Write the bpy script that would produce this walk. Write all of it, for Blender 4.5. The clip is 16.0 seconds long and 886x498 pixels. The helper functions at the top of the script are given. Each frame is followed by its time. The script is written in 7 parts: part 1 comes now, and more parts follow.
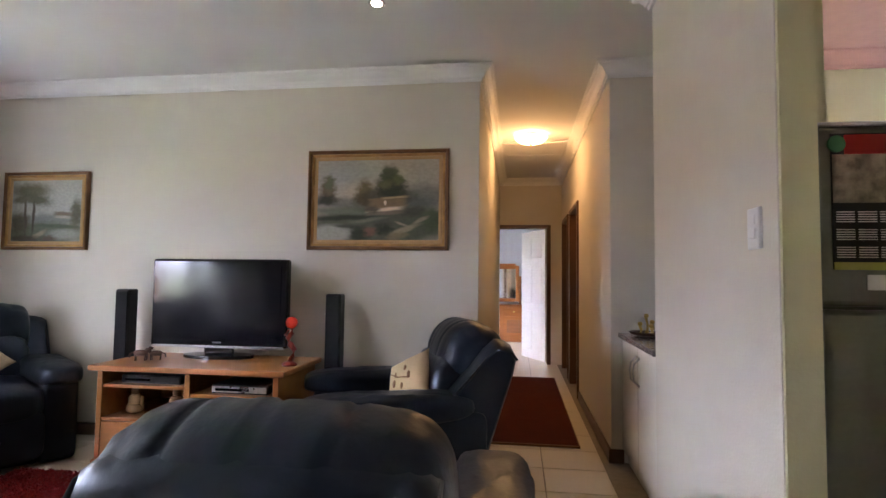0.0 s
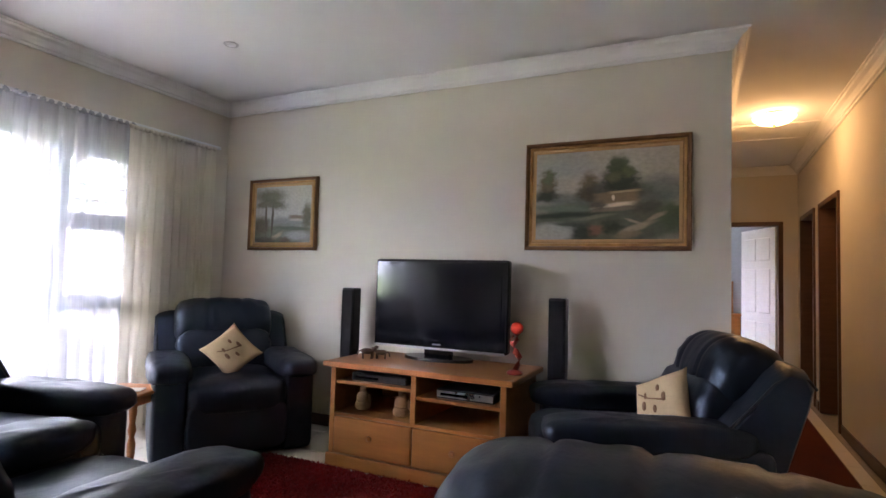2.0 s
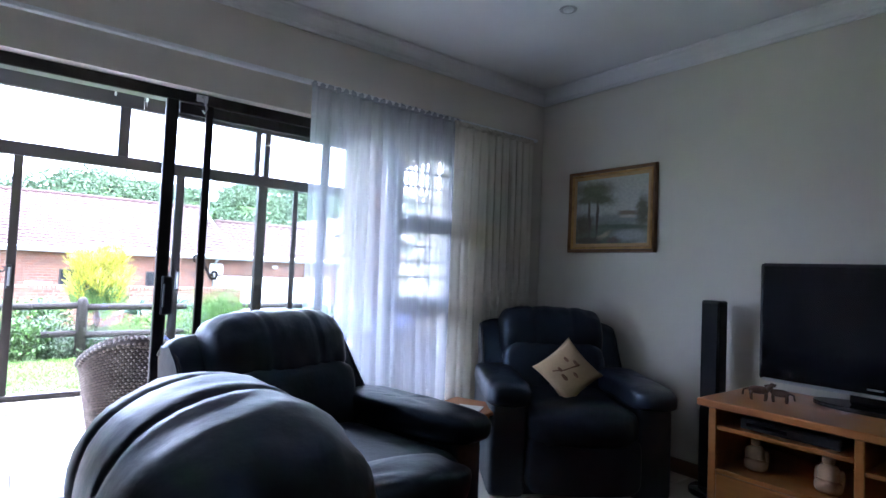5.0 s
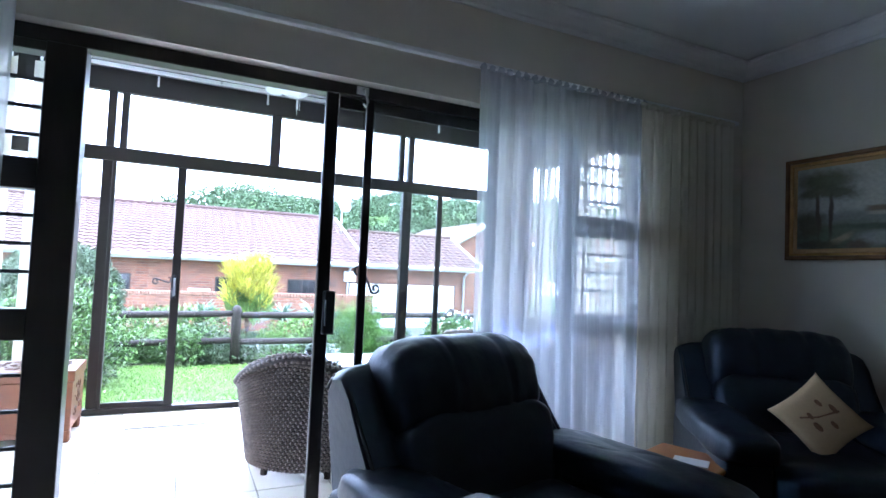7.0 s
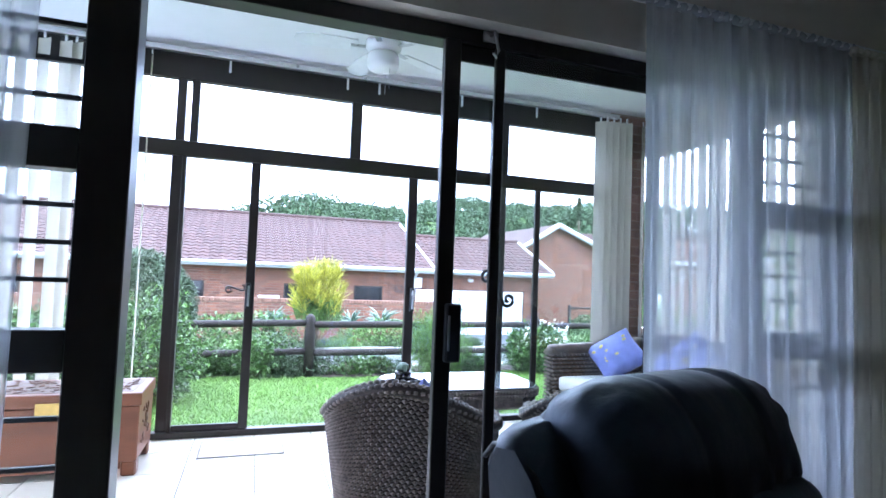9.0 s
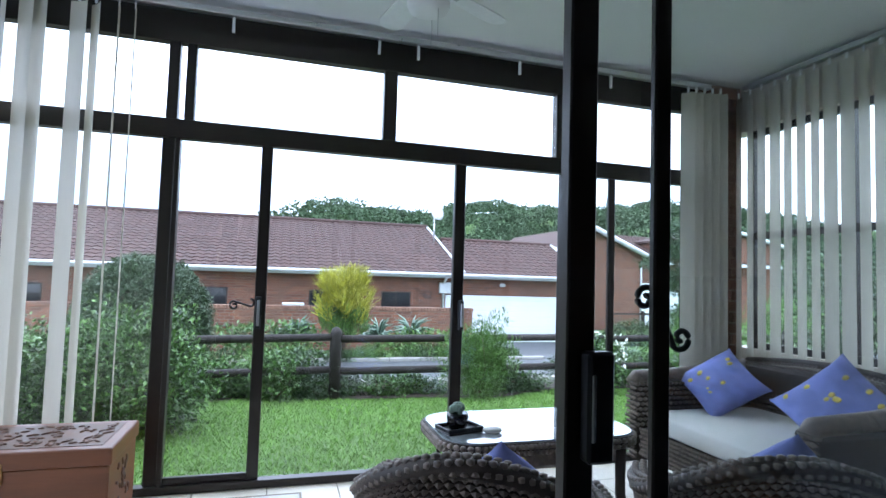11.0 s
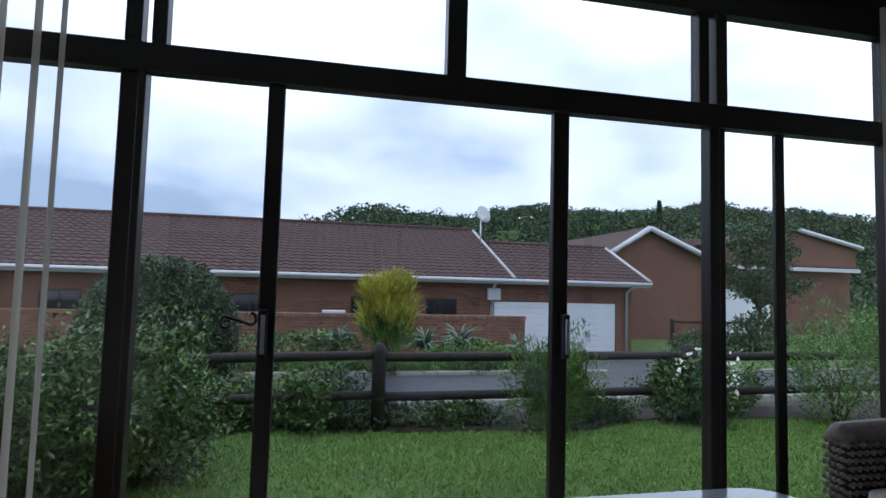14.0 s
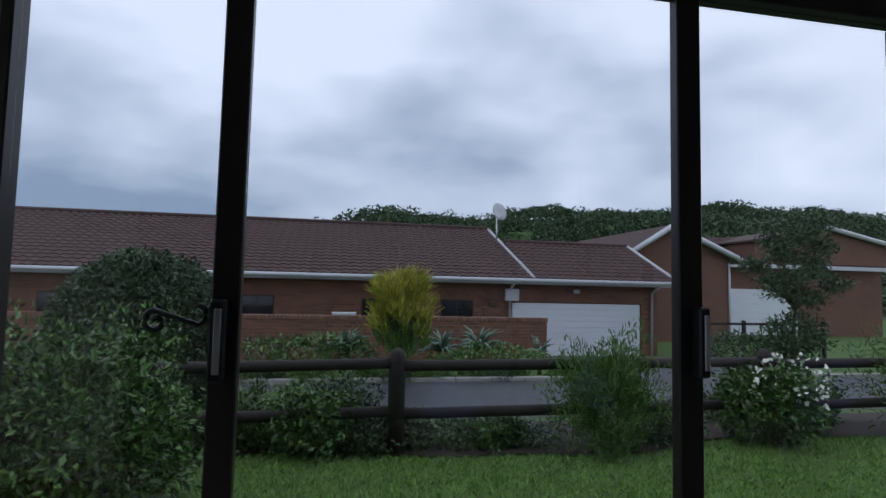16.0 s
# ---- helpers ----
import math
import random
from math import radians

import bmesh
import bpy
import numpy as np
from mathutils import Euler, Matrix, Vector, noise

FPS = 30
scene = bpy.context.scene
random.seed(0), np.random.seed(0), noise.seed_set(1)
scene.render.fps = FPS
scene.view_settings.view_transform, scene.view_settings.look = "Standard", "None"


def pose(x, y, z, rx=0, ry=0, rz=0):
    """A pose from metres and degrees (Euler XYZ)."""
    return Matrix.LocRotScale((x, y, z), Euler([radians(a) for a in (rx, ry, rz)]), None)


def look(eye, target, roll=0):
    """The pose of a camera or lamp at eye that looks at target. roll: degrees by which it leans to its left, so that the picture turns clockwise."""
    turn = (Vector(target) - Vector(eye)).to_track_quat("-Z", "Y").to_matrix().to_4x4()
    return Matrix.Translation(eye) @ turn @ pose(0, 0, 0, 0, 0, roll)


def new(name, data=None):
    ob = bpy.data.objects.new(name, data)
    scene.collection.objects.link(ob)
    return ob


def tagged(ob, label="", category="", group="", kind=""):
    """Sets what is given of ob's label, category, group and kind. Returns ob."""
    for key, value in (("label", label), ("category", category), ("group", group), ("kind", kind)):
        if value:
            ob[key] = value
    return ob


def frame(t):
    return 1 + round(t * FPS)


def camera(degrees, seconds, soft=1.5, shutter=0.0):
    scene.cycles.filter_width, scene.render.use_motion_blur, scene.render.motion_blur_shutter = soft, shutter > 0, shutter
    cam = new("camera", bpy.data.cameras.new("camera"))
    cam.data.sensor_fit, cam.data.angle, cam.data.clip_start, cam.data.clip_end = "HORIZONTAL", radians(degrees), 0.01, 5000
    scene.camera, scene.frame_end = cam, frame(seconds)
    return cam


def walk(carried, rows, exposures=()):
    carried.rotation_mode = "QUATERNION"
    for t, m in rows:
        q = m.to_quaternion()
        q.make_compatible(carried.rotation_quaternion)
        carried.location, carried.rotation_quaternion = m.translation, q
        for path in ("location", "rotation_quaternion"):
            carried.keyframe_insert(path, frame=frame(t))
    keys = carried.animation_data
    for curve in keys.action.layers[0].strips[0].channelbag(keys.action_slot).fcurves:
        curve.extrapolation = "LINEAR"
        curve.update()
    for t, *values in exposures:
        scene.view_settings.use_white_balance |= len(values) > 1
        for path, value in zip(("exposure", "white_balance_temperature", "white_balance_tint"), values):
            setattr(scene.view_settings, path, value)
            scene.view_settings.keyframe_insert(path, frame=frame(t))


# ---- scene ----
cam = camera(78.0, 16.0)
METRES, EYE, TILT, LEAN, TURN = 5.7, 1.2, 0.0, 0.0, 7.9
ROWS = [
    (0.0, 0.0, 0.0, 0.0, -0.04, 3.28, -0.7),
    (0.5, -0.0167, 0.0114, 0.002, 3.41, 3.16, -0.93),
    (1.0, -0.032, 0.0267, 0.0032, 8.08, 3.1, -1.15),
    (1.5, -0.0485, 0.0352, 0.0014, 13.17, 3.07, -1.45),
    (2.0, -0.0689, 0.0449, 0.0003, 17.57, 3.07, -1.7),
    (2.5, -0.0915, 0.057, -0.0022, 21.37, 3.05, -1.84),
    (3.0, -0.1125, 0.0662, -0.0047, 24.76, 3.0, -1.98),
    (3.5, -0.1359, 0.0824, -0.0043, 29.54, 2.79, -2.1),
    (4.0, -0.1607, 0.0961, -0.0027, 34.75, 2.62, -2.26),
    (4.5, -0.1813, 0.1029, -0.0021, 39.7, 2.46, -2.32),
    (5.0, -0.2101, 0.1065, 0.001, 44.44, 2.41, -2.54),
    (7.5, -0.3481, 0.1255, 0.0046, 58.85, 2.62, -2.42),
    (8.0, -0.3835, 0.1245, 0.0051, 60.57, 2.66, -2.38),
    (8.5, -0.4142, 0.1239, 0.0028, 61.82, 2.78, -2.36),
    (9.0, -0.4475, 0.1316, 0.0021, 63.01, 2.89, -2.18),
    (11.5, -0.6327, 0.1786, 0.0081, 66.33, 3.28, -1.69),
    (12.0, -0.6636, 0.187, 0.0061, 67.24, 3.37, -1.64),
    (12.5, -0.7, 0.1915, 0.0059, 67.94, 3.49, -1.62),
    (13.0, -0.7327, 0.196, 0.0048, 68.44, 3.59, -1.62),
    (13.5, -0.7692, 0.207, 0.0056, 69.07, 3.66, -1.55),
    (14.0, -0.8016, 0.2159, 0.0044, 69.94, 3.72, -1.55),
    (14.5, -0.8393, 0.2217, -0.0021, 70.7, 3.81, -1.5),
    (15.0, -0.8795, 0.2256, -0.0053, 70.89, 3.92, -1.46),
    (15.5, -0.9166, 0.2338, -0.0087, 70.96, 3.94, -1.39),
    (16.0, -0.9532, 0.2434, -0.0087, 71.06, 3.98, -1.29),
]
EXPOSURES = [(0, 5.18, 6600, 25), (1.5, 5.12, 6600, 26), (2.5, 4.8, 6500, 25), (3.5, 4.38, 6100, 23), (5, 3.68, 5450, 20), (7.5, 2.97, 5250, 13), (9, 2.42, 5280, 14), (11.5, 0.92, 5620, 7), (12.5, 0.28, 5650, 7), (13.5, -0.3, 5700, 9), (14.5, -0.68, 5850, 12), (16, -1.22, 5900, 12)]
walk(cam, [(t, pose(0, 0, EYE, TILT, LEAN, TURN) @ pose(METRES * x, METRES * y, METRES * z, 90 + pitch, roll, yaw)) for t, x, y, z, yaw, pitch, roll in ROWS], EXPOSURES)

# exposure follows the clip's own automatic camera: bright indoors, stopped down towards the garden
# ---- world and sun ----
SUN_EL, SUN_ROT = radians(55), radians(200)
world = bpy.data.worlds.new("overcast_sky")
world.use_nodes = True
scene.world = world
wn, wl = world.node_tree.nodes, world.node_tree.links
wn.clear()
w_out = wn.new("ShaderNodeOutputWorld")
w_bg = wn.new("ShaderNodeBackground")
w_sky = wn.new("ShaderNodeTexSky")
w_sky.sky_type, w_sky.sun_disc, w_sky.sun_elevation, w_sky.sun_rotation = "NISHITA", False, SUN_EL, SUN_ROT
w_co = wn.new("ShaderNodeTexCoord")
w_map = wn.new("ShaderNodeMapping")
w_map.inputs["Scale"].default_value = (1.0, 1.0, 2.3)
w_n1 = wn.new("ShaderNodeTexNoise")
w_n1.inputs["Scale"].default_value, w_n1.inputs["Detail"].default_value, w_n1.inputs["Roughness"].default_value = 1.35, 8, 0.52
w_ramp = wn.new("ShaderNodeValToRGB")
w_ramp.color_ramp.elements[0].position, w_ramp.color_ramp.elements[0].color = 0.40, (5.6, 7.0, 9.4, 1)
w_ramp.color_ramp.elements[1].position, w_ramp.color_ramp.elements[1].color = 0.64, (18.6, 19.2, 21.6, 1)
w_mix = wn.new("ShaderNodeMixRGB")
w_mix.inputs[0].default_value = 0.88
wl.new(w_co.outputs["Generated"], w_map.inputs[0])
wl.new(w_map.outputs[0], w_n1.inputs["Vector"])
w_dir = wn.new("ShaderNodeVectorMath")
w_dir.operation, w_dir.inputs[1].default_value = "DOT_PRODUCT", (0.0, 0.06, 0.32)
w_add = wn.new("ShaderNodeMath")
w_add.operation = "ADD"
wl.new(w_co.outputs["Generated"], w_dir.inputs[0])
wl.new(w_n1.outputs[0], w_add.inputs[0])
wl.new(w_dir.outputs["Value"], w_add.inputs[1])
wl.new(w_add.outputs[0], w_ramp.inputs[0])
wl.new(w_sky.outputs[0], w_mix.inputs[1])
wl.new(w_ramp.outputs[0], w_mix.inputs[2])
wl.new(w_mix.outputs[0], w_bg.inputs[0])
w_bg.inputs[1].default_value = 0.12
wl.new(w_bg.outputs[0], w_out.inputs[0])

sun = new("sun", bpy.data.lights.new("sun", "SUN"))
sun.data.energy, sun.data.angle, sun.data.color = 0.4, radians(25), (1.0, 0.96, 0.9)
sun.matrix_world = look((0, 0, 30), (-6, 12, 0))


def opening_light(name, m, sx, sy, watts, colour=(0.90, 0.95, 1.0)):
    """The sky's light in a window opening."""
    lamp = new(name, bpy.data.lights.new(name, "AREA"))
    lamp.data.shape, lamp.data.size, lamp.data.size_y, lamp.data.energy, lamp.data.color = "RECTANGLE", sx, sy, watts, colour
    lamp.matrix_world = m
    return lamp


opening_light("sky_in_sliding_door", look((-4.60, 1.2, 1.08), (0, 1.2, 1.0)), 3.55, 1.95, 0.7)
opening_light("sky_in_bedroom_window", look((-2.52, 9.9, 1.5), (0, 9.9, 1.3)), 0.7, 1.2, 0.03)


# ---- materials ----
def mat(name, colour, rough=0.6, metal=0.0, vary=0.12, scale=6.0, bump=0.0, bscale=60.0, spec=0.5, coat=0.0, sheen=0.0, vary2=0.05, objrand=0.0, stretch=None, islrand=0.0):
    m = bpy.data.materials.new(name)
    m.use_nodes = True
    n, l = m.node_tree.nodes, m.node_tree.links
    b = n["Principled BSDF"]
    b.inputs["Roughness"].default_value, b.inputs["Metallic"].default_value = rough, metal
    b.inputs["Specular IOR Level"].default_value = spec
    b.inputs["Coat Weight"].default_value = coat
    b.inputs["Sheen Weight"].default_value = sheen
    co = n.new("ShaderNodeTexCoord")
    src = co.outputs["Object"]
    if stretch:
        mp = n.new("ShaderNodeMapping")
        mp.inputs["Scale"].default_value = stretch
        l.new(src, mp.inputs[0])
        src = mp.outputs[0]
    n1, n2 = n.new("ShaderNodeTexNoise"), n.new("ShaderNodeTexNoise")
    n1.inputs["Scale"].default_value, n1.inputs["Detail"].default_value = scale, 5
    n2.inputs["Scale"].default_value, n2.inputs["Detail"].default_value = scale * 9, 4
    l.new(src, n1.inputs["Vector"]), l.new(src, n2.inputs["Vector"])
    ad = n.new("ShaderNodeMath")
    ad.operation = "MULTIPLY_ADD"
    l.new(n2.outputs[0], ad.inputs[0])
    ad.inputs[1].default_value = vary2 / max(vary, 1e-3)
    l.new(n1.outputs[0], ad.inputs[2])
    val = ad.outputs[0]
    mean = 0.5 + 0.5 * vary2 / max(vary, 1e-3)
    mr = n.new("ShaderNodeMapRange")
    mr.inputs[1].default_value, mr.inputs[2].default_value = mean - 0.3, mean + 0.3
    mr.inputs[3].default_value, mr.inputs[4].default_value = 1 - vary, 1 + vary
    l.new(val, mr.inputs[0])
    fac = mr.outputs[0]
    if objrand:
        oi = n.new("ShaderNodeObjectInfo")
        mo = n.new("ShaderNodeMapRange")
        mo.inputs[3].default_value, mo.inputs[4].default_value = 1 - objrand, 1 + objrand
        l.new(oi.outputs["Random"], mo.inputs[0])
        mm = n.new("ShaderNodeMath")
        mm.operation = "MULTIPLY"
        l.new(fac, mm.inputs[0]), l.new(mo.outputs[0], mm.inputs[1])
        fac = mm.outputs[0]
    if islrand:
        ge, mo, mm = n.new("ShaderNodeNewGeometry"), n.new("ShaderNodeMapRange"), n.new("ShaderNodeMath")
        mo.inputs[3].default_value, mo.inputs[4].default_value = 1 - islrand, 1 + islrand
        mm.operation = "MULTIPLY"
        l.new(ge.outputs["Random Per Island"], mo.inputs[0])
        l.new(fac, mm.inputs[0]), l.new(mo.outputs[0], mm.inputs[1])
        fac = mm.outputs[0]
    vm = n.new("ShaderNodeVectorMath")
    vm.operation = "SCALE"
    vm.inputs[0].default_value = colour
    l.new(fac, vm.inputs["Scale"])
    l.new(vm.outputs[0], b.inputs["Base Color"])
    rr = n.new("ShaderNodeMapRange")
    rr.inputs[3].default_value, rr.inputs[4].default_value = max(0.02, rough - 0.08), min(1, rough + 0.08)
    l.new(n1.outputs[0], rr.inputs[0])
    l.new(rr.outputs[0], b.inputs["Roughness"])
    if bump:
        nb = n.new("ShaderNodeTexNoise")
        nb.inputs["Scale"].default_value, nb.inputs["Detail"].default_value = bscale, 4
        l.new(src, nb.inputs["Vector"])
        bp = n.new("ShaderNodeBump")
        bp.inputs["Strength"].default_value, bp.inputs["Distance"].default_value = bump, 0.01
        l.new(nb.outputs[0], bp.inputs["Height"])
        l.new(bp.outputs[0], b.inputs["Normal"])
    return m


def glass_mat(name, tint=(0.97, 0.985, 0.98), gloss=0.09):
    m = bpy.data.materials.new(name)
    m.use_nodes = True
    n, l = m.node_tree.nodes, m.node_tree.links
    n.clear()
    o, mx, tr, gl, fr = (n.new("ShaderNode" + k) for k in ("OutputMaterial", "MixShader", "BsdfTransparent", "BsdfGlossy", "LayerWeight"))
    pw, mr = n.new("ShaderNodeMath"), n.new("ShaderNodeMapRange")
    pw.operation = "POWER"
    pw.inputs[1].default_value = 4.0
    mr.inputs[3].default_value, mr.inputs[4].default_value = 0.035, 0.6
    tr.inputs[0].default_value = (*tint, 1)
    gl.inputs["Roughness"].default_value = 0.01
    l.new(fr.outputs["Facing"], pw.inputs[0]), l.new(pw.outputs[0], mr.inputs[0])
    l.new(mr.outputs[0], mx.inputs[0]), l.new(tr.outputs[0], mx.inputs[1]), l.new(gl.outputs[0], mx.inputs[2]), l.new(mx.outputs[0], o.inputs[0])
    return m


def cloth_mat(name, colour, see=0.3, through_share=0.5):
    m = bpy.data.materials.new(name)
    m.use_nodes = True
    n, l = m.node_tree.nodes, m.node_tree.links
    n.clear()
    o, mx, tr, mx2, df, tl = (n.new("ShaderNode" + k) for k in ("OutputMaterial", "MixShader", "BsdfTransparent", "MixShader", "BsdfDiffuse", "BsdfTranslucent"))
    no, mr = n.new("ShaderNodeTexNoise"), n.new("ShaderNodeMapRange")
    no.inputs["Scale"].default_value = 18
    mr.inputs[3].default_value, mr.inputs[4].default_value = see - 0.06, see + 0.06
    l.new(no.outputs[0], mr.inputs[0])
    df.inputs[0].default_value = tl.inputs[0].default_value = (*colour, 1)
    mx2.inputs[0].default_value = through_share
    l.new(df.outputs[0], mx2.inputs[1]), l.new(tl.outputs[0], mx2.inputs[2])
    l.new(mr.outputs[0], mx.inputs[0]), l.new(mx2.outputs[0], mx.inputs[1]), l.new(tr.outputs[0], mx.inputs[2]), l.new(mx.outputs[0], o.inputs[0])
    return m


def glow_mat(name, colour, strength):
    m = bpy.data.materials.new(name)
    m.use_nodes = True
    b = m.node_tree.nodes["Principled BSDF"]
    b.inputs["Base Color"].default_value = (0.9, 0.88, 0.82, 1)
    b.inputs["Emission Color"].default_value = (*colour, 1)
    b.inputs["Emission Strength"].default_value = strength
    return m


def leaf_mat(name, colour, vary=0.35, rough=0.5):
    m = bpy.data.materials.new(name)
    m.use_nodes = True
    n, l = m.node_tree.nodes, m.node_tree.links
    b = n["Principled BSDF"]
    b.inputs["Roughness"].default_value = rough
    g = n.new("ShaderNodeNewGeometry")
    mr = n.new("ShaderNodeMapRange")
    mr.inputs[3].default_value, mr.inputs[4].default_value = 1 - vary, 1 + vary
    l.new(g.outputs["Random Per Island"], mr.inputs[0])
    vm = n.new("ShaderNodeVectorMath")
    vm.operation = "SCALE"
    vm.inputs[0].default_value = colour
    l.new(mr.outputs[0], vm.inputs["Scale"])
    l.new(vm.outputs[0], b.inputs["Base Color"])
    return m


M_WALL = mat("cream_wall_paint", (0.67, 0.622, 0.545), 0.75, vary=0.03, scale=1.5, bump=0.12, bscale=90, vary2=0.015)
M_CEIL = mat("white_ceiling_paint", (0.78, 0.78, 0.78), 0.85, vary=0.03, scale=1.2, bump=0.05, bscale=120, vary2=0.01)
M_CORN = mat("white_cornice_gloss", (0.82, 0.82, 0.82), 0.5, vary=0.03, scale=3, vary2=0.01)
M_YELL = mat("pale_yellow_kitchen_paint", (0.64, 0.61, 0.38), 0.7, vary=0.03, scale=1.5, bump=0.1, bscale=90, vary2=0.015)
M_PINK = mat("terracotta_pink_ceiling", (0.62, 0.36, 0.30), 0.8, vary=0.04, scale=1.5)
M_TILE = mat("cream_ceramic_tile", (0.66, 0.60, 0.50), 0.42, vary=0.03, scale=3, objrand=0.03, vary2=0.02)
M_GROUT = mat("grey_brown_grout", (0.30, 0.26, 0.21), 0.9, vary=0.15, scale=20)
M_BASE = mat("dark_stained_meranti", (0.10, 0.045, 0.022), 0.4, vary=0.25, scale=3, stretch=(1, 1, 8))
M_PINE = mat("honey_pine_wood", (0.41, 0.152, 0.037), 0.34, vary=0.18, scale=2.5, bump=0.05, bscale=25, stretch=(1, 9, 9), coat=0.2)
# darker copy of the honey pine, with shade put into its colour
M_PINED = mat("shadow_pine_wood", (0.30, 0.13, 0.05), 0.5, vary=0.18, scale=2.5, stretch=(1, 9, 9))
M_LEATHER = mat("midnight_navy_leather", (0.009, 0.012, 0.020), 0.37, vary=0.3, scale=4, bump=0.15, bscale=32, spec=0.6)
M_LEATHER.node_tree.nodes["Principled BSDF"].inputs["Specular Tint"].default_value = (0.62, 0.78, 1.0, 1)
M_LEATHER2 = mat("worn_navy_leather_piping", (0.016, 0.018, 0.026), 0.45, vary=0.3, scale=6, bump=0.2, bscale=150)
M_BLACK = mat("black_plastic", (0.012, 0.012, 0.014), 0.32, vary=0.1, scale=8)
M_BLACKG = mat("gloss_black_plastic", (0.008, 0.008, 0.009), 0.08, vary=0.05, scale=8)
M_SCREEN = mat("dark_lcd_screen", (0.006, 0.006, 0.008), 0.12, vary=0.05, scale=4)
M_SILVER = mat("brushed_silver", (0.55, 0.55, 0.56), 0.3, metal=0.9, vary=0.05, scale=10)
M_BRONZE = mat("dark_bronze_aluminium", (0.022, 0.017, 0.014), 0.38, metal=0.2, vary=0.15, scale=5)
M_IRON = mat("black_wrought_iron", (0.012, 0.012, 0.012), 0.5, vary=0.2, scale=12)
M_GLASS = glass_mat("clear_window_glass")
M_SHEER = cloth_mat("white_voile", (0.76, 0.80, 0.87), 0.50, 0.60)
M_CURT = cloth_mat("cream_curtain_cloth", (0.74, 0.70, 0.61), 0.02, 0.24)
M_BLIND = cloth_mat("cream_blind_fabric", (0.58, 0.54, 0.46), 0.02, 0.22)
M_RED = mat("deep_red_shag_wool", (0.23, 0.010, 0.009), 0.95, vary=0.35, scale=30, bump=0.8, bscale=260, spec=0.1)
M_RUNNER = mat("brown_red_runner_pile", (0.085, 0.02, 0.012), 0.95, spec=0.1, vary=0.2, scale=12, bump=0.5, bscale=300)
M_GILT = mat("antique_gilt_moulding", (0.46, 0.25, 0.08), 0.38, metal=0.35, vary=0.35, scale=14, bump=0.3, bscale=70)
M_GILTD = mat("walnut_frame", (0.19, 0.09, 0.03), 0.45, vary=0.3, scale=10)
M_LINEN = mat("golden_tan_frame_liner", (0.50, 0.31, 0.14), 0.8, vary=0.1, scale=40)
M_WHITE = mat("white_gloss_paint", (0.78, 0.79, 0.80), 0.35, vary=0.03, scale=3)
M_CABW = mat("cream_melamine", (0.70, 0.66, 0.58), 0.4, vary=0.03, scale=3)
M_STONE = mat("grey_speckled_worktop", (0.16, 0.15, 0.15), 0.2, vary=0.4, scale=60)
M_CUSH = mat("tan_embroidered_cotton", (0.55, 0.40, 0.23), 0.85, vary=0.08, scale=8, bump=0.3, bscale=300)
M_EMB = mat("brown_embroidery_thread", (0.24, 0.13, 0.07), 0.8, vary=0.3, scale=60)
M_REDP = mat("red_candle_glass", (0.62, 0.035, 0.015), 0.25, vary=0.1, scale=8)
M_REDD = mat("dark_red_resin", (0.28, 0.03, 0.015), 0.3, vary=0.4, scale=14)
M_BUDD = mat("aged_tan_resin", (0.40, 0.25, 0.14), 0.6, vary=0.35, scale=20)
M_BRWN = mat("dark_brown_resin", (0.10, 0.05, 0.03), 0.5, vary=0.4, scale=20)
M_WICK = mat("dark_woven_seagrass", (0.19, 0.15, 0.125), 0.5, vary=0.45, scale=30, bump=0.3, bscale=180)
M_WICKF = mat("dark_rattan_core", (0.045, 0.03, 0.022), 0.6, vary=0.3, scale=20)
M_SEATC = mat("off_white_canvas", (0.62, 0.60, 0.57), 0.85, vary=0.06, scale=8, bump=0.2, bscale=250)
M_BLUE = mat("periwinkle_blue_cotton", (0.22, 0.25, 0.58), 0.8, vary=0.45, scale=9, bump=0.2, bscale=250)
M_YELLOWP = mat("yellow_printed_patch", (0.70, 0.55, 0.12), 0.8, vary=0.2, scale=12)
M_CHEST = mat("reddish_camphor_wood", (0.17, 0.060, 0.026), 0.4, vary=0.3, scale=3, bump=0.1, bscale=40, stretch=(2, 1, 6))
M_CARVE = mat("dark_carved_relief", (0.11, 0.05, 0.025), 0.5, vary=0.4, scale=10)
M_BRASS = mat("aged_brass", (0.60, 0.42, 0.14), 0.3, metal=0.9, vary=0.2, scale=20)
M_FRIDGE = mat("metallic_grey_green_fridge", (0.19, 0.20, 0.165), 0.35, metal=0.3, vary=0.04, scale=6)
M_GRASS = leaf_mat("lawn_blade", (0.155, 0.285, 0.042), 0.5, 0.6)
M_LAWN = mat("lawn_soil_green", (0.07, 0.13, 0.024), 0.95, vary=0.3, scale=3, bump=0.6, bscale=80)
M_SOIL = mat("dark_bed_soil", (0.030, 0.021, 0.015), 0.95, vary=0.35, scale=6, bump=0.6, bscale=40)
M_ROAD = mat("damp_asphalt", (0.032, 0.035, 0.041), 0.55, vary=0.2, scale=2, bump=0.3, bscale=200)
M_KERB = mat("concrete_kerb", (0.30, 0.29, 0.27), 0.9, vary=0.2, scale=6, bump=0.3, bscale=60)
M_FENCE = mat("dark_creosoted_pole", (0.020, 0.015, 0.013), 0.8, vary=0.35, scale=5, bump=0.4, bscale=40)
M_BRICK = mat("brown_face_brick", (0.19, 0.10, 0.068), 0.85, vary=0.25, scale=9, bump=0.3, bscale=60, objrand=0.2)
M_MORTAR = mat("sandy_mortar", (0.30, 0.22, 0.17), 0.95, vary=0.2, scale=15)
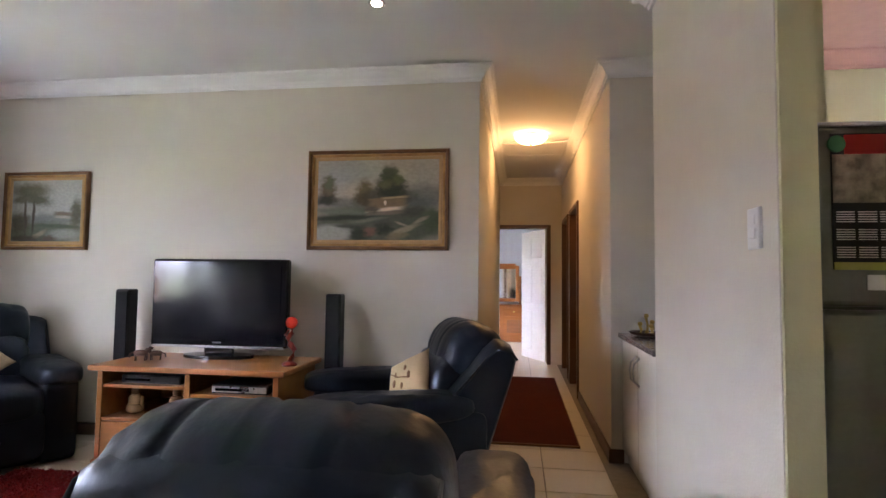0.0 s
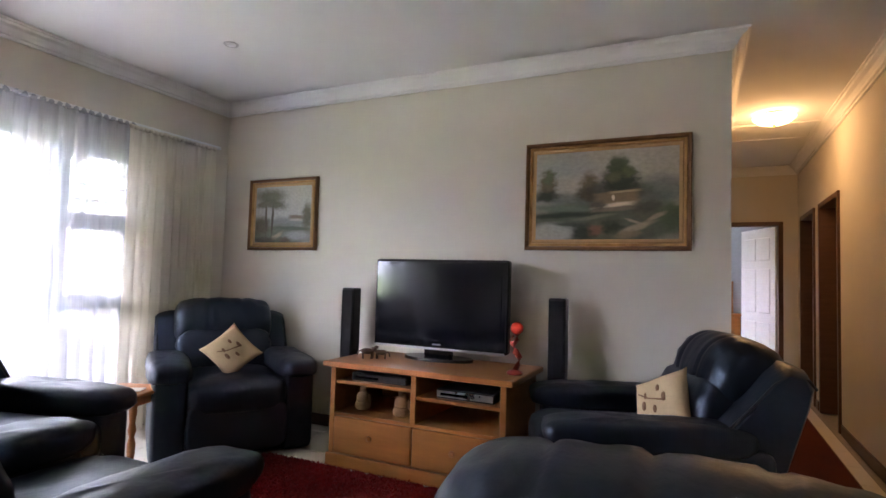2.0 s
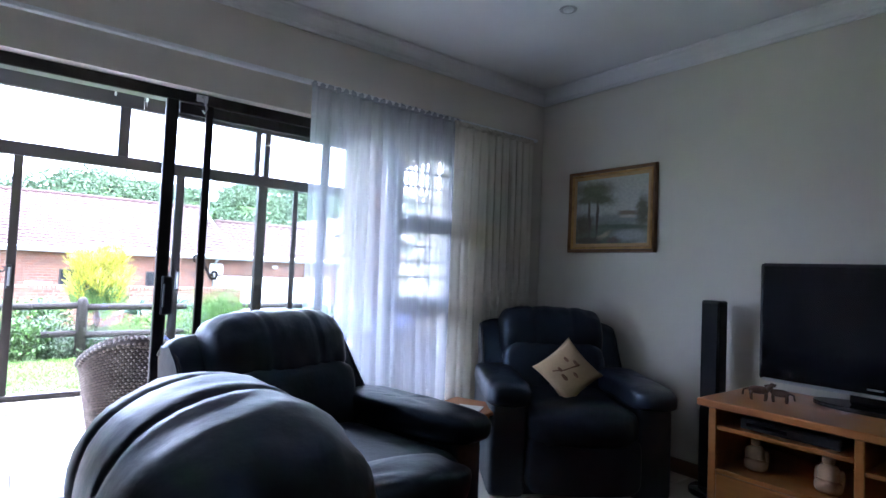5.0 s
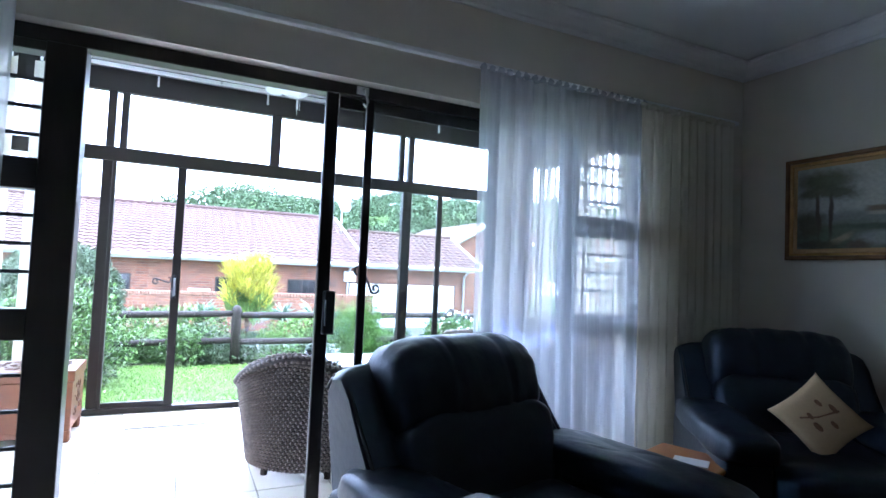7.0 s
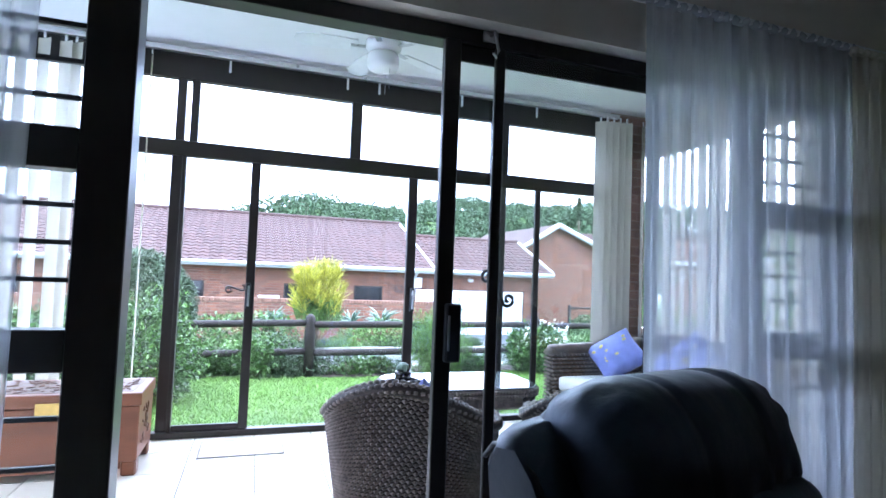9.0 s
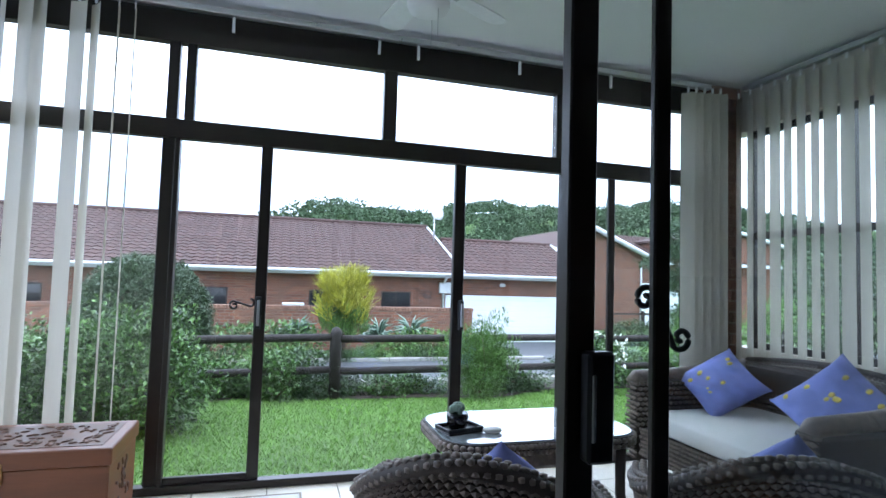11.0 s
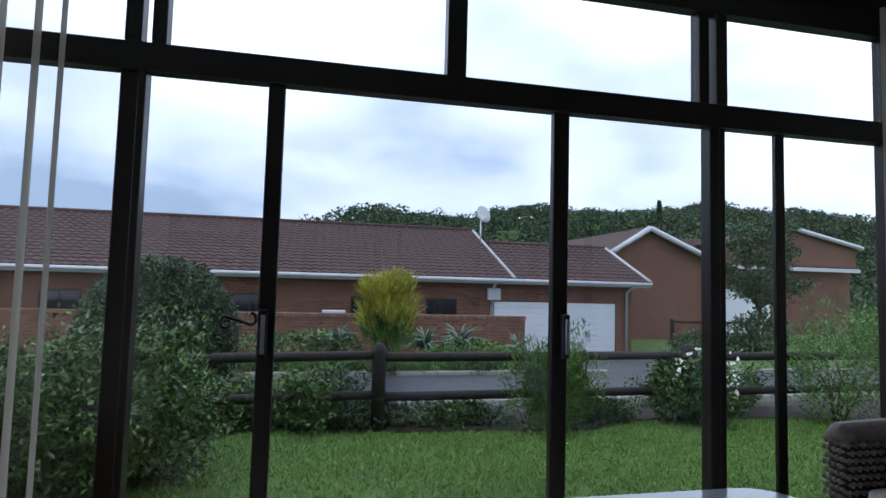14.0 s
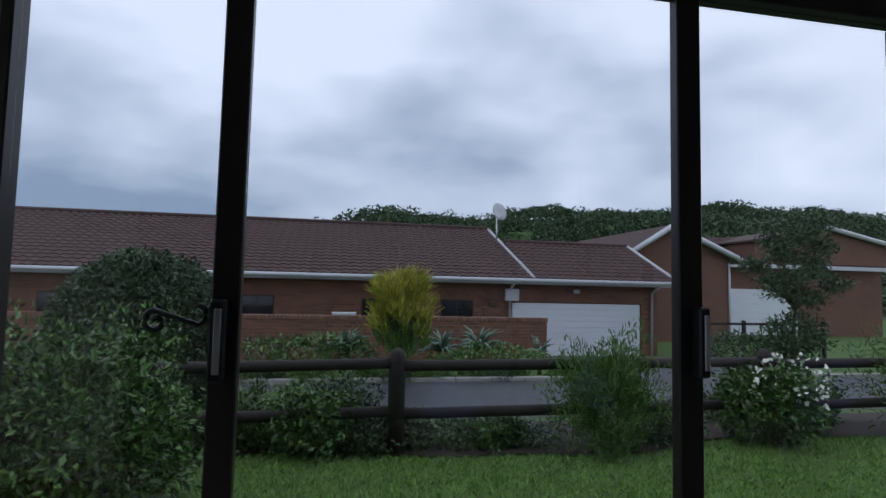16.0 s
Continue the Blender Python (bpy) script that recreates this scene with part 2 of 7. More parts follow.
M_ROOF = mat("brown_concrete_roof_tile", (0.056, 0.027, 0.022), 0.8, vary=0.12, scale=14, bump=0.2, bscale=40, objrand=0.2, vary2=0.1)
M_ROOFJ = mat("brown_concrete_roofing", (0.056, 0.027, 0.022), 0.8, vary=0.12, scale=14, bump=0.2, bscale=40, islrand=0.2, vary2=0.1)
M_FASC = mat("weathered_white_fascia", (0.50, 0.51, 0.53), 0.5, vary=0.08, scale=3)
M_GDOOR = mat("white_garage_panel", (0.70, 0.72, 0.75), 0.45, vary=0.05, scale=2)
M_DARKGL = mat("dark_window_glass", (0.02, 0.022, 0.025), 0.08, vary=0.2, scale=2)
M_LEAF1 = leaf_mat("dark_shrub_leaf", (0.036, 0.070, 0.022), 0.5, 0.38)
M_LEAF2 = leaf_mat("mid_green_leaf", (0.068, 0.134, 0.029), 0.8, 0.36)
M_LEAF3 = leaf_mat("yellow_green_foliage", (0.34, 0.33, 0.03), 0.5)
M_LEAF4 = leaf_mat("fine_light_green_leaf", (0.10, 0.19, 0.036), 0.55)
M_LEAF5 = leaf_mat("blue_green_aloe", (0.13, 0.19, 0.14), 0.2)
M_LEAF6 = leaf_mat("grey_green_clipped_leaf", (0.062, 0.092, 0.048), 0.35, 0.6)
M_FLOWER = leaf_mat("white_flower", (0.75, 0.75, 0.68), 0.15)
M_WOODS = leaf_mat("far_woodland_leaf", (0.040, 0.072, 0.028), 0.45, 0.8)
M_BARK = mat("grey_brown_bark", (0.12, 0.085, 0.06), 0.9, vary=0.3, scale=12, bump=0.5, bscale=40)
M_BED = mat("blue_grey_bedroom_wall", (0.60, 0.64, 0.70), 0.8, vary=0.03, scale=2)
M_MIRROR = mat("silvered_mirror", (0.92, 0.93, 0.94), 0.02, metal=1.0, vary=0.01, vary2=0.005)
M_LAMP = glow_mat("lit_warm_glass_shade", (1.0, 0.60, 0.24), 0.29)
M_BULB = glow_mat("lit_downlight_bulb", (1.0, 0.85, 0.6), 2.0)


# ---- mesh helpers ----
def part(name, bm, material, parent=None, label=""):
    me = bpy.data.meshes.new(name)
    bm.normal_update()
    bm.to_mesh(me)
    bm.free()
    me.materials.append(material)
    ob = new(name, me)
    if parent is not None:
        ob.parent = parent
    if label:
        tagged(ob, label)
    return ob


def thing(name, label, category, m=None, group="", kind=""):
    e = new(name)
    e.empty_display_size = 0.1
    if m is not None:
        e.matrix_world = m
    return tagged(e, label, category, group, kind)


def smooth(ob):
    for p in ob.data.polygons:
        p.use_smooth = True
    return ob


def box(bm, x0, y0, z0, x1, y1, z1, bevel=0.0, m=None, seg=1):
    r = bmesh.ops.create_cube(bm, size=1, matrix=Matrix.Translation(((x0 + x1) / 2, (y0 + y1) / 2, (z0 + z1) / 2)) @ Matrix.Diagonal((abs(x1 - x0), abs(y1 - y0), abs(z1 - z0), 1)))
    vs = r["verts"]
    if bevel:
        es = list({e for v in vs for e in v.link_edges})
        g = bmesh.ops.bevel(bm, geom=es, offset=bevel, segments=seg, affect="EDGES", profile=0.5)
        vs = list({v for f in g["faces"] for v in f.verts} | {v for v in vs if v.is_valid})
    if m is not None:
        bmesh.ops.transform(bm, matrix=m, verts=vs)
    return bm


def cbox(x0, y0, z0, x1, y1, z1, bevel=0.0, seg=1, m=None):
    return box(bmesh.new(), x0, y0, z0, x1, y1, z1, bevel, m, seg)


def tube(bm, pts, radii, n=10, cap=True):
    """A round tube along points, with a radius for each point."""
    pts = [Vector(p) for p in pts]
    if not isinstance(radii, (list, tuple)):
        radii = [radii] * len(pts)
    rings, up = [], Vector((0, 0, 1))
    for i, p in enumerate(pts):
        d = (pts[min(i + 1, len(pts) - 1)] - pts[max(i - 1, 0)]).normalized()
        a = d.cross(up)
        if a.length < 0.05:
            a = d.cross(Vector((0, 1, 0)))
        a.normalize()
        b = d.cross(a).normalized()
        rings.append([bm.verts.new(p + radii[i] * (math.cos(2 * math.pi * k / n) * a + math.sin(2 * math.pi * k / n) * b)) for k in range(n)])
    for r0, r1 in zip(rings, rings[1:]):
        for k in range(n):
            f = bm.faces.new((r0[k], r0[(k + 1) % n], r1[(k + 1) % n], r1[k]))
            f.smooth = True
    if cap:
        bm.faces.new(rings[0][::-1])
        bm.faces.new(rings[-1])
    return bm


def lathe(bm, prof, n=20, c=(0, 0, 0)):
    rings = [[bm.verts.new((c[0] + r * math.cos(2 * math.pi * k / n), c[1] + r * math.sin(2 * math.pi * k / n), c[2] + z)) for k in range(n)] for r, z in prof]
    for r0, r1 in zip(rings, rings[1:]):
        for k in range(n):
            f = bm.faces.new((r0[k], r0[(k + 1) % n], r1[(k + 1) % n], r1[k]))
            f.smooth = True
    bm.faces.new(rings[0][::-1])
    bm.faces.new(rings[-1])
    return bm


def puff(bm, c, half, e1=0.35, e2=0.35, n=14, m=None, wrinkle=0.0, seams=(), freq=7.0):
    """A padded cushion: a superellipsoid round c, creased across its width at the seams."""
    def pw(v, e):
        return math.copysign(abs(v) ** e, v)
    nu, nv = 2 * n, n
    rows, c = [], Vector(c)
    for j in range(nv + 1):
        phi = -math.pi / 2 + math.pi * j / nv
        row = []
        for i in range(nu):
            th = 2 * math.pi * i / nu
            x = half[0] * pw(math.cos(phi), e1) * pw(math.cos(th), e2)
            y = half[1] * pw(math.cos(phi), e1) * pw(math.sin(th), e2)
            z = half[2] * pw(math.sin(phi), e1)
            p = Vector((x, y, z))
            k = 1.0
            for s in seams:
                k -= 0.035 * math.exp(-((y / half[1] - s) / 0.035) ** 2)
            p.x *= k
            p.z *= k
            if wrinkle:
                q = (p + c) * freq
                w = noise.noise(Vector((q.x, q.y * 2.2, q.z * 0.8))) + 0.5 * noise.noise(q * 2.3)
                p += p.normalized() * wrinkle * w
            p += c
            row.append(bm.verts.new(m @ p if m is not None else p))
            if j in (0, nv):
                row = row * nu
                break
        rows.append(row)
    for r0, r1 in zip(rows, rows[1:]):
        for i in range(nu):
            vs = [r0[i], r0[(i + 1) % nu], r1[(i + 1) % nu], r1[i]]
            vs = [v for k, v in enumerate(vs) if v not in vs[:k]]
            if len(vs) >= 3:
                f = bm.faces.new(vs)
                f.smooth = True
    return bm


def bolster(bm, c, half, p=4.0, e=0.75, nr=28, ny=44, m=None, seams=(), seed=0):
    """A stuffed roll along y: rounded section, full middle, rounded ends, stitched creases with puckers beside them."""
    c = Vector(c)
    rings = []
    for j in range(ny + 1):
        u = -math.cos(math.pi * j / ny)
        u = math.copysign(abs(u) ** 0.9, u)
        s = max(1e-4, (1 - min(1.0, abs(u)) ** p)) ** (1 / p)
        near = 0.0
        for q in seams:
            near = max(near, math.exp(-((u - q) / 0.03) ** 2))
        row = []
        for i in range(nr):
            th = 2 * math.pi * i / nr
            x = math.copysign(abs(math.cos(th)) ** e, math.cos(th))
            z = math.copysign(abs(math.sin(th)) ** e, math.sin(th))
            k = s * (1 - 0.05 * near)
            d = noise.noise(Vector((u * 5 + seed, th * 0.9, seed))) * 0.03 + noise.noise(Vector((u * 9, th * 2.8, seed + 3))) * 0.014
            end = max(0.0, (abs(u) - 0.62) / 0.38)
            k *= 1 + d * (1 - 0.6 * near) + 0.03 * end * (1 - end) * 4 * math.sin(th * 11 + seed + 2 * noise.noise(Vector((th, u * 3, seed))))
            v = Vector((half[0] * x * k, half[1] * u, half[2] * z * k)) + c
            row.append(bm.verts.new(m @ v if m is not None else v))
        rings.append(row)
    for r0, r1 in zip(rings, rings[1:]):
        for i in range(nr):
            f = bm.faces.new((r0[i], r0[(i + 1) % nr], r1[(i + 1) % nr], r1[i]))
            f.smooth = True
    bmesh.ops.remove_doubles(bm, verts=bm.verts, dist=0.0004)
    bmesh.ops.recalc_face_normals(bm, faces=bm.faces)
    return bm


def poly_prism(bm, pts, z0, z1, m=None):
    """A prism over a polygon in the x-y plane."""
    lo = [bm.verts.new((x, y, z0)) for x, y in pts]
    hi = [bm.verts.new((x, y, z1)) for x, y in pts]
    bm.faces.new(lo[::-1])
    bm.faces.new(hi)
    for i in range(len(pts)):
        bm.faces.new((lo[i], lo[(i + 1) % len(pts)], hi[(i + 1) % len(pts)], hi[i]))
    if m is not None:
        bmesh.ops.transform(bm, matrix=m, verts=lo + hi)
    return bm


def wall(name, x0, y0, z0, x1, y1, z1, material=None, label="plain painted plaster wall"):
    return tagged(part(name, cbox(x0, y0, z0, x1, y1, z1), material or M_WALL), label, "wall", kind="structure")


def cornice(name, a, b, into, z, ma=0, mb=0):
    """A coved cornice along the line a-b under the ceiling at z; into: the way out from the wall; ma, mb: mitres (1 outward, -1 inward)."""
    prof = [(u * 0.88, w * 0.86) for u, w in ((0, 0), (0.11, 0), (0.11, -0.016), (0.095, -0.02), (0.088, -0.035), (0.06, -0.05), (0.04, -0.075), (0.034, -0.095), (0.02, -0.10), (0.018, -0.12), (0, -0.12))]
    bm = bmesh.new()
    a, b, o = Vector((*a, z)), Vector((*b, z)), Vector((*into, 0))
    d = (b - a).normalized()
    ra = [bm.verts.new(a - d * ma * u + o * u + Vector((0, 0, w))) for u, w in prof]
    rb = [bm.verts.new(b + d * mb * u + o * u + Vector((0, 0, w))) for u, w in prof]
    for i in range(len(prof)):
        j = (i + 1) % len(prof)
        bm.faces.new((ra[i], ra[j], rb[j], rb[i]))
    bm.faces.new(ra[::-1])
    bm.faces.new(rb)
    bmesh.ops.recalc_face_normals(bm, faces=bm.faces)
    return tagged(part(name, bm, M_CORN), "white moulded plaster ceiling cornice", "cornice", kind="structure")


# ---- the house: walls, openings, ceilings ----
CZ = 2.72                      # living-room ceiling
WX0, WX1 = -4.37, -4.66        # wall between living room and sunroom
TVY = 3.82                     # wall behind the television
FX = -6.925                    # garden side of the sunroom
SZ = 2.80                      # sunroom ceiling
part_slab = tagged(part("floor", cbox(-7.05, -2.3, -0.12, 3.3, 12.3, -0.012), M_GROUT), "cream ceramic tiled floor with dark grout", "floor", kind="structure")
wall("wall_north", WX1, TVY, 0, -0.28, TVY + 0.14, CZ + 0.1)
wall("wall_corridor_west", -0.42, TVY + 0.14, 0, -0.28, 8.15, CZ + 0.1)
wall("wall_corridor_end_lintel", -0.42, 8.15, 2.03, 0.76, 8.27, CZ + 0.1)
wall("wall_corridor_end_stub", 0.46, 8.15, 0, 0.76, 8.27, 2.03)
wall("wall_corridor_end_stub_west", -0.42, 8.15, 0, -0.37, 8.27, 2.03)
for i, (ya, yb) in enumerate(((3.85, 5.85), (6.72, 7.0), (7.87, 8.15))):
    wall("wall_corridor_east_%d" % (i + 1), 0.62, ya, 0, 0.76, yb, CZ + 0.1)
for i, (ya, yb) in enumerate(((5.85, 6.72), (7.0, 7.87))):
    wall("wall_corridor_east_lintel_%d" % (i + 1), 0.62, ya, 2.05, 0.76, yb, CZ + 0.1)
wall("wall_niche_back", 0.76, 3.85, 0, 1.36, 3.97, CZ + 0.1)
wall("wall_niche_side", 1.24, 2.88, 0, 1.36, 3.85, CZ + 0.1)
wall("wall_niche_south", 0.68, 2.77, 0, 1.36, 2.88, CZ + 0.1)
wall("wall_column", 0.68, 1.55, 0, 0.77, 2.77, CZ + 0.1)
wall("wall_column_end", 0.684, 1.537, 0, 0.776, 1.55, CZ + 0.1, M_YELL, "pale yellow painted wall end")
wall("wall_kitchen_face", 0.77, 1.55, 0, 0.782, 2.65, CZ + 0.1, M_YELL, "pale yellow kitchen wall")
wall("wall_kitchen_stub", 0.77, 2.65, 0, 1.36, 2.77, CZ + 0.1, M_YELL, "pale yellow kitchen wall")
wall("wall_kitchen_niche_side", 1.36, 2.65, 0, 1.372, 3.85, CZ + 0.1, M_YELL, "pale yellow kitchen wall")
wall("wall_kitchen_north", 1.36, 3.85, 0, 3.2, 3.97, CZ + 0.1, M_YELL, "pale yellow kitchen wall")
for nm, q in (("wall_east_low", (-2.2, 0, 3.97, 1.5)), ("wall_east_high", (-2.2, 1.95, 3.97, CZ + 0.1)), ("wall_east_south", (-2.2, 1.5, 3.05, 1.95)), ("wall_east_north", (3.5, 1.5, 3.97, 1.95))):
    wall(nm, 3.2, q[0], q[1], 3.3, q[2], q[3], M_YELL, "pale yellow kitchen wall")
wall("wall_south", WX1, -2.3, 0, 3.3, -2.2, CZ + 0.1)
wall("wall_west_pier_north", WX1, 3.02, 0, WX0, TVY, CZ + 0.1)
wall("wall_west_pier_south", WX1, -2.2, 0, WX0, -0.64, CZ + 0.1)
wall("wall_west_lintel", -4.535, -0.64, 2.12, WX0, 3.02, CZ + 0.1)
tagged(part("ceiling_living_room", cbox(-4.53, -2.3, CZ, 0.77, 3.96, CZ + 0.15), M_CEIL), "smooth white painted ceiling", "ceiling", kind="structure")
tagged(part("ceiling_corridor", cbox(-0.42, 3.96, CZ, 1.36, 8.27, CZ + 0.15), M_CEIL), "smooth white painted ceiling", "ceiling", kind="structure")
tagged(part("ceiling_niche", cbox(0.77, 2.77, CZ, 1.36, 3.96, CZ + 0.15), M_CEIL), "smooth white painted ceiling", "ceiling", kind="structure")
tagged(part("ceiling_kitchen", cbox(0.77, -2.3, CZ, 3.3, 2.77, CZ + 0.15), M_PINK), "pinkish kitchen ceiling", "ceiling", kind="structure")
cornice("cornice_north", (WX0, TVY), (-0.28, TVY), (0, -1), CZ, -1, 1)
cornice("cornice_west", (WX0, -2.2), (WX0, TVY), (1, 0), CZ, 0, -1)
cornice("cornice_corridor_west", (-0.28, TVY), (-0.28, 8.15), (1, 0), CZ, 1, -1)
cornice("cornice_corridor_east", (0.62, 3.85), (0.62, 8.15), (-1, 0), CZ, 1, -1)
cornice("cornice_corridor_end", (-0.28, 8.15), (0.62, 8.15), (0, -1), CZ, -1, -1)
cornice("cornice_niche", (0.62, 3.85), (1.24, 3.85), (0, -1), CZ, 1, -1)
cornice("cornice_column", (0.68, 1.55), (0.68, 2.88), (-1, 0), CZ, 0, 1)
cornice("cornice_niche_south", (1.24, 2.88), (0.68, 2.88), (0, 1), CZ, 0, 1)
tagged(part("ceiling_kitchen_north", cbox(1.36, 2.77, CZ, 3.3, 3.97, CZ + 0.15), M_PINK), "pinkish kitchen ceiling", "ceiling", kind="structure")
tagged(cornice("cornice_kitchen", (1.372, 3.85), (3.2, 3.85), (0, -1), CZ), "pinkish kitchen ceiling cornice").data.materials[0] = M_PINK


def skirting(name, x0, y0, x1, y1):
    bm = cbox(x0, y0, 0, x1, y1, 0.09, 0.004)
    tagged(part(name, bm, M_BASE), "dark stained wooden skirting board", "skirting", kind="structure")


skirting("baseboard_north", WX0, TVY - 0.018, -0.28, TVY)
skirting("baseboard_west_north", WX0, 3.03, WX0 + 0.018, TVY - 0.018)
skirting("baseboard_corridor_west", -0.28, TVY, -0.262, 8.15)
skirting("baseboard_corridor_east", 0.602, 3.832, 0.62, 5.78)
skirting("baseboard_corridor_east_mid", 0.602, 6.79, 0.62, 6.93)
skirting("baseboard_corridor_niche", 0.602, 3.832, 0.70, 3.85)
skirting("baseboard_column", 0.662, 1.56, 0.68, 2.85)


def door_frame(name, axis, p, a, b, h, depth, w=0.05):
    """A dark wooden door frame in a wall: two jambs and a head."""
    e = thing(name, "dark stained wooden door frame", "door frame", kind="structure")
    for nm, u0, u1, z0, z1 in (("jamb", a, a + w, 0, h), ("jamb", b - w, b, 0, h), ("head", a + w, b - w, h - w, h)):
        if axis == "x":
            bm = cbox(p, u0, z0, p + depth, u1, z1, 0.004)
        else:
            bm = cbox(u0, p, z0, u1, p + depth, z1, 0.004)
        part(nm, bm, M_BASE, e)
    return e


door_frame("door_frame_end", "y", 8.13, -0.372, 0.462, 2.032, 0.16)
door_frame("door_frame_side", "x", 0.60, 5.84, 6.73, 2.055, 0.18)
door_frame("door_frame_side", "x", 0.60, 6.99, 7.88, 2.055, 0.18)

# rooms beyond the corridor doors, plain
wall("wall_bedroom_far", -2.5, 11.6, 0, 2.5, 11.7, CZ, M_BED, "pale blue grey bedroom wall")
for nm, q in (("wall_bedroom_west_low", (8.27, 0, 11.7, 0.9)), ("wall_bedroom_west_high", (8.27, 2.1, 11.7, CZ)), ("wall_bedroom_west_south", (8.27, 0.9, 9.55, 2.1)), ("wall_bedroom_west_north", (10.25, 0.9, 11.7, 2.1))):
    wall(nm, -2.6, q[0], q[1], -2.5, q[2], q[3], M_BED, "pale blue grey bedroom wall")
wall("wall_bedroom_east", 2.5, 8.27, 0, 2.6, 11.7, CZ, M_BED, "pale blue grey bedroom wall")
wall("wall_bedroom_south_west", -2.5, 8.15, 0, -0.42, 8.27, CZ, M_BED, "pale blue grey bedroom wall")
wall("wall_bedroom_south_east", 0.76, 8.15, 0, 2.5, 8.27, CZ, M_BED, "pale blue grey bedroom wall")
tagged(part("ceiling_bedroom", cbox(-2.6, 8.27, CZ, 2.6, 11.7, CZ + 0.1), M_CEIL), "white bedroom ceiling", "ceiling", kind="structure")
wall("wall_side_rooms_far", 2.0, 3.97, 0, 2.1, 8.15, CZ, M_WALL)
tagged(part("ceiling_side_rooms", cbox(1.36, 3.97, CZ, 2.1, 8.15, CZ + 0.1), M_CEIL), "white ceiling", "ceiling", kind="structure")


# ---- glazed frames ----
def bars(e, name, items, material=M_BRONZE, bevel=0.004):
    for x0, y0, z0, x1, y1, z1 in items:
        part(name, cbox(x0, y0, z0, x1, y1, z1, bevel), material, e)


def pane(e, x, y0, z0, y1, z1):
    g = part("pane", cbox(x - 0.003, y0, z0, x + 0.003, y1, z1), M_GLASS, e)
    g.visible_shadow = False
    return g


inner = thing("window_1", "dark bronze aluminium glazed screen with an open sliding door", "window", kind="structure")
XF0, XF1 = -4.53, -4.445
bars(inner, "frame_member", [
    (XF0, -0.64, 2.06, XF1, 3.02, 2.12), (XF0, -0.64, 0, XF1, -0.59, 2.06), (XF0, 2.97, 0, XF1, 3.02, 2.06),
    (XF0 - .01, -0.10, 0.0, XF1 + .012, 0.035, 2.06), (XF0, 2.42, 0.0, XF1, 2.51, 2.06),
    (XF0, -0.10, 0.0, XF1, 2.51, 0.03)])
for ya, yb in ((-0.59, -0.10), (2.51, 2.97)):
    bars(inner, "sidelight_rail", [(XF0, ya, 2.02, XF1, yb, 2.06), (XF0, ya, 1.48, XF1, yb, 1.60), (XF0, ya, 0.90, XF1, yb, 1.02), (XF0, ya, 0.0, XF1, yb, 0.06)])
    bars(inner, "burglar_bar", [(-4.515, ya, z - 0.007, -4.50, yb, z + 0.007) for z in (1.70, 1.81, 1.92, 1.16, 1.27, 1.38, 0.2, 0.34, 0.48, 0.62, 0.76)], M_IRON, 0)
    pane(inner, -4.485, ya, 0.06, yb, 2.02)
pane(inner, -4.452, 1.236, 0.03, 2.42, 2.06)
bars(inner, "stile", [(-4.462, 1.195, 0.03, -4.442, 1.235, 2.06)])
leaf = thing("sliding_door", "dark bronze sliding glass door leaf slid open", "sliding door")
bars(leaf, "stile", [(-4.462, 0.993, 0.03, -4.425, 1.053, 2.06), (-4.48, 1.90, 0.03, -4.466, 1.96, 2.06)])
bars(leaf, "rail", [(-4.48, 1.065, 0.03, -4.466, 1.90, 0.10), (-4.48, 1.065, 2.00, -4.466, 1.90, 2.06)])
pane(leaf, -4.472, 1.065, 0.10, 1.90, 2.00)
hook = part("safety_hook", tube(bmesh.new(), [(-4.44, 1.17, 2.10), (-4.405, 1.17, 2.10), (-4.40, 1.175, 2.07), (-4.40, 1.185, 2.03), (-4.40, 1.175, 2.005), (-4.40, 1.165, 2.02)], 0.006, 8), M_SILVER, inner, "chrome safety hook")
part("hook_plate", cbox(-4.447, 1.14, 2.075, -4.438, 1.20, 2.115, 0.003), M_SILVER, hook)
lock = part("lock_box", cbox(-4.425, 1.02, 0.92, -4.39, 1.075, 1.12, 0.006), M_BLACK, leaf, "black plastic lock box")
part("pull_plate", cbox(-4.391, 1.026, 0.96, -4.386, 1.034, 1.08, 0.002), M_SILVER, lock)


def scroll(name, x, c1, c2, r=0.032, tail=22):
    """A wrought-iron S scroll in the plane of the glass, from a curl round c1 to a curl round c2, each (y, z)."""
    d = math.atan2(c2[1] - c1[1], c2[0] - c1[0])
    pts = []
    for i in range(22):
        k = i / 21
        a = d + math.pi * 0.5 + math.pi * 2.3 * (1 - k)
        q = r * (0.2 + 0.8 * k)
        pts.append((x, c1[0] + q * math.cos(a), c1[1] + q * math.sin(a)))
    for i in range(tail):
        k = i / 21
        a = d - math.pi * 0.5 + math.pi * 2.3 * k
        q = r * (1 - 0.8 * k)
        pts.append((x, c2[0] + q * math.cos(a), c2[1] + q * math.sin(a)))
    return tagged(part(name, tube(bmesh.new(), pts, 0.0065, 8), M_IRON), "black wrought iron scroll on the door frame", "door scroll")


scroll("iron_scroll", -4.486, (1.207, 1.216), (1.295, 1.135), 0.026)
scroll("iron_scroll", FX + 0.012, (0.231, 1.058), (0.315, 1.078), 0.027, 9)

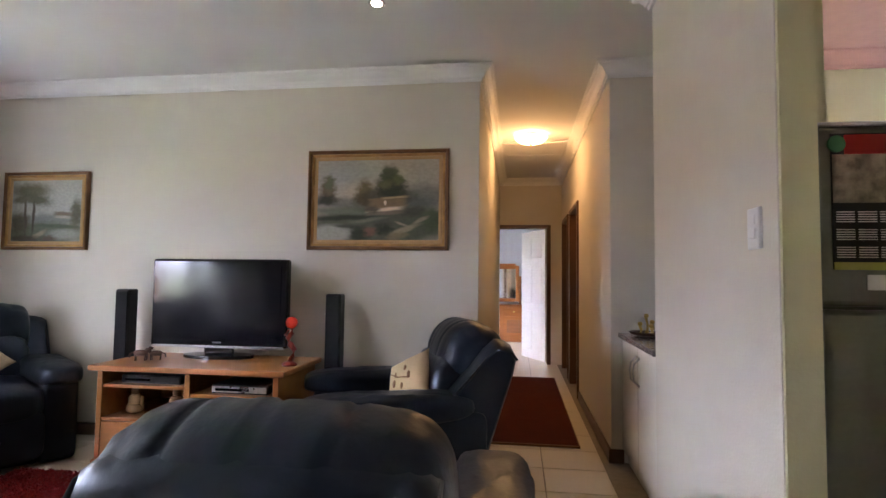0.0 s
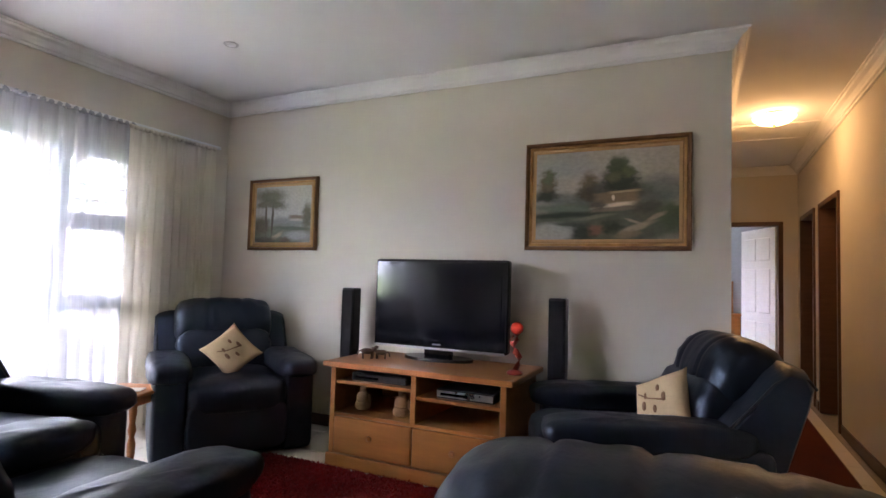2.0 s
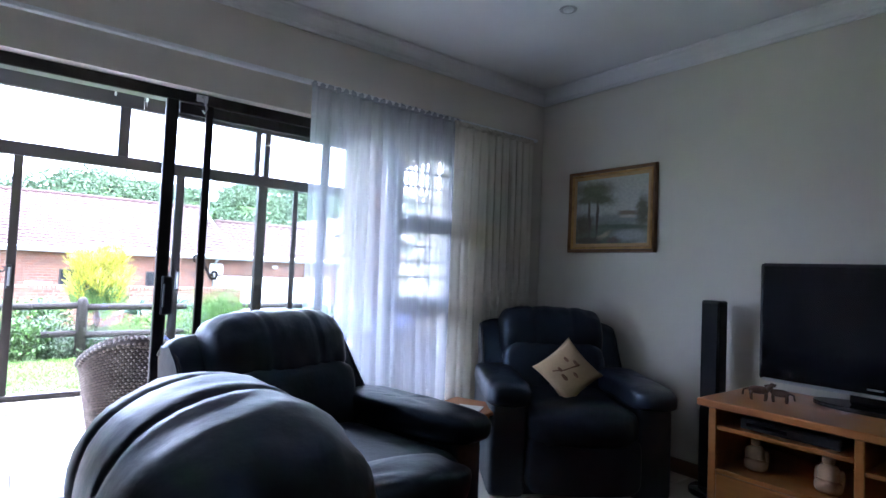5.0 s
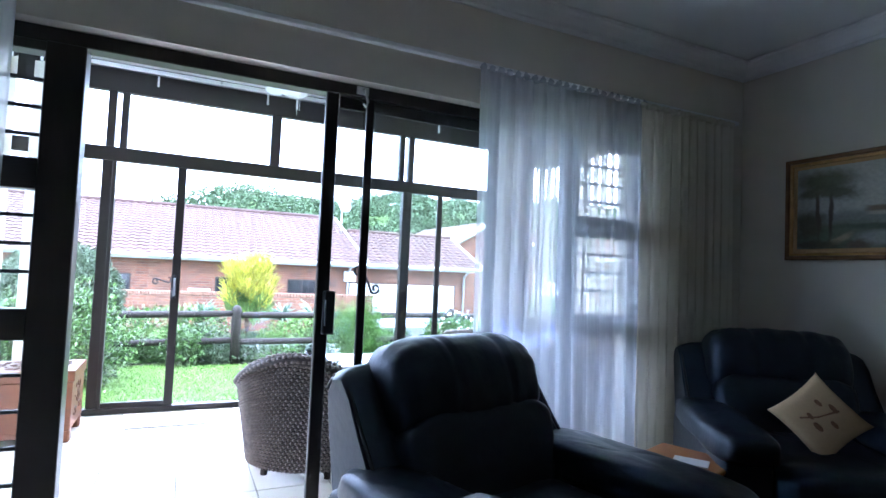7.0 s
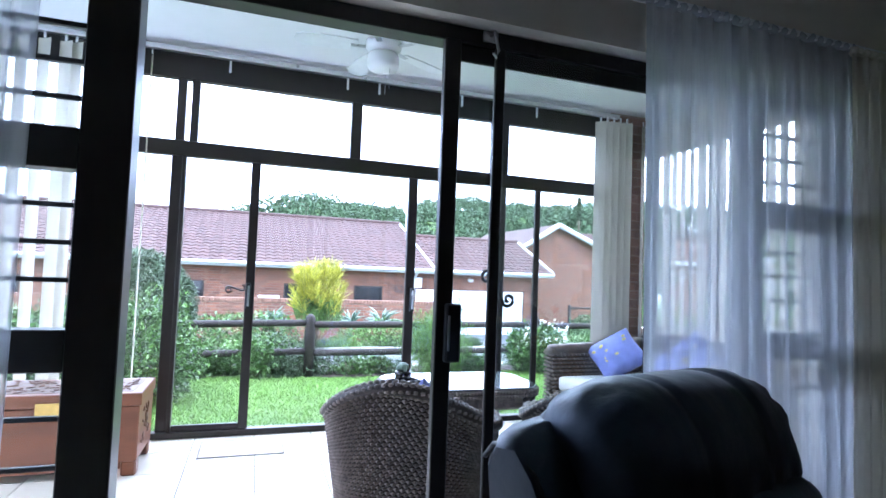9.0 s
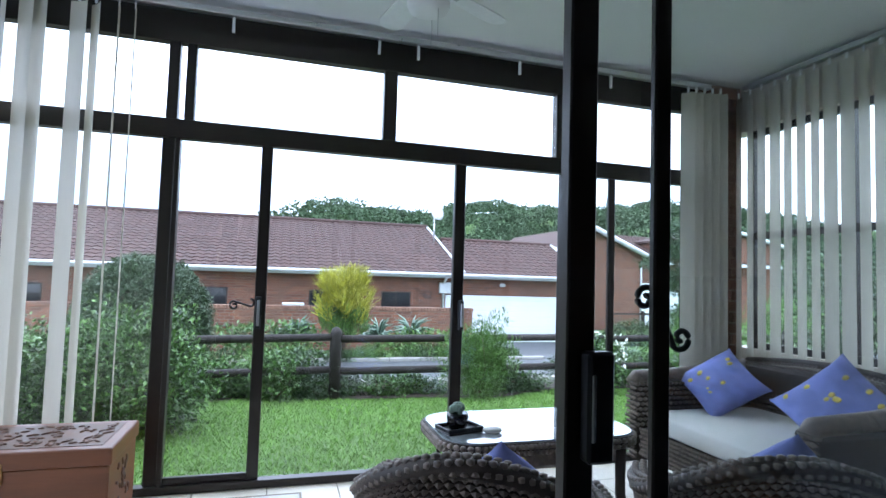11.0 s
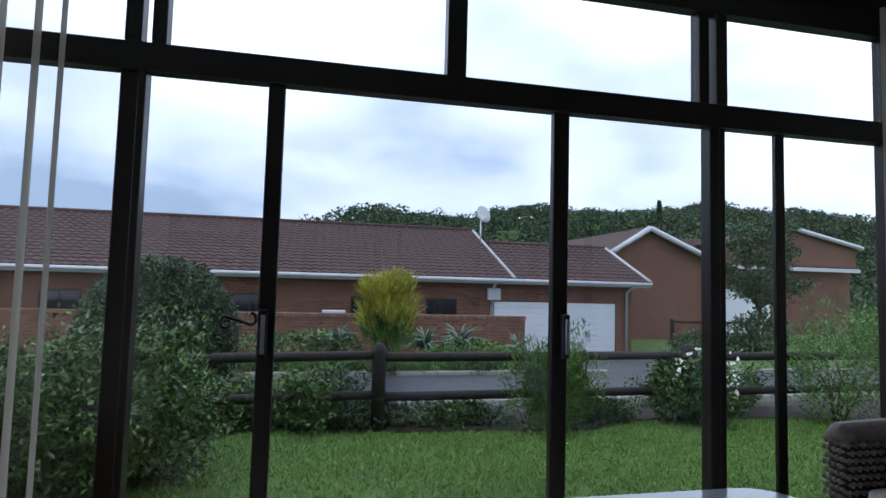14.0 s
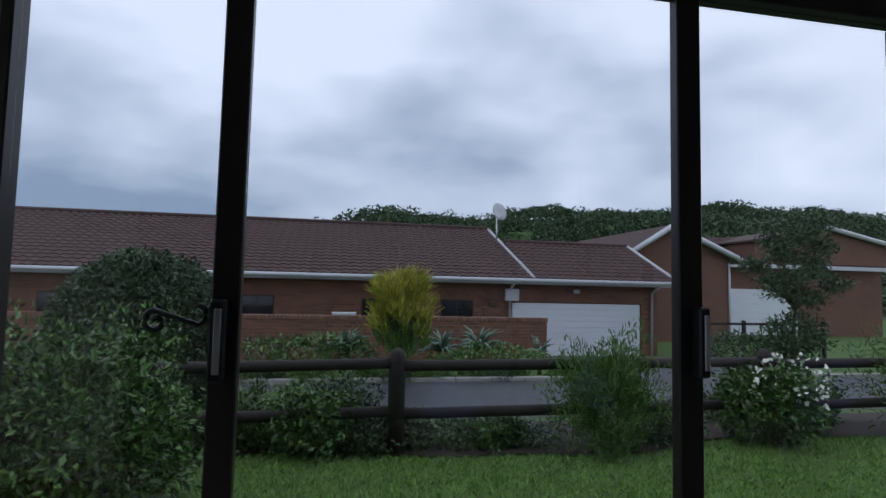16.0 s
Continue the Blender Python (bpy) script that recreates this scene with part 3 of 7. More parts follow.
gardn = thing("window_2", "dark bronze aluminium garden front with sliding doors and top lights", "window", kind="structure")
G0, G1 = FX - 0.07, FX
bars(gardn, "frame_member", [
    (G0, -1.90, 2.57, G1, 3.46, 2.80), (G0, -1.90, 2.01, G1, 3.46, 2.12), (G0, -1.90, 0.0, G1, 3.46, 0.045),
    (G0, -0.205, 0.045, G1 - .03, -0.133, 2.01), (G0, -0.133, 0.045, G1, -0.105, 2.01),
    (G0, 2.345, 0.045, G1, 2.40, 2.01), (G0, 2.40, 0.045, G1 - .02, 2.445, 2.01), (G0, 3.38, 0.045, G1, 3.46, 2.57), (G0, -1.90, 0.045, G1, -1.82, 2.57)])
bars(gardn, "mullion", [(G0, a, 2.12, G1, b, 2.57) for a, b in ((-0.19, -0.13), (-0.095, -0.042), (1.065, 1.15), (2.29, 2.345), (2.385, 2.445))])
bars(gardn, "stile", [(G0 + .01, 0.34, 0.045, G1 - .02, 0.405, 2.01), (G0 + .01, 1.565, 0.045, G1 - .02, 1.64, 2.01), (G0 + .015, 2.735, 0.045, G1 - .03, 2.79, 2.01)])
bars(gardn, "bottom_rail", [(G0 + .015, a, 0.045, G1 - .025, b, 0.085) for a, b in ((-0.105, 0.34), (1.64, 2.345))])
for ya, yb in ((-1.82, -0.205), (-0.105, 0.34), (0.405, 1.565), (1.64, 2.345), (2.445, 2.735), (2.79, 3.38)):
    pane(gardn, FX - 0.035, ya, 0.06, yb, 2.01)
for ya, yb in ((-1.82, -0.19), (-0.042, 1.065), (1.15, 2.29), (2.445, 3.38)):
    pane(gardn, FX - 0.035, ya, 2.12, yb, 2.57)
for y in (0.345, 1.60):
    h = part("handle", cbox(FX - 0.02, y, 0.92, FX + 0.02, y + 0.035, 1.11, 0.005), M_BLACK, gardn, "black door handle")
    part("grip", cbox(FX + 0.02, y + 0.012, 0.94, FX + 0.026, y + 0.028, 1.09, 0.002), M_SILVER, h)

# sunroom shell
wall("wall_sunroom_north_low", -7.0, 3.86, 0, WX1, 4.0, 0.80)
wall("wall_sunroom_north_high", -7.0, 3.86, 2.45, WX1, 4.0, SZ + 0.1)
wall("wall_sunroom_south_low", -7.0, -2.02, 0, WX1, -1.90, 0.35)
wall("wall_sunroom_south_high", -7.0, -2.02, 2.5, WX1, -1.90, SZ + 0.1)
south = thing("window_4", "dark bronze side window of the sunroom", "window", kind="structure")
for x0 in (-6.95, -6.2, -5.45, -4.72):
    part("frame_member", cbox(x0, -1.98, 0.35, x0 + 0.05, -1.93, 2.5, 0.004), M_BRONZE, south)
for z in (0.35, 1.62, 2.45):
    part("rail", cbox(-6.90, -1.975, z, -4.72, -1.935, z + 0.05, 0.004), M_BRONZE, south)
tagged(part("ceiling_sunroom", cbox(-7.05, -2.02, SZ, -4.53, 4.0, SZ + 0.12), M_CEIL), "smooth white painted sunroom ceiling", "ceiling", kind="structure")
side = thing("window_3", "dark bronze side window behind vertical blinds", "window", kind="structure")
for x0 in (-6.86, -6.1, -5.4, -4.72):
    part("frame_member", cbox(x0, 3.90, 0.80, x0 + 0.05, 3.95, 2.45, 0.004), M_BRONZE, side)
for z in (0.80, 1.62, 2.40):
    part("rail", cbox(-6.81, 3.905, z, -4.72, 3.945, z + 0.05, 0.004), M_BRONZE, side)
g = part("pane", cbox(-6.86, 3.922, 0.85, -4.72, 3.928, 2.40), M_GLASS, side)
g.visible_shadow = False


# ---- living-room things ----
def back_shell(half, drop=0.035):
    """The outer shell of a recliner back: a deep wedge in side view, lofted across its width, with rounded shoulders that fall outward."""
    prof = ((-0.16, -0.38), (-0.175, 0.0), (-0.175, 0.44), (-0.165, 0.525), (-0.12, 0.57), (-0.05, 0.565), (0.0, 0.50), (0.05, 0.36), (0.12, 0.20), (0.20, 0.10), (0.22, -0.06), (0.22, -0.38))
    bm = bmesh.new()
    secs = []
    for k in (-1.0, -0.985, -0.94, -0.84, -0.6, -0.3, 0.0, 0.3, 0.6, 0.84, 0.94, 0.985, 1.0):
        edge = max(0.0, (abs(k) - 0.84) / 0.16) ** 3
        row = []
        for x, z in prof:
            zz = z - drop * abs(k) ** 5 * max(0.0, min(1.0, z / 0.45)) if z > 0 else z
            row.append(bm.verts.new((x + (0.02 - x) * 0.16 * edge, half * k, zz + (0.1 - zz) * 0.05 * edge)))
        secs.append(row)
    n = len(prof)
    for a, b in zip(secs, secs[1:]):
        for i in range(n):
            bm.faces.new((a[i], a[(i + 1) % n], b[(i + 1) % n], b[i])).smooth = True
    bm.faces.new(secs[0][::-1])
    bm.faces.new(secs[-1])
    bmesh.ops.recalc_face_normals(bm, faces=bm.faces)
    return bm


def shell_piping(half, s):
    """A stitched cord down the front edge of one side of the shell."""
    pts = [(-0.16, 0.49), (-0.12, 0.518), (-0.05, 0.513), (0.0, 0.455), (0.05, 0.335), (0.12, 0.19), (0.19, 0.09)]
    return tube(bmesh.new(), [(x, s * half * 0.972, z) for x, z in pts], 0.007, 6)


def recliner(label, m, lean=13, rise=0.0, seams=(-0.36, 0.36), width=0.475, head=(0.35, 4.6), group="navy leather recliners"):
    """A padded leather recliner that faces +x, about 1.05 wide and deep."""
    e = thing("recliner", label, "armchair", m, group)
    sq = Matrix.Diagonal((1, 1, 0.965, 1))
    seed = int(m.translation.x * 10)

    def pad(name, c, half, e1, e2, n, parent, tilt=None, wrinkle=0.006, freq=11.0):
        bm = puff(bmesh.new(), c, half, e1, e2, n, m=(sq @ tilt) if tilt is not None else sq, wrinkle=wrinkle, freq=freq)
        return part(name, bm, M_LEATHER, parent)

    part("base", cbox(-0.34, -0.33, 0.0, 0.36, 0.33, 0.33, 0.03, 2), M_LEATHER, e)
    for s in (-1, 1):
        arm = pad("arm", (0.0, s * 0.40, 0.28), (0.44, 0.105, 0.28), 0.18, 0.2, 18, e, None, 0.004)
        pad("arm_pad", (0.06, s * 0.40, 0.575), (0.44, 0.132, 0.078), 0.6, 0.45, 24, arm, None, 0.013)
    pad("seat", (0.11, 0, 0.41), (0.41, 0.315, 0.125), 0.5, 0.3, 22, e, None, 0.013)
    pad("footrest", (0.445, 0, 0.22), (0.05, 0.31, 0.17), 0.35, 0.25, 14, e, None, 0.005)
    tilt = pose(-0.30, 0, 0.40, 0, -lean, 0)
    bm = back_shell(width)
    bmesh.ops.transform(bm, matrix=sq @ tilt, verts=bm.verts)
    shell_ob = part("back_shell", bm, M_LEATHER, e)
    for s in (-1, 1):
        bm = shell_piping(width, s)
        bmesh.ops.transform(bm, matrix=sq @ tilt, verts=bm.verts)
        part("piping", bm, M_LEATHER2, shell_ob)
    pad("lumbar_cushion", (0.07, 0, 0.19), (0.14, 0.335, 0.20), 0.5, 0.35, 22, e, tilt, 0.013)
    part("head_cushion", bolster(bmesh.new(), (0.0, 0, 0.44 + rise), (0.19, head[0], 0.205), head[1], 0.85, 40, 72, sq @ tilt, seams, seed), M_LEATHER, e)
    return e


recliner("navy leather recliner in the corner with a cushion", pose(-3.51, 3.14, 0, 0, 0, -35))
recliner("navy leather recliner with a cushion beside the television unit", pose(-0.73, 3.14, 0, 0, 0, 200), 18, -0.02, (-0.36, 0.36), 0.475, (0.34, 3.4))
recliner("navy leather recliner in front of the sheer curtains", pose(-3.34, 1.47, 0, 0, 0, 14), 13, 0.0, (-0.36, 0.36), 0.45, (0.34, 4.0))
recliner("navy leather recliner with its back to the open room", pose(-0.48, 1.50, 0, 0, 0, 91), 18, -0.045, (-0.4, 0.05, 0.5), 0.34, (0.355, 3.8))
recliner("navy leather recliner near the sliding door", pose(-2.22, 1.13, 0, 0, 0, 94), 15, 0.015, (-0.15, 0.35), 0.30, (0.30, 3.2))


def cushion(name, label, m, material, half=(0.15, 0.15, 0.06)):
    e = thing(name, label, "cushion", m)
    bm = bmesh.new()
    n = 16
    for sgn in (1, -1):
        g = [[None] * (n + 1) for _ in range(n + 1)]
        for i in range(n + 1):
            for j in range(n + 1):
                u, v = 2 * i / n - 1, 2 * j / n - 1
                h = ((1 - u * u) * (1 - v * v)) ** 0.42
                pin = 1 - 0.10 * (1 - abs(u) ** 2) * abs(v) ** 2
                pin2 = 1 - 0.10 * (1 - abs(v) ** 2) * abs(u) ** 2
                g[i][j] = bm.verts.new((half[0] * u * pin2, half[1] * v * pin, sgn * half[2] * h * (1 + 0.15 * noise.noise(Vector((u * 2, v * 2, sgn))))))
        for i in range(n):
            for j in range(n):
                q = (g[i][j], g[i + 1][j], g[i + 1][j + 1], g[i][j + 1])
                f = bm.faces.new(q if sgn > 0 else q[::-1])
                f.smooth = True
    bmesh.ops.remove_doubles(bm, verts=bm.verts, dist=0.0005)
    part("cover", bm, material, e)
    return e


def embroidery(e, half):
    for a, b, r in ((0.0, 0.05, 0.03), (0.05, 0.0, 0.025), (-0.05, 0.02, 0.025), (0.02, -0.06, 0.03), (-0.03, -0.05, 0.022)):
        bm = bmesh.new()
        puff(bm, (a, b, half[2] * 0.93), (r * 0.8, r * 0.38, 0.005), 0.8, 0.9, 6)
        part("embroidered_leaf", bm, M_EMB, e)
    part("stem", tube(bmesh.new(), [(-0.05, -0.09, half[2] * 0.9), (-0.01, -0.03, half[2] * 0.97), (0.02, 0.06, half[2] * 0.96)], 0.004, 6), M_EMB, e)


c1 = cushion("cushion", "tan cushion with brown floral embroidery on a recliner", Matrix.Translation((-3.40, 3.05, 0.65)) @ pose(0, 0, 0, 0, 0, -38) @ pose(0, 0, 0, 0, 64, 0) @ pose(0, 0, 0, 0, 0, 40), M_CUSH)
embroidery(c1, (0.15, 0.15, 0.06))
c2 = cushion("cushion", "tan cushion with brown floral embroidery on a recliner", Matrix.Translation((-0.60, 3.02, 0.64)) @ pose(0, 0, 0, 0, 0, 228) @ pose(0, 0, 0, 0, 62, 0) @ pose(0, 0, 0, 0, 0, 30), M_CUSH)
embroidery(c2, (0.15, 0.15, 0.06))


def tv_stand():
    e = thing("television_unit", "honey pine television unit with open shelves and two drawers", "television unit")
    X0, X1, Y0, Y1, T = -2.58, -1.40, 3.10, 3.70, 0.655
    part("top", cbox(X0 - 0.045, Y0 - 0.035, T - 0.035, X1 + 0.045, Y1, T, 0.008, 2), M_PINE, e)
    for x in (X0, X1 - 0.035):
        part("side", cbox(x, Y0, 0.08, x + 0.035, Y1 - 0.01, T - 0.035, 0.003), M_PINE, e)
    part("divider", cbox(-2.0, Y0 + 0.004, 0.33, -1.965, Y1 - 0.02, T - 0.035, 0.003), M_PINE, e)
    # back board in the darker pine: the shelves' shade is in its colour
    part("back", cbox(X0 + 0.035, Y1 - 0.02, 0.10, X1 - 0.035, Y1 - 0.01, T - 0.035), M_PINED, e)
    part("shelf", cbox(X0 + 0.035, Y0 + 0.004, 0.315, X1 - 0.035, Y1 - 0.02, 0.335, 0.003), M_PINE, e)
    part("shelf", cbox(X0 + 0.035, Y0 + 0.01, 0.515, -2.0, Y1 - 0.02, 0.535, 0.003), M_PINE, e)
    part("shelf", cbox(-1.965, Y0 + 0.01, 0.475, X1 - 0.035, Y1 - 0.02, 0.495, 0.003), M_PINE, e)
    part("plinth", cbox(X0 - 0.015, Y0 - 0.015, 0.0, X1 + 0.015, Y1 - 0.02, 0.08, 0.006), M_PINE, e)
    for a, b in ((X0 + 0.038, -1.986), (-1.979, X1 - 0.038)):
        d = part("drawer", cbox(a, Y0 - 0.004, 0.085, b, Y0 + 0.3, 0.312, 0.006), M_PINE, e)
        c = (a + b) / 2
        part("knob", lathe(bmesh.new(), [(0.008, 0), (0.008, 0.01), (0.018, 0.018), (0.016, 0.028), (0.004, 0.032)], 12), M_PINE, d).matrix_local = pose(c, Y0 - 0.004, 0.21, 90, 0, 0)


tv_stand()


def television():
    e = thing("television", "black flat-screen television, switched off, on the pine unit", "television")
    X0, X1, Y, Z0, Z1 = -2.53, -1.54, 3.51, 0.725, 1.328
    part("case", cbox(X0, Y, Z0, X1, Y + 0.07, Z1, 0.018, 3), M_BLACKG, e)
    part("back_cover", cbox(X0 + 0.12, Y + 0.068, Z0 + 0.08, X1 - 0.12, Y + 0.11, Z1 - 0.1, 0.02, 2), M_BLACK, e)
    part("screen", cbox(X0 + 0.045, Y - 0.003, Z0 + 0.075, X1 - 0.045, Y + 0.004, Z1 - 0.04, 0.001), M_SCREEN, e)
    part("maker_mark", cbox(-2.065, Y - 0.004, Z0 + 0.03, -2.005, Y + 0.002, Z0 + 0.038), M_SILVER, e)
    part("bottom_trim", cbox(X0 + 0.02, Y - 0.006, Z0 - 0.003, X1 - 0.02, Y + 0.03, Z0 + 0.012, 0.003), M_SILVER, e, "thin silver trim")
    part("neck", cbox(-2.135, Y + 0.01, 0.675, -1.935, Y + 0.06, Z0 + 0.01, 0.008), M_BLACKG, e)
    bm = bmesh.new()
    poly_prism(bm, [(-2.035 + 0.25 * math.cos(a), Y + 0.03 + 0.12 * math.sin(a)) for a in [2 * math.pi * i / 32 for i in range(32)]], 0.656, 0.676)
    part("foot", bm, M_BLACKG, e)


television()


def tower_speaker(x, y, z1):
    e = thing("tower_speaker", "slim black floor-standing loudspeaker beside the pine unit", "loudspeaker", pose(x, y, 0), "tower speakers")
    part("cabinet", cbox(-0.055, -0.05, 0.03, 0.055, 0.05, z1, 0.012, 2), M_BLACK, e)
    part("grille", cbox(-0.048, -0.058, 0.12, 0.048, -0.048, z1 - 0.015, 0.004), mat("black_speaker_cloth", (0.010, 0.010, 0.012), 0.9, vary=0.2, scale=40, bump=0.3, bscale=400), e)
    part("foot", lathe(bmesh.new(), [(0.12, 0.0), (0.12, 0.02), (0.11, 0.03), (0.05, 0.035)], 24), M_BLACKG, e)


tower_speaker(-2.835, 3.66, 1.11)
tower_speaker(-1.255, 3.66, 1.098)


def av_box(name, label, x0, x1, y0, z, h, face):
    e = thing(name, label, "media player")
    part("case", cbox(x0, y0, z, x1, y0 + 0.26, z + h, 0.004), M_BLACK, e)
    part("front_strip", cbox(x0 + 0.005, y0 - 0.006, z + h * 0.2, x1 - 0.005, y0 + 0.001, z + h * 0.85, 0.002), face, e)
    part("display", cbox(x0 + 0.03, y0 - 0.008, z + h * 0.35, x0 + 0.2, y0 - 0.005, z + h * 0.65), M_SCREEN, e)
    return e


av_box("disc_player", "black disc player on an open shelf", -2.46, -2.06, 3.16, 0.536, 0.05, M_BLACK)
av_box("satellite_decoder", "black decoder with a silver front on a shelf", -1.85, -1.49, 3.15, 0.496, 0.055, M_SILVER)


def figurine(label, x, y, z, s):
    bm = bmesh.new()
    puff(bm, (0, 0, 0.035 * s), (0.055 * s, 0.055 * s, 0.035 * s), 0.7, 0.9, 10)
    puff(bm, (0, 0, 0.085 * s), (0.038 * s, 0.045 * s, 0.05 * s), 0.8, 0.9, 10)
    puff(bm, (0, 0, 0.15 * s), (0.026 * s, 0.026 * s, 0.032 * s), 0.9, 0.9, 10)
    puff(bm, (0, 0, 0.185 * s), (0.012 * s, 0.012 * s, 0.012 * s), 0.9, 0.9, 6)
    for k in (-1, 1):
        puff(bm, (-0.01 * s, k * 0.045 * s, 0.075 * s), (0.016 * s, 0.015 * s, 0.04 * s), 0.8, 0.9, 6)
    ob = part("seated_figurine", bm, M_BUDD)
    ob.matrix_world = pose(x, y, z, 0, 0, -90)
    return tagged(ob, label, "figurine", "seated figurines")


figurine("tan resin seated figurine on the shelf", -2.42, 3.24, 0.336, 0.9)
figurine("tan resin seated figurine on the shelf", -2.12, 3.22, 0.336, 0.95)


def candle_statue():
    e = thing("candle_holder", "dark red dancer candle holder with a red ball", "candle holder", pose(-1.42, 3.30, 0.655))
    part("foot", lathe(bmesh.new(), [(0.045, 0), (0.05, 0.008), (0.04, 0.02), (0.015, 0.03)], 18), M_REDD, e)
    bm = tube(bmesh.new(), [(0.0, 0, 0.02), (0.02, 0, 0.06), (0.03, 0, 0.10), (0.0, 0, 0.135), (-0.015, 0, 0.17), (0.012, 0, 0.205), (0.01, 0, 0.235)], [0.018, 0.013, 0.016, 0.021, 0.017, 0.013, 0.018], 10)
    tube(bm, [(0.0, 0.0, 0.17), (-0.035, 0, 0.19), (-0.01, 0, 0.225)], 0.007, 8)
    part("dancer", bm, M_REDD, e)
    part("candle_ball", puff(bmesh.new(), (0.008, 0, 0.268), (0.038, 0.038, 0.038), 1, 1, 14), M_REDP, e, "red ball candle")


candle_statue()


def horse(name, label, x, y, z, s, rz):
    bm = bmesh.new()
    puff(bm, (0, 0, 0.055), (0.05, 0.02, 0.022), 0.8, 0.9, 8)
    for a, b in ((0.035, 0.01), (0.03, -0.012), (-0.035, 0.01), (-0.03, -0.012)):
        tube(bm, [(a, b, 0.0), (a * 1.1, b, 0.03), (a, b, 0.05)], 0.007, 6)
    tube(bm, [(0.04, 0, 0.06), (0.065, 0, 0.09), (0.08, 0, 0.085)], [0.014, 0.012, 0.009], 8)
    tube(bm, [(-0.045, 0, 0.06), (-0.07, 0, 0.05), (-0.075, 0, 0.02)], 0.006, 6)
    ob = part(name, bm, M_BRWN)
    ob.matrix_world = pose(x, y, z, 0, 0, rz) @ Matrix.Scale(s, 4)
    return tagged(ob, label, "figurine")


horse("animal_figurine", "small dark resin animal figurine on the pine unit", -2.44, 3.30, 0.655, 0.9, 20)
horse("animal_figurine", "small dark resin animal figurine on the pine unit", -2.36, 3.34, 0.655, 0.8, 200)


def mitred_frame(x0, x1, z0, z1, w, y, d):
    """One closed moulding with mitred corners and a rounded face, d proud of the wall at y."""
    bm = bmesh.new()
    rings = []
    for k, h in ((0.0, 0.0), (0.0, 0.7), (0.2, 1.0), (0.75, 0.9), (1.0, 0.55), (1.0, 0.0)):
        i = w * k
        rings.append([bm.verts.new(p) for p in ((x0 + i, y - d * h, z0 + i), (x1 - i, y - d * h, z0 + i), (x1 - i, y - d * h, z1 - i), (x0 + i, y - d * h, z1 - i))])
    for r0, r1 in zip(rings, rings[1:]):
        for i in range(4):
            bm.faces.new((r0[i], r0[(i + 1) % 4], r1[(i + 1) % 4], r1[i]))
    bmesh.ops.recalc_face_normals(bm, faces=bm.faces)
    return bm


def picture(name, label, x0, x1, z0, z1, y, w):
    """A landscape painting in a stepped gilt frame on the wall at y."""
    e = thing(name, label, "painting")
    for nm, inset, ww, d, material in (("outer_moulding", 0, w * 0.45, 0.035, M_GILTD), ("gilt_moulding", w * 0.45, w * 0.35, 0.026, M_GILT), ("liner", w * 0.8, w * 0.45, 0.018, M_LINEN)):
        a, b, c, dd = x0 + inset, x1 - inset, z0 + inset, z1 - inset
        part(nm, mitred_frame(a, b, c, dd, ww, y, d), material, e)
    k = w * 1.2
    return e, (x0 + k, x1 - k, z0 + k, z1 - k)


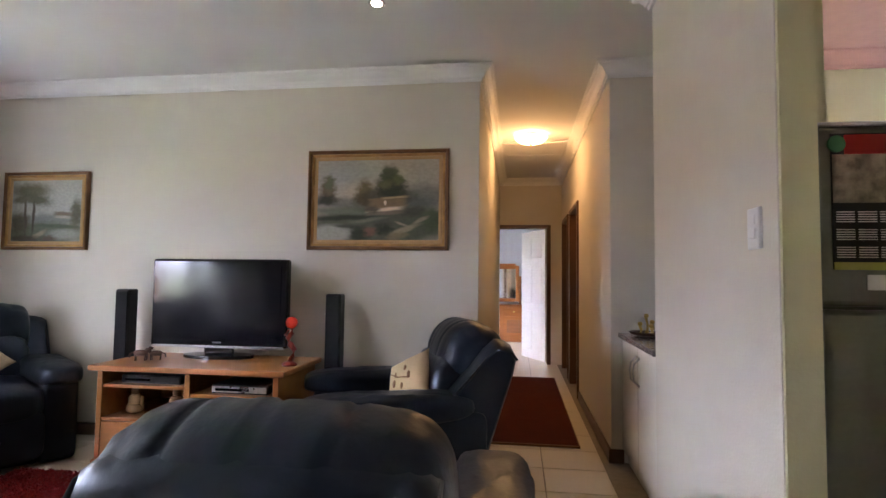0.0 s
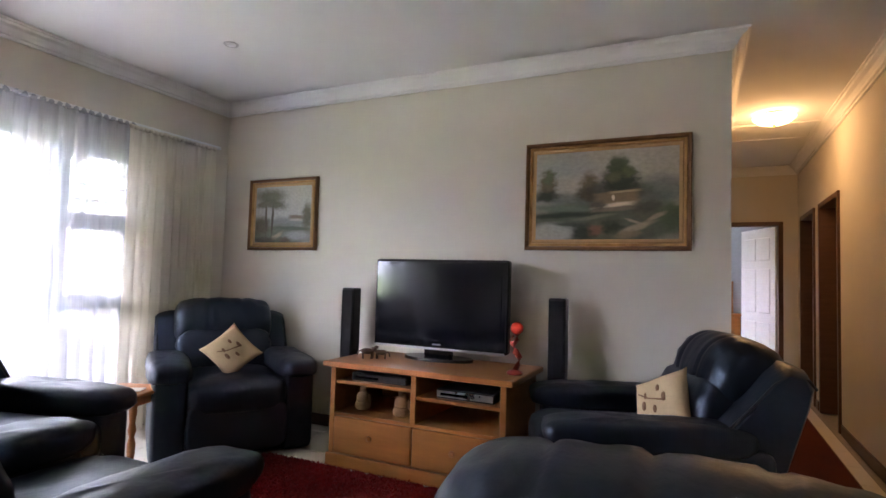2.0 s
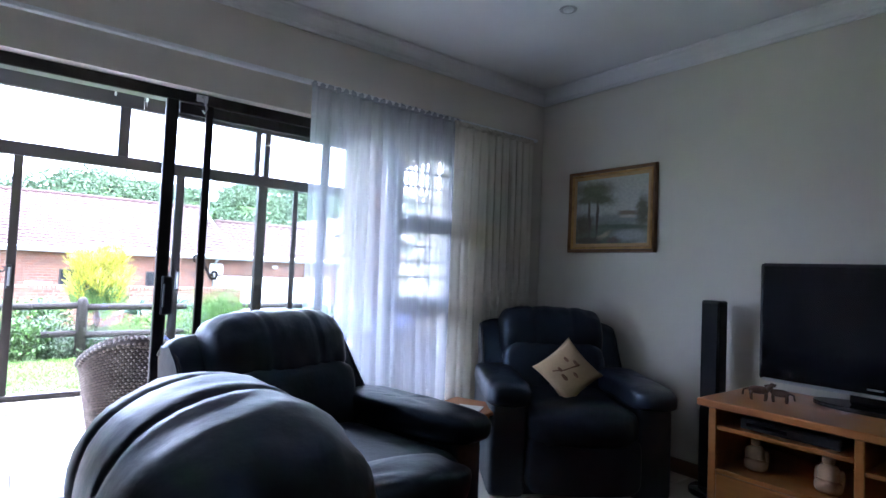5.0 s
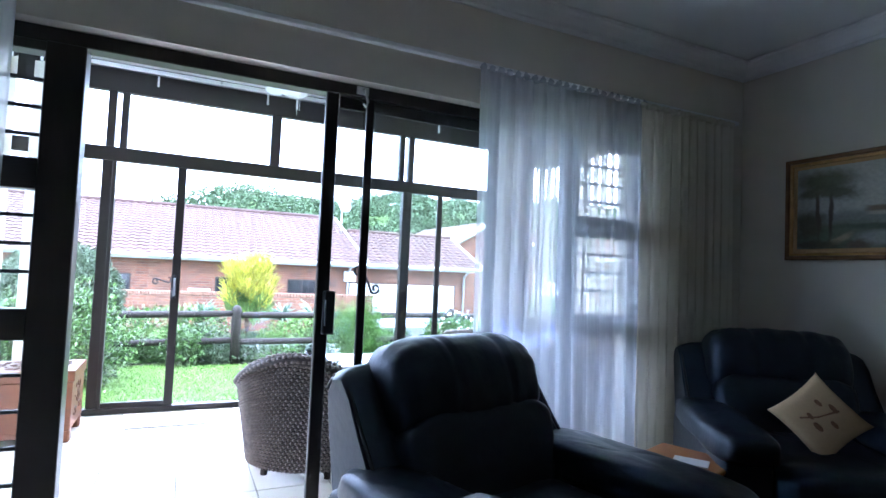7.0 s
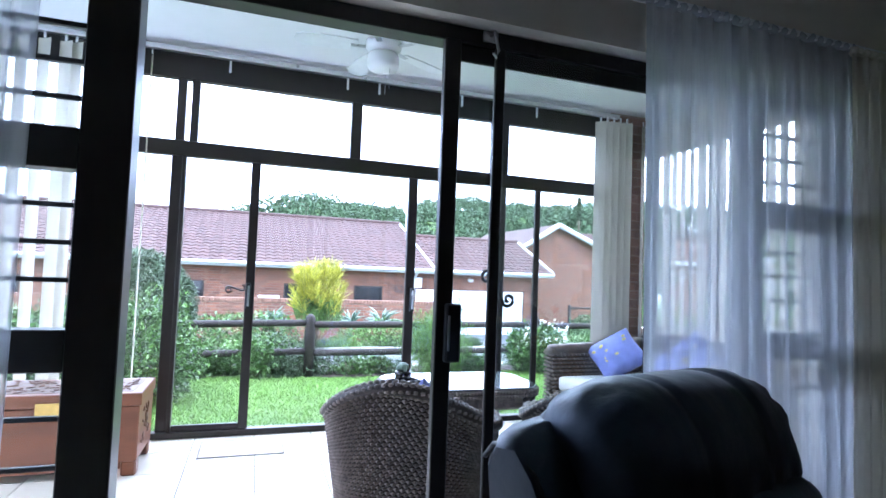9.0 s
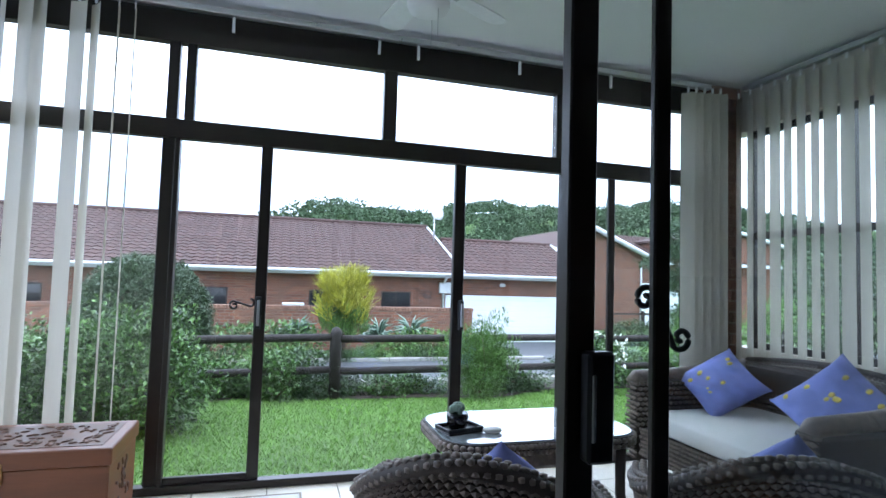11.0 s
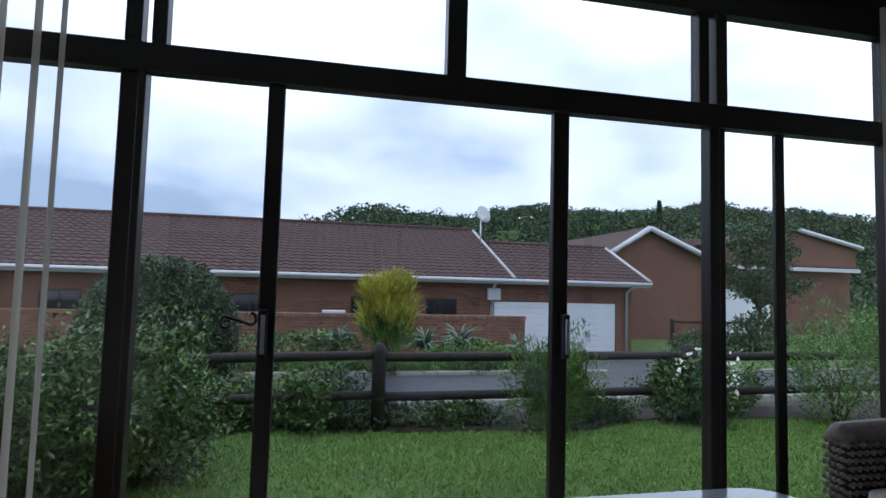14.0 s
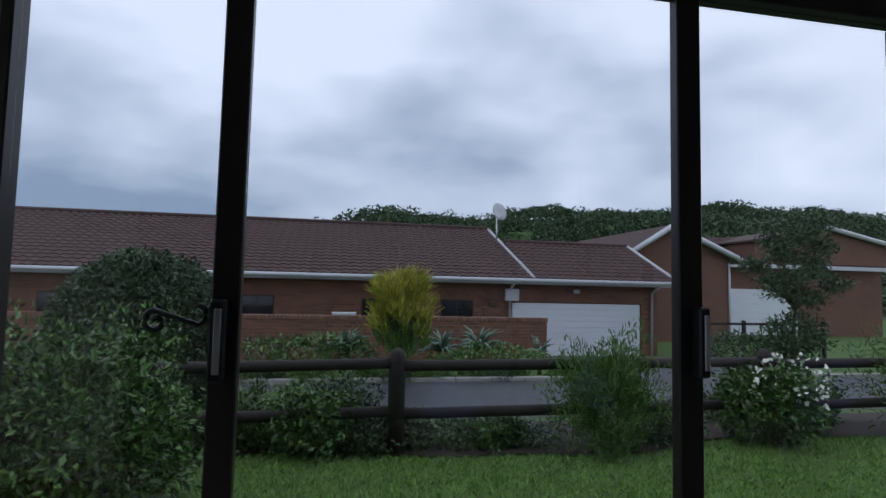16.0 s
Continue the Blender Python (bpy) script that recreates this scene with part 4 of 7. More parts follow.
def oil_painting(name, ground, patches):
    """Oil paint on canvas, worked wet in wet: soft patches (u, v, half width, half height, turn, softness, raggedness, square, colour)."""
    m = bpy.data.materials.new(name)
    m.use_nodes = True
    n, l = m.node_tree.nodes, m.node_tree.links
    b = n["Principled BSDF"]
    b.inputs["Roughness"].default_value = 0.55
    co, se, fl = n.new("ShaderNodeTexCoord"), n.new("ShaderNodeSeparateXYZ"), n.new("ShaderNodeCombineXYZ")
    l.new(co.outputs["Generated"], se.inputs[0])
    l.new(se.outputs[0], fl.inputs[0]), l.new(se.outputs[2], fl.inputs[1])
    warped = {}
    for key, sc, amt in ((0, 5.0, 0.03), (1, 8.0, 0.06), (2, 17.0, 0.055)):
        no, sb, mu, ad = n.new("ShaderNodeTexNoise"), n.new("ShaderNodeVectorMath"), n.new("ShaderNodeVectorMath"), n.new("ShaderNodeVectorMath")
        no.inputs["Scale"].default_value, no.inputs["Detail"].default_value = sc, 4
        sb.operation, sb.inputs[1].default_value = "SUBTRACT", (0.5, 0.5, 0.5)
        mu.operation, mu.inputs[1].default_value = "MULTIPLY", (amt * 2, amt * 1.6, 0)
        ad.operation = "ADD"
        l.new(fl.outputs[0], no.inputs["Vector"]), l.new(no.outputs["Color"], sb.inputs[0]), l.new(sb.outputs[0], mu.inputs[0])
        l.new(mu.outputs[0], ad.inputs[0]), l.new(fl.outputs[0], ad.inputs[1])
        warped[key] = ad.outputs[0]
    st = n.new("ShaderNodeTexNoise")
    st.inputs["Scale"].default_value, st.inputs["Detail"].default_value = 26, 2
    l.new(fl.outputs[0], st.inputs["Vector"])
    rgb = n.new("ShaderNodeRGB")
    rgb.outputs[0].default_value = (*ground, 1)
    last = rgb.outputs[0]
    for u, v, du, dv, turn, soft, rag, square, colour in patches:
        mp = n.new("ShaderNodeMapping")
        mp.vector_type = "TEXTURE"
        mp.inputs["Location"].default_value, mp.inputs["Rotation"].default_value, mp.inputs["Scale"].default_value = (u, v, 0), (0, 0, radians(turn)), (du, dv, 1)
        l.new(warped[rag], mp.inputs[0])
        if square:
            ab, sp, mx = n.new("ShaderNodeVectorMath"), n.new("ShaderNodeSeparateXYZ"), n.new("ShaderNodeMath")
            ab.operation, mx.operation = "ABSOLUTE", "MAXIMUM"
            l.new(mp.outputs[0], ab.inputs[0]), l.new(ab.outputs[0], sp.inputs[0]), l.new(sp.outputs[0], mx.inputs[0]), l.new(sp.outputs[1], mx.inputs[1])
            dist = mx.outputs[0]
        else:
            ln = n.new("ShaderNodeVectorMath")
            ln.operation = "LENGTH"
            l.new(mp.outputs[0], ln.inputs[0])
            dist = ln.outputs["Value"]
        mr = n.new("ShaderNodeMapRange")
        mr.interpolation_type = "SMOOTHSTEP"
        mr.inputs[1].default_value, mr.inputs[2].default_value, mr.inputs[3].default_value, mr.inputs[4].default_value = 1 - soft, 1 + soft, 0.95, 0.0
        l.new(dist, mr.inputs[0])
        mix = n.new("ShaderNodeMixRGB")
        mix.inputs[2].default_value = (*colour, 1)
        l.new(mr.outputs[0], mix.inputs[0]), l.new(last, mix.inputs[1])
        last = mix.outputs[0]
    br = n.new("ShaderNodeMapRange")
    br.inputs[1].default_value, br.inputs[2].default_value, br.inputs[3].default_value, br.inputs[4].default_value = 0.3, 0.7, 0.9, 1.1
    l.new(st.outputs[0], br.inputs[0])
    sc = n.new("ShaderNodeVectorMath")
    sc.operation = "SCALE"
    l.new(last, sc.inputs[0]), l.new(br.outputs[0], sc.inputs["Scale"])
    l.new(sc.outputs[0], b.inputs["Base Color"])
    bp = n.new("ShaderNodeBump")
    bp.inputs["Strength"].default_value, bp.inputs["Distance"].default_value = 0.1, 0.003
    l.new(st.outputs[0], bp.inputs["Height"]), l.new(bp.outputs[0], b.inputs["Normal"])
    return m


SKYC, MIST, MEAD, DARK = (0.44, 0.40, 0.32), (0.18, 0.19, 0.17), (0.072, 0.092, 0.055), (0.026, 0.036, 0.02)
AUTM, PALE, ROOFC, CREAM = (0.13, 0.105, 0.05), (0.40, 0.41, 0.37), (0.19, 0.14, 0.08), (0.78, 0.66, 0.48)
P_LAKE = oil_painting("oil_painted_cottage_landscape", SKYC, (
    (0.2, 0.8, 0.3, 0.2, 0, 0.9, 0, False, (0.36, 0.38, 0.38)), (0.85, 0.85, 0.25, 0.2, 0, 0.9, 0, False, (0.43, 0.40, 0.32)), (0.45, 0.62, 0.25, 0.1, 0, 0.9, 0, False, (0.50, 0.45, 0.38)),
    (0.88, 0.53, 0.22, 0.15, 0, 0.5, 1, False, MIST), (0.8, 0.46, 0.14, 0.08, 0, 0.6, 2, False, (0.10, 0.11, 0.11)), (0.3, 0.46, 0.4, 0.07, 0, 0.6, 1, False, MIST),
    (0.5, 0.18, 0.6, 0.25, 0, 0.25, 1, False, MEAD), (0.2, 0.36, 0.26, 0.035, -4, 0.6, 0, False, (0.15, 0.18, 0.13)), (0.2, 0.28, 0.28, 0.03, 3, 0.6, 0, False, DARK),
    (0.09, 0.62, 0.065, 0.14, 0, 0.5, 2, False, AUTM), (0.10, 0.72, 0.04, 0.09, 0, 0.6, 2, False, (0.12, 0.14, 0.08)), (0.08, 0.5, 0.09, 0.06, 0, 0.6, 2, False, DARK),
    (0.40, 0.6, 0.065, 0.14, 0, 0.5, 2, False, AUTM), (0.39, 0.5, 0.09, 0.08, 0, 0.5, 2, False, (0.08, 0.07, 0.035)),
    (0.60, 0.55, 0.20, 0.11, 0, 0.4, 2, False, (0.07, 0.075, 0.05)), (0.61, 0.66, 0.125, 0.14, 0, 0.35, 2, False, DARK), (0.60, 0.80, 0.075, 0.12, 0, 0.4, 2, False, (0.055, 0.08, 0.035)), (0.66, 0.75, 0.05, 0.06, 0, 0.5, 2, False, (0.10, 0.12, 0.05)), (0.56, 0.69, 0.05, 0.05, 0, 0.6, 2, False, (0.11, 0.12, 0.055)),
    (0.58, 0.37, 0.155, 0.055, 4, 0.25, 0, True, (0.22, 0.18, 0.13)), (0.57, 0.385, 0.13, 0.024, 5, 0.4, 0, True, CREAM), (0.58, 0.465, 0.145, 0.065, 8, 0.22, 0, True, (0.23, 0.165, 0.09)), (0.64, 0.525, 0.09, 0.012, 6, 0.5, 0, True, (0.42, 0.32, 0.19)), (0.565, 0.455, 0.012, 0.03, 0, 0.4, 0, False, CREAM),
    (0.46, 0.38, 0.05, 0.045, 0, 0.6, 2, False, (0.10, 0.085, 0.055)), (0.8, 0.35, 0.12, 0.05, 0, 0.6, 1, False, (0.065, 0.075, 0.055)), (0.95, 0.25, 0.09, 0.14, 0, 0.5, 2, False, (0.07, 0.10, 0.045)),
    (0.72, 0.13, 0.13, 0.03, 28, 0.5, 0, False, (0.32, 0.27, 0.18)), (0.85, 0.25, 0.07, 0.022, 40, 0.5, 0, False, (0.30, 0.25, 0.17)), (0.70, 0.2, 0.05, 0.014, -30, 0.6, 0, False, (0.33, 0.28, 0.2)), (0.66, 0.05, 0.09, 0.04, 20, 0.6, 1, False, (0.22, 0.18, 0.11)),
    (0.42, 0.25, 0.14, 0.02, 12, 0.6, 0, False, (0.17, 0.18, 0.12)), (0.12, 0.08, 0.17, 0.11, 0, 0.35, 0, False, PALE), (0.27, 0.17, 0.12, 0.02, -6, 0.6, 0, False, (0.06, 0.075, 0.05)),
    (0.36, 0.08, 0.08, 0.09, 0, 0.5, 2, False, DARK), (0.45, 0.11, 0.05, 0.05, 0, 0.7, 2, False, (0.20, 0.10, 0.065)), (0.56, 0.14, 0.06, 0.07, 0, 0.6, 2, False, DARK)))
P_TREES = oil_painting("oil_painted_trees_by_water", (0.42, 0.42, 0.37), (
    (0.7, 0.7, 0.3, 0.3, 0, 0.8, 0, False, (0.47, 0.47, 0.43)), (0.6, 0.36, 0.6, 0.08, 0, 0.6, 1, False, (0.21, 0.23, 0.20)), (0.5, 0.14, 0.62, 0.17, 0, 0.3, 1, False, (0.12, 0.14, 0.09)),
    (0.78, 0.12, 0.24, 0.08, 0, 0.5, 0, False, (0.31, 0.32, 0.29)), (0.70, 0.25, 0.3, 0.03, -3, 0.6, 0, False, (0.09, 0.11, 0.075)),
    (0.12, 0.3, 0.14, 0.16, 0, 0.5, 2, False, (0.11, 0.095, 0.055)), (0.2, 0.46, 0.02, 0.33, 2, 0.5, 0, False, (0.10, 0.075, 0.05)), (0.32, 0.42, 0.02, 0.3, -2, 0.5, 0, False, (0.075, 0.055, 0.035)),
    (0.27, 0.82, 0.26, 0.12, 0, 0.55, 2, False, (0.13, 0.13, 0.075)), (0.36, 0.68, 0.2, 0.08, -12, 0.6, 2, False, (0.11, 0.11, 0.06)), (0.15, 0.68, 0.14, 0.06, 8, 0.6, 2, False, (0.15, 0.14, 0.09)),
    (0.93, 0.45, 0.08, 0.22, 0, 0.5, 2, False, (0.11, 0.10, 0.055)), (0.74, 0.40, 0.10, 0.022, 0, 0.5, 0, True, (0.45, 0.40, 0.32)), (0.74, 0.45, 0.11, 0.03, 0, 0.5, 0, True, (0.20, 0.15, 0.10)),
    (0.38, 0.1, 0.14, 0.035, 35, 0.5, 0, False, (0.36, 0.30, 0.20)), (0.2, 0.05, 0.22, 0.06, 0, 0.5, 2, False, (0.09, 0.08, 0.05)), (0.55, 0.05, 0.1, 0.05, 0, 0.6, 2, False, (0.13, 0.09, 0.06))))
pic1, r1 = picture("landscape_painting", "large oil painting of a thatched cottage by a lake, gilt frame", -1.53, -0.49, 1.41, 2.135, TVY, 0.06)
pic2, r2 = picture("landscape_painting", "small oil painting of trees beside water, gilt frame", -4.05, -3.31, 1.40, 2.015, TVY, 0.055)
for e, r, paint in ((pic1, r1, P_LAKE), (pic2, r2, P_TREES)):
    part("canvas", cbox(r[0] - 0.003, TVY - 0.012, r[2] - 0.003, r[1] + 0.003, TVY - 0.004, r[3] + 0.003), paint, e)


def side_table():
    e = thing("side_table", "small pine side table with turned legs", "side table", pose(-3.60, 2.44, 0, 0, 0, 20))
    part("top", cbox(-0.17, -0.17, 0.445, 0.17, 0.17, 0.47, 0.012, 2), M_PINE, e)
    part("apron", cbox(-0.13, -0.13, 0.39, 0.13, 0.13, 0.446, 0.004), M_PINE, e)
    prof = [(0.016, 0), (0.02, 0.03), (0.014, 0.06), (0.022, 0.12), (0.024, 0.18), (0.014, 0.22), (0.024, 0.26), (0.016, 0.30), (0.022, 0.36), (0.022, 0.42)]
    for x in (-0.12, 0.12):
        for y in (-0.12, 0.12):
            part("leg", lathe(bmesh.new(), prof, 14, (x, y, 0)), M_PINE, e)


side_table()
ob = part("paper_napkin", cbox(-0.07, -0.05, 0, 0.07, 0.05, 0.006, 0.002), M_WHITE)
ob.matrix_world = pose(-3.55, 2.42, 0.471, 0, 0, 35)
tagged(ob, "folded white and pink paper napkin on the side table", "napkin")


def rug(name, label, x0, y0, x1, y1, material, scallop):
    rnd = random.Random(5)
    pts = []
    for (ax, ay), (bx, by) in (((x0, y0), (x1, y0)), ((x1, y0), (x1, y1)), ((x1, y1), (x0, y1)), ((x0, y1), (x0, y0))):
        k = max(2, int(math.hypot(bx - ax, by - ay) / 0.02))
        nx, ny = (by - ay), -(bx - ax)
        ln = math.hypot(nx, ny)
        for i in range(k):
            u = i / k
            w = scallop * (abs(math.sin(math.pi * u * k / 5)) + rnd.uniform(-0.2, 0.2))
            pts.append((ax + (bx - ax) * u + nx / ln * w, ay + (by - ay) * u + ny / ln * w))
    bm = poly_prism(bmesh.new(), pts, 0.001, 0.016)
    e = thing(name, label, "rug")
    part("woven_field", bm, material, e)
    return e


def rug_pile(e, x0, y0, x1, y1, n, material):
    """Loose wool tufts standing up from a rug."""
    rng = np.random.default_rng(8)
    p = np.stack([rng.uniform(x0, x1, n), rng.uniform(y0, y1, n), np.full(n, 0.014)], 1)
    d = np.stack([rng.normal(0, 0.5, n), rng.normal(0, 0.5, n), np.ones(n)], 1) * rng.uniform(0.008, 0.016, n)[:, None]
    s = rng.normal(size=(n, 3)) * 0.0035
    v = np.stack([p - s, p + s, p + d], 1)
    me = bpy.data.meshes.new("pile")
    me.from_pydata(v.reshape(-1, 3).tolist(), [], np.arange(3 * n).reshape(-1, 3).tolist())
    me.materials.append(material)
    ob = new("pile", me)
    ob.parent = e
    tagged(ob, kind="stuff")


shag = rug("shag_rug", "deep red shaggy rug with a scalloped edge on the tiles", -3.02, 1.75, -1.35, 3.04, M_RED, 0.018)
rug_pile(shag, -3.04, 1.73, -1.33, 3.06, 22000, leaf_mat("red_wool_tuft", (0.24, 0.011, 0.010), 0.25, 0.9))
runner = rug("corridor_runner", "brown red corridor runner on the tiles", -0.20, 4.12, 0.44, 6.95, M_RUNNER, 0.0)
for q in ((-0.204, 4.112, 0.444, 4.127), (-0.204, 6.943, 0.444, 6.958), (-0.206, 4.12, -0.196, 6.95), (0.436, 4.12, 0.446, 6.95)):
    part("bound_edge", cbox(q[0], q[1], 0.001, q[2], q[3], 0.018, 0.003), M_GILTD, runner)


def drape(name, label, x, y0, y1, z0, z1, material, waves, amp, gather=None, thick=0.0):
    """A hanging cloth along y, folded; gather: how far its foot is drawn along y at the two ends."""
    e = thing(name, label, "curtain")
    bm = bmesh.new()
    nu, nv = waves * 10, 24
    ga, gb = gather or (0, 0)
    rows = []
    for j in range(nv + 1):
        v = j / nv
        row = []
        for i in range(nu + 1):
            u = i / nu
            ya, yb = y0 + ga * (1 - v) ** 1.3, y1 + gb * (1 - v) ** 1.3
            ph = 2 * math.pi * waves * (u + 0.02 * math.sin(7 * u) * (1 - v))
            a = amp * (0.35 + 0.65 * (1 - v) ** 0.5) * (0.7 + 0.5 * noise.noise(Vector((u * 6, 0.3, z1))))
            row.append(bm.verts.new((x + a * math.sin(ph) + 0.3 * a * math.sin(2.3 * ph + 1 + v), ya + (yb - ya) * u + 0.4 * a * math.cos(ph), z0 + (z1 - z0) * v)))
        rows.append(row)
    for r0, r1 in zip(rows, rows[1:]):
        for i in range(nu):
            f = bm.faces.new((r0[i], r0[i + 1], r1[i + 1], r1[i]))
            f.smooth = True
    part("cloth", bm, material, e)
    bm = bmesh.new()
    pts = [(x + 0.012 * math.sin(i * 1.9), y0 + (y1 - y0) * i / (waves * 6), z1 + 0.012 + 0.004 * math.sin(i * 2.7)) for i in range(waves * 6 + 1)]
    tube(bm, pts, 0.017, 6)
    part("gathered_heading", bm, material, e)
    return e


drape("sheer_curtain", "white voile sheer curtain hanging before the window", -4.29, 1.73, 2.86, 0.03, 2.27, M_SHEER, 12, 0.034, (0.02, 0.05))
drape("sheer_curtain", "white voile sheer curtain drawn to the side", -4.29, -0.95, -0.17, 0.03, 2.27, M_SHEER, 12, 0.03, (0.0, -0.02))
drape("curtain", "cream gathered curtain beside the window", -4.27, 2.80, 3.60, 0.02, 2.25, M_CURT, 11, 0.035)
drape("curtain", "cream gathered curtain beside the window", -4.27, -1.6, -0.9, 0.02, 2.25, M_CURT, 10, 0.035)
tagged(part("curtain_track", cbox(-4.31, -1.65, 2.275, -4.275, 3.66, 2.30, 0.004), M_WHITE), "white curtain track along the window wall", "curtain rail", kind="structure")


def downlight(x, y, lit):
    e = thing("downlight", "recessed chrome ceiling downlight", "downlight", pose(x, y, CZ), "recessed downlights")
    bm = lathe(bmesh.new(), [(0.038, 0.0), (0.045, -0.006), (0.048, -0.004), (0.05, 0.0)], 24)
    part("trim_ring", bm, M_SILVER, e)
    part("bulb", lathe(bmesh.new(), [(0.03, -0.001), (0.028, -0.008), (0.01, -0.012)], 18), M_BULB if lit else M_WHITE, e)


downlight(-3.28, 2.80, False)
downlight(-0.78, 2.85, True)


def corridor_lamp():
    e = thing("ceiling_lamp", "round glass corridor ceiling lamp, lit warm yellow", "ceiling lamp", pose(0.12, 5.65, CZ))
    part("base", lathe(bmesh.new(), [(0.09, 0), (0.09, -0.02), (0.06, -0.025)], 24), M_BRASS, e)
    part("bowl", lathe(bmesh.new(), [(0.17, -0.035), (0.165, -0.05), (0.13, -0.08), (0.07, -0.10), (0.01, -0.105)], 28), M_LAMP, e)
    part("finial", lathe(bmesh.new(), [(0.012, -0.103), (0.014, -0.112), (0.004, -0.125)], 12), M_BRASS, e)
    lamp = new("corridor_lamp_light", bpy.data.lights.new("corridor_lamp_light", "POINT"))
    lamp.data.energy, lamp.data.color, lamp.data.shadow_soft_size = 0.34, (1.0, 0.60, 0.24), 0.12
    lamp.location = (0.12, 5.65, CZ - 0.2)


corridor_lamp()
hatch = thing("loft_hatch", "white loft hatch in the corridor ceiling", "loft hatch", kind="structure")
part("panel", cbox(-0.17, 6.0, CZ - 0.008, 0.49, 6.55, CZ, 0.003), M_CEIL, hatch)
for q in ((-0.2, 5.97, 0.52, 6.0), (-0.2, 6.55, 0.52, 6.58), (-0.2, 6.0, -0.17, 6.55), (0.49, 6.0, 0.52, 6.55)):
    part("frame_strip", cbox(q[0], q[1], CZ - 0.014, q[2], q[3], CZ, 0.004), M_CEIL, hatch)


def panel_door():
    e = thing("door_1", "white six-panel door standing open into the bedroom", "door", pose(0.41, 8.29, 0, 0, 0, 116), kind="structure")
    part("leaf", cbox(0, -0.02, 0.01, 0.78, 0.02, 1.98, 0.003), M_WHITE, e)
    for z0, z1 in ((0.15, 0.75), (0.87, 1.45), (1.56, 1.86)):
        for x0 in (0.11, 0.43):
            for s in (-1, 1):
                part("panel", cbox(x0, s * 0.018 - 0.004, z0, x0 + 0.24, s * 0.018 + 0.004 + 0.004 * s, z1, 0.006), M_WHITE, e)
    part("handle", tube(bmesh.new(), [(0.72, -0.02, 1.0), (0.72, -0.06, 1.0), (0.62, -0.06, 1.0)], 0.009, 8), M_SILVER, e)


panel_door()


def dresser():
    e = thing("dressing_table", "honey pine dressing table with a tilting mirror", "dressing table", pose(-0.35, 11.2, 0))
    part("body", cbox(-0.5, -0.22, 0.0, 0.5, 0.22, 0.70, 0.01), M_PINE, e)
    part("top", cbox(-0.54, -0.25, 0.70, 0.54, 0.23, 0.735, 0.01), M_PINE, e)
    for x in (-0.46, 0.06):
        d = part("drawer", cbox(x, -0.235, 0.52, x + 0.4, -0.21, 0.67, 0.005), M_PINE, e)
        part("knob", cbox(x + 0.18, -0.25, 0.58, x + 0.22, -0.233, 0.61, 0.004), M_BRASS, d)
        d = part("cupboard_door", cbox(x, -0.235, 0.12, x + 0.4, -0.21, 0.50, 0.005), M_PINE, e)
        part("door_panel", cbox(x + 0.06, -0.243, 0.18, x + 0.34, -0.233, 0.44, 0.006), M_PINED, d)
    fr = bmesh.new()
    for q in ((-0.36, 0.78, -0.29, 1.52), (0.29, 0.78, 0.36, 1.52), (-0.29, 0.78, 0.29, 0.85), (-0.29, 1.45, 0.29, 1.56)):
        box(fr, q[0], 0.12, q[1], q[2], 0.16, q[3], 0.01)
    part("mirror_frame", fr, M_PINE, e)
    part("mirror_glass", cbox(-0.29, 0.135, 0.85, 0.29, 0.145, 1.45), M_MIRROR, e)
    for x in (-0.40, 0.36):
        part("mirror_post", tube(bmesh.new(), [(x + 0.02, 0.14, 0.73), (x + 0.02, 0.14, 1.0), (x + 0.02, 0.14, 1.3)], [0.025, 0.018, 0.022], 10), M_PINE, e)


dresser()


def niche_cabinet():
    e = thing("drinks_cabinet", "cream cabinet with two doors in the wall niche", "cabinet")
    part("carcass", cbox(0.71, 2.89, 0.08, 1.23, 3.84, 0.83), M_CABW, e)
    for a, b, hy in ((2.895, 3.36, 3.32), (3.366, 3.835, 3.41)):
        d = part("door", cbox(0.692, a, 0.10, 0.71, b, 0.825, 0.003), M_CABW, e)
        part("handle", tube(bmesh.new(), [(0.692, hy, 0.60), (0.662, hy, 0.63), (0.655, hy, 0.68), (0.662, hy, 0.73), (0.692, hy, 0.76)], 0.006, 8), M_SILVER, d)
    part("plinth", cbox(0.73, 2.89, 0, 1.23, 3.84, 0.08), M_CABW, e)
    tagged(part("worktop", cbox(0.665, 2.885, 0.83, 1.235, 3.845, 0.862, 0.006, 2), M_STONE), "grey speckled worktop on the niche cabinet", "worktop")


niche_cabinet()


def wall_cabinet():
    e = thing("wall_cabinet", "cream wall cabinet hung in the niche", "cabinet")
    part("carcass", cbox(0.93, 2.89, 1.42, 1.23, 3.80, 2.45, 0.003), M_CABW, e)
    for a, b in ((2.90, 3.34), (3.35, 3.795)):
        part("door", cbox(0.912, a, 1.425, 0.93, b, 2.445, 0.003), M_CABW, e)


wall_cabinet()


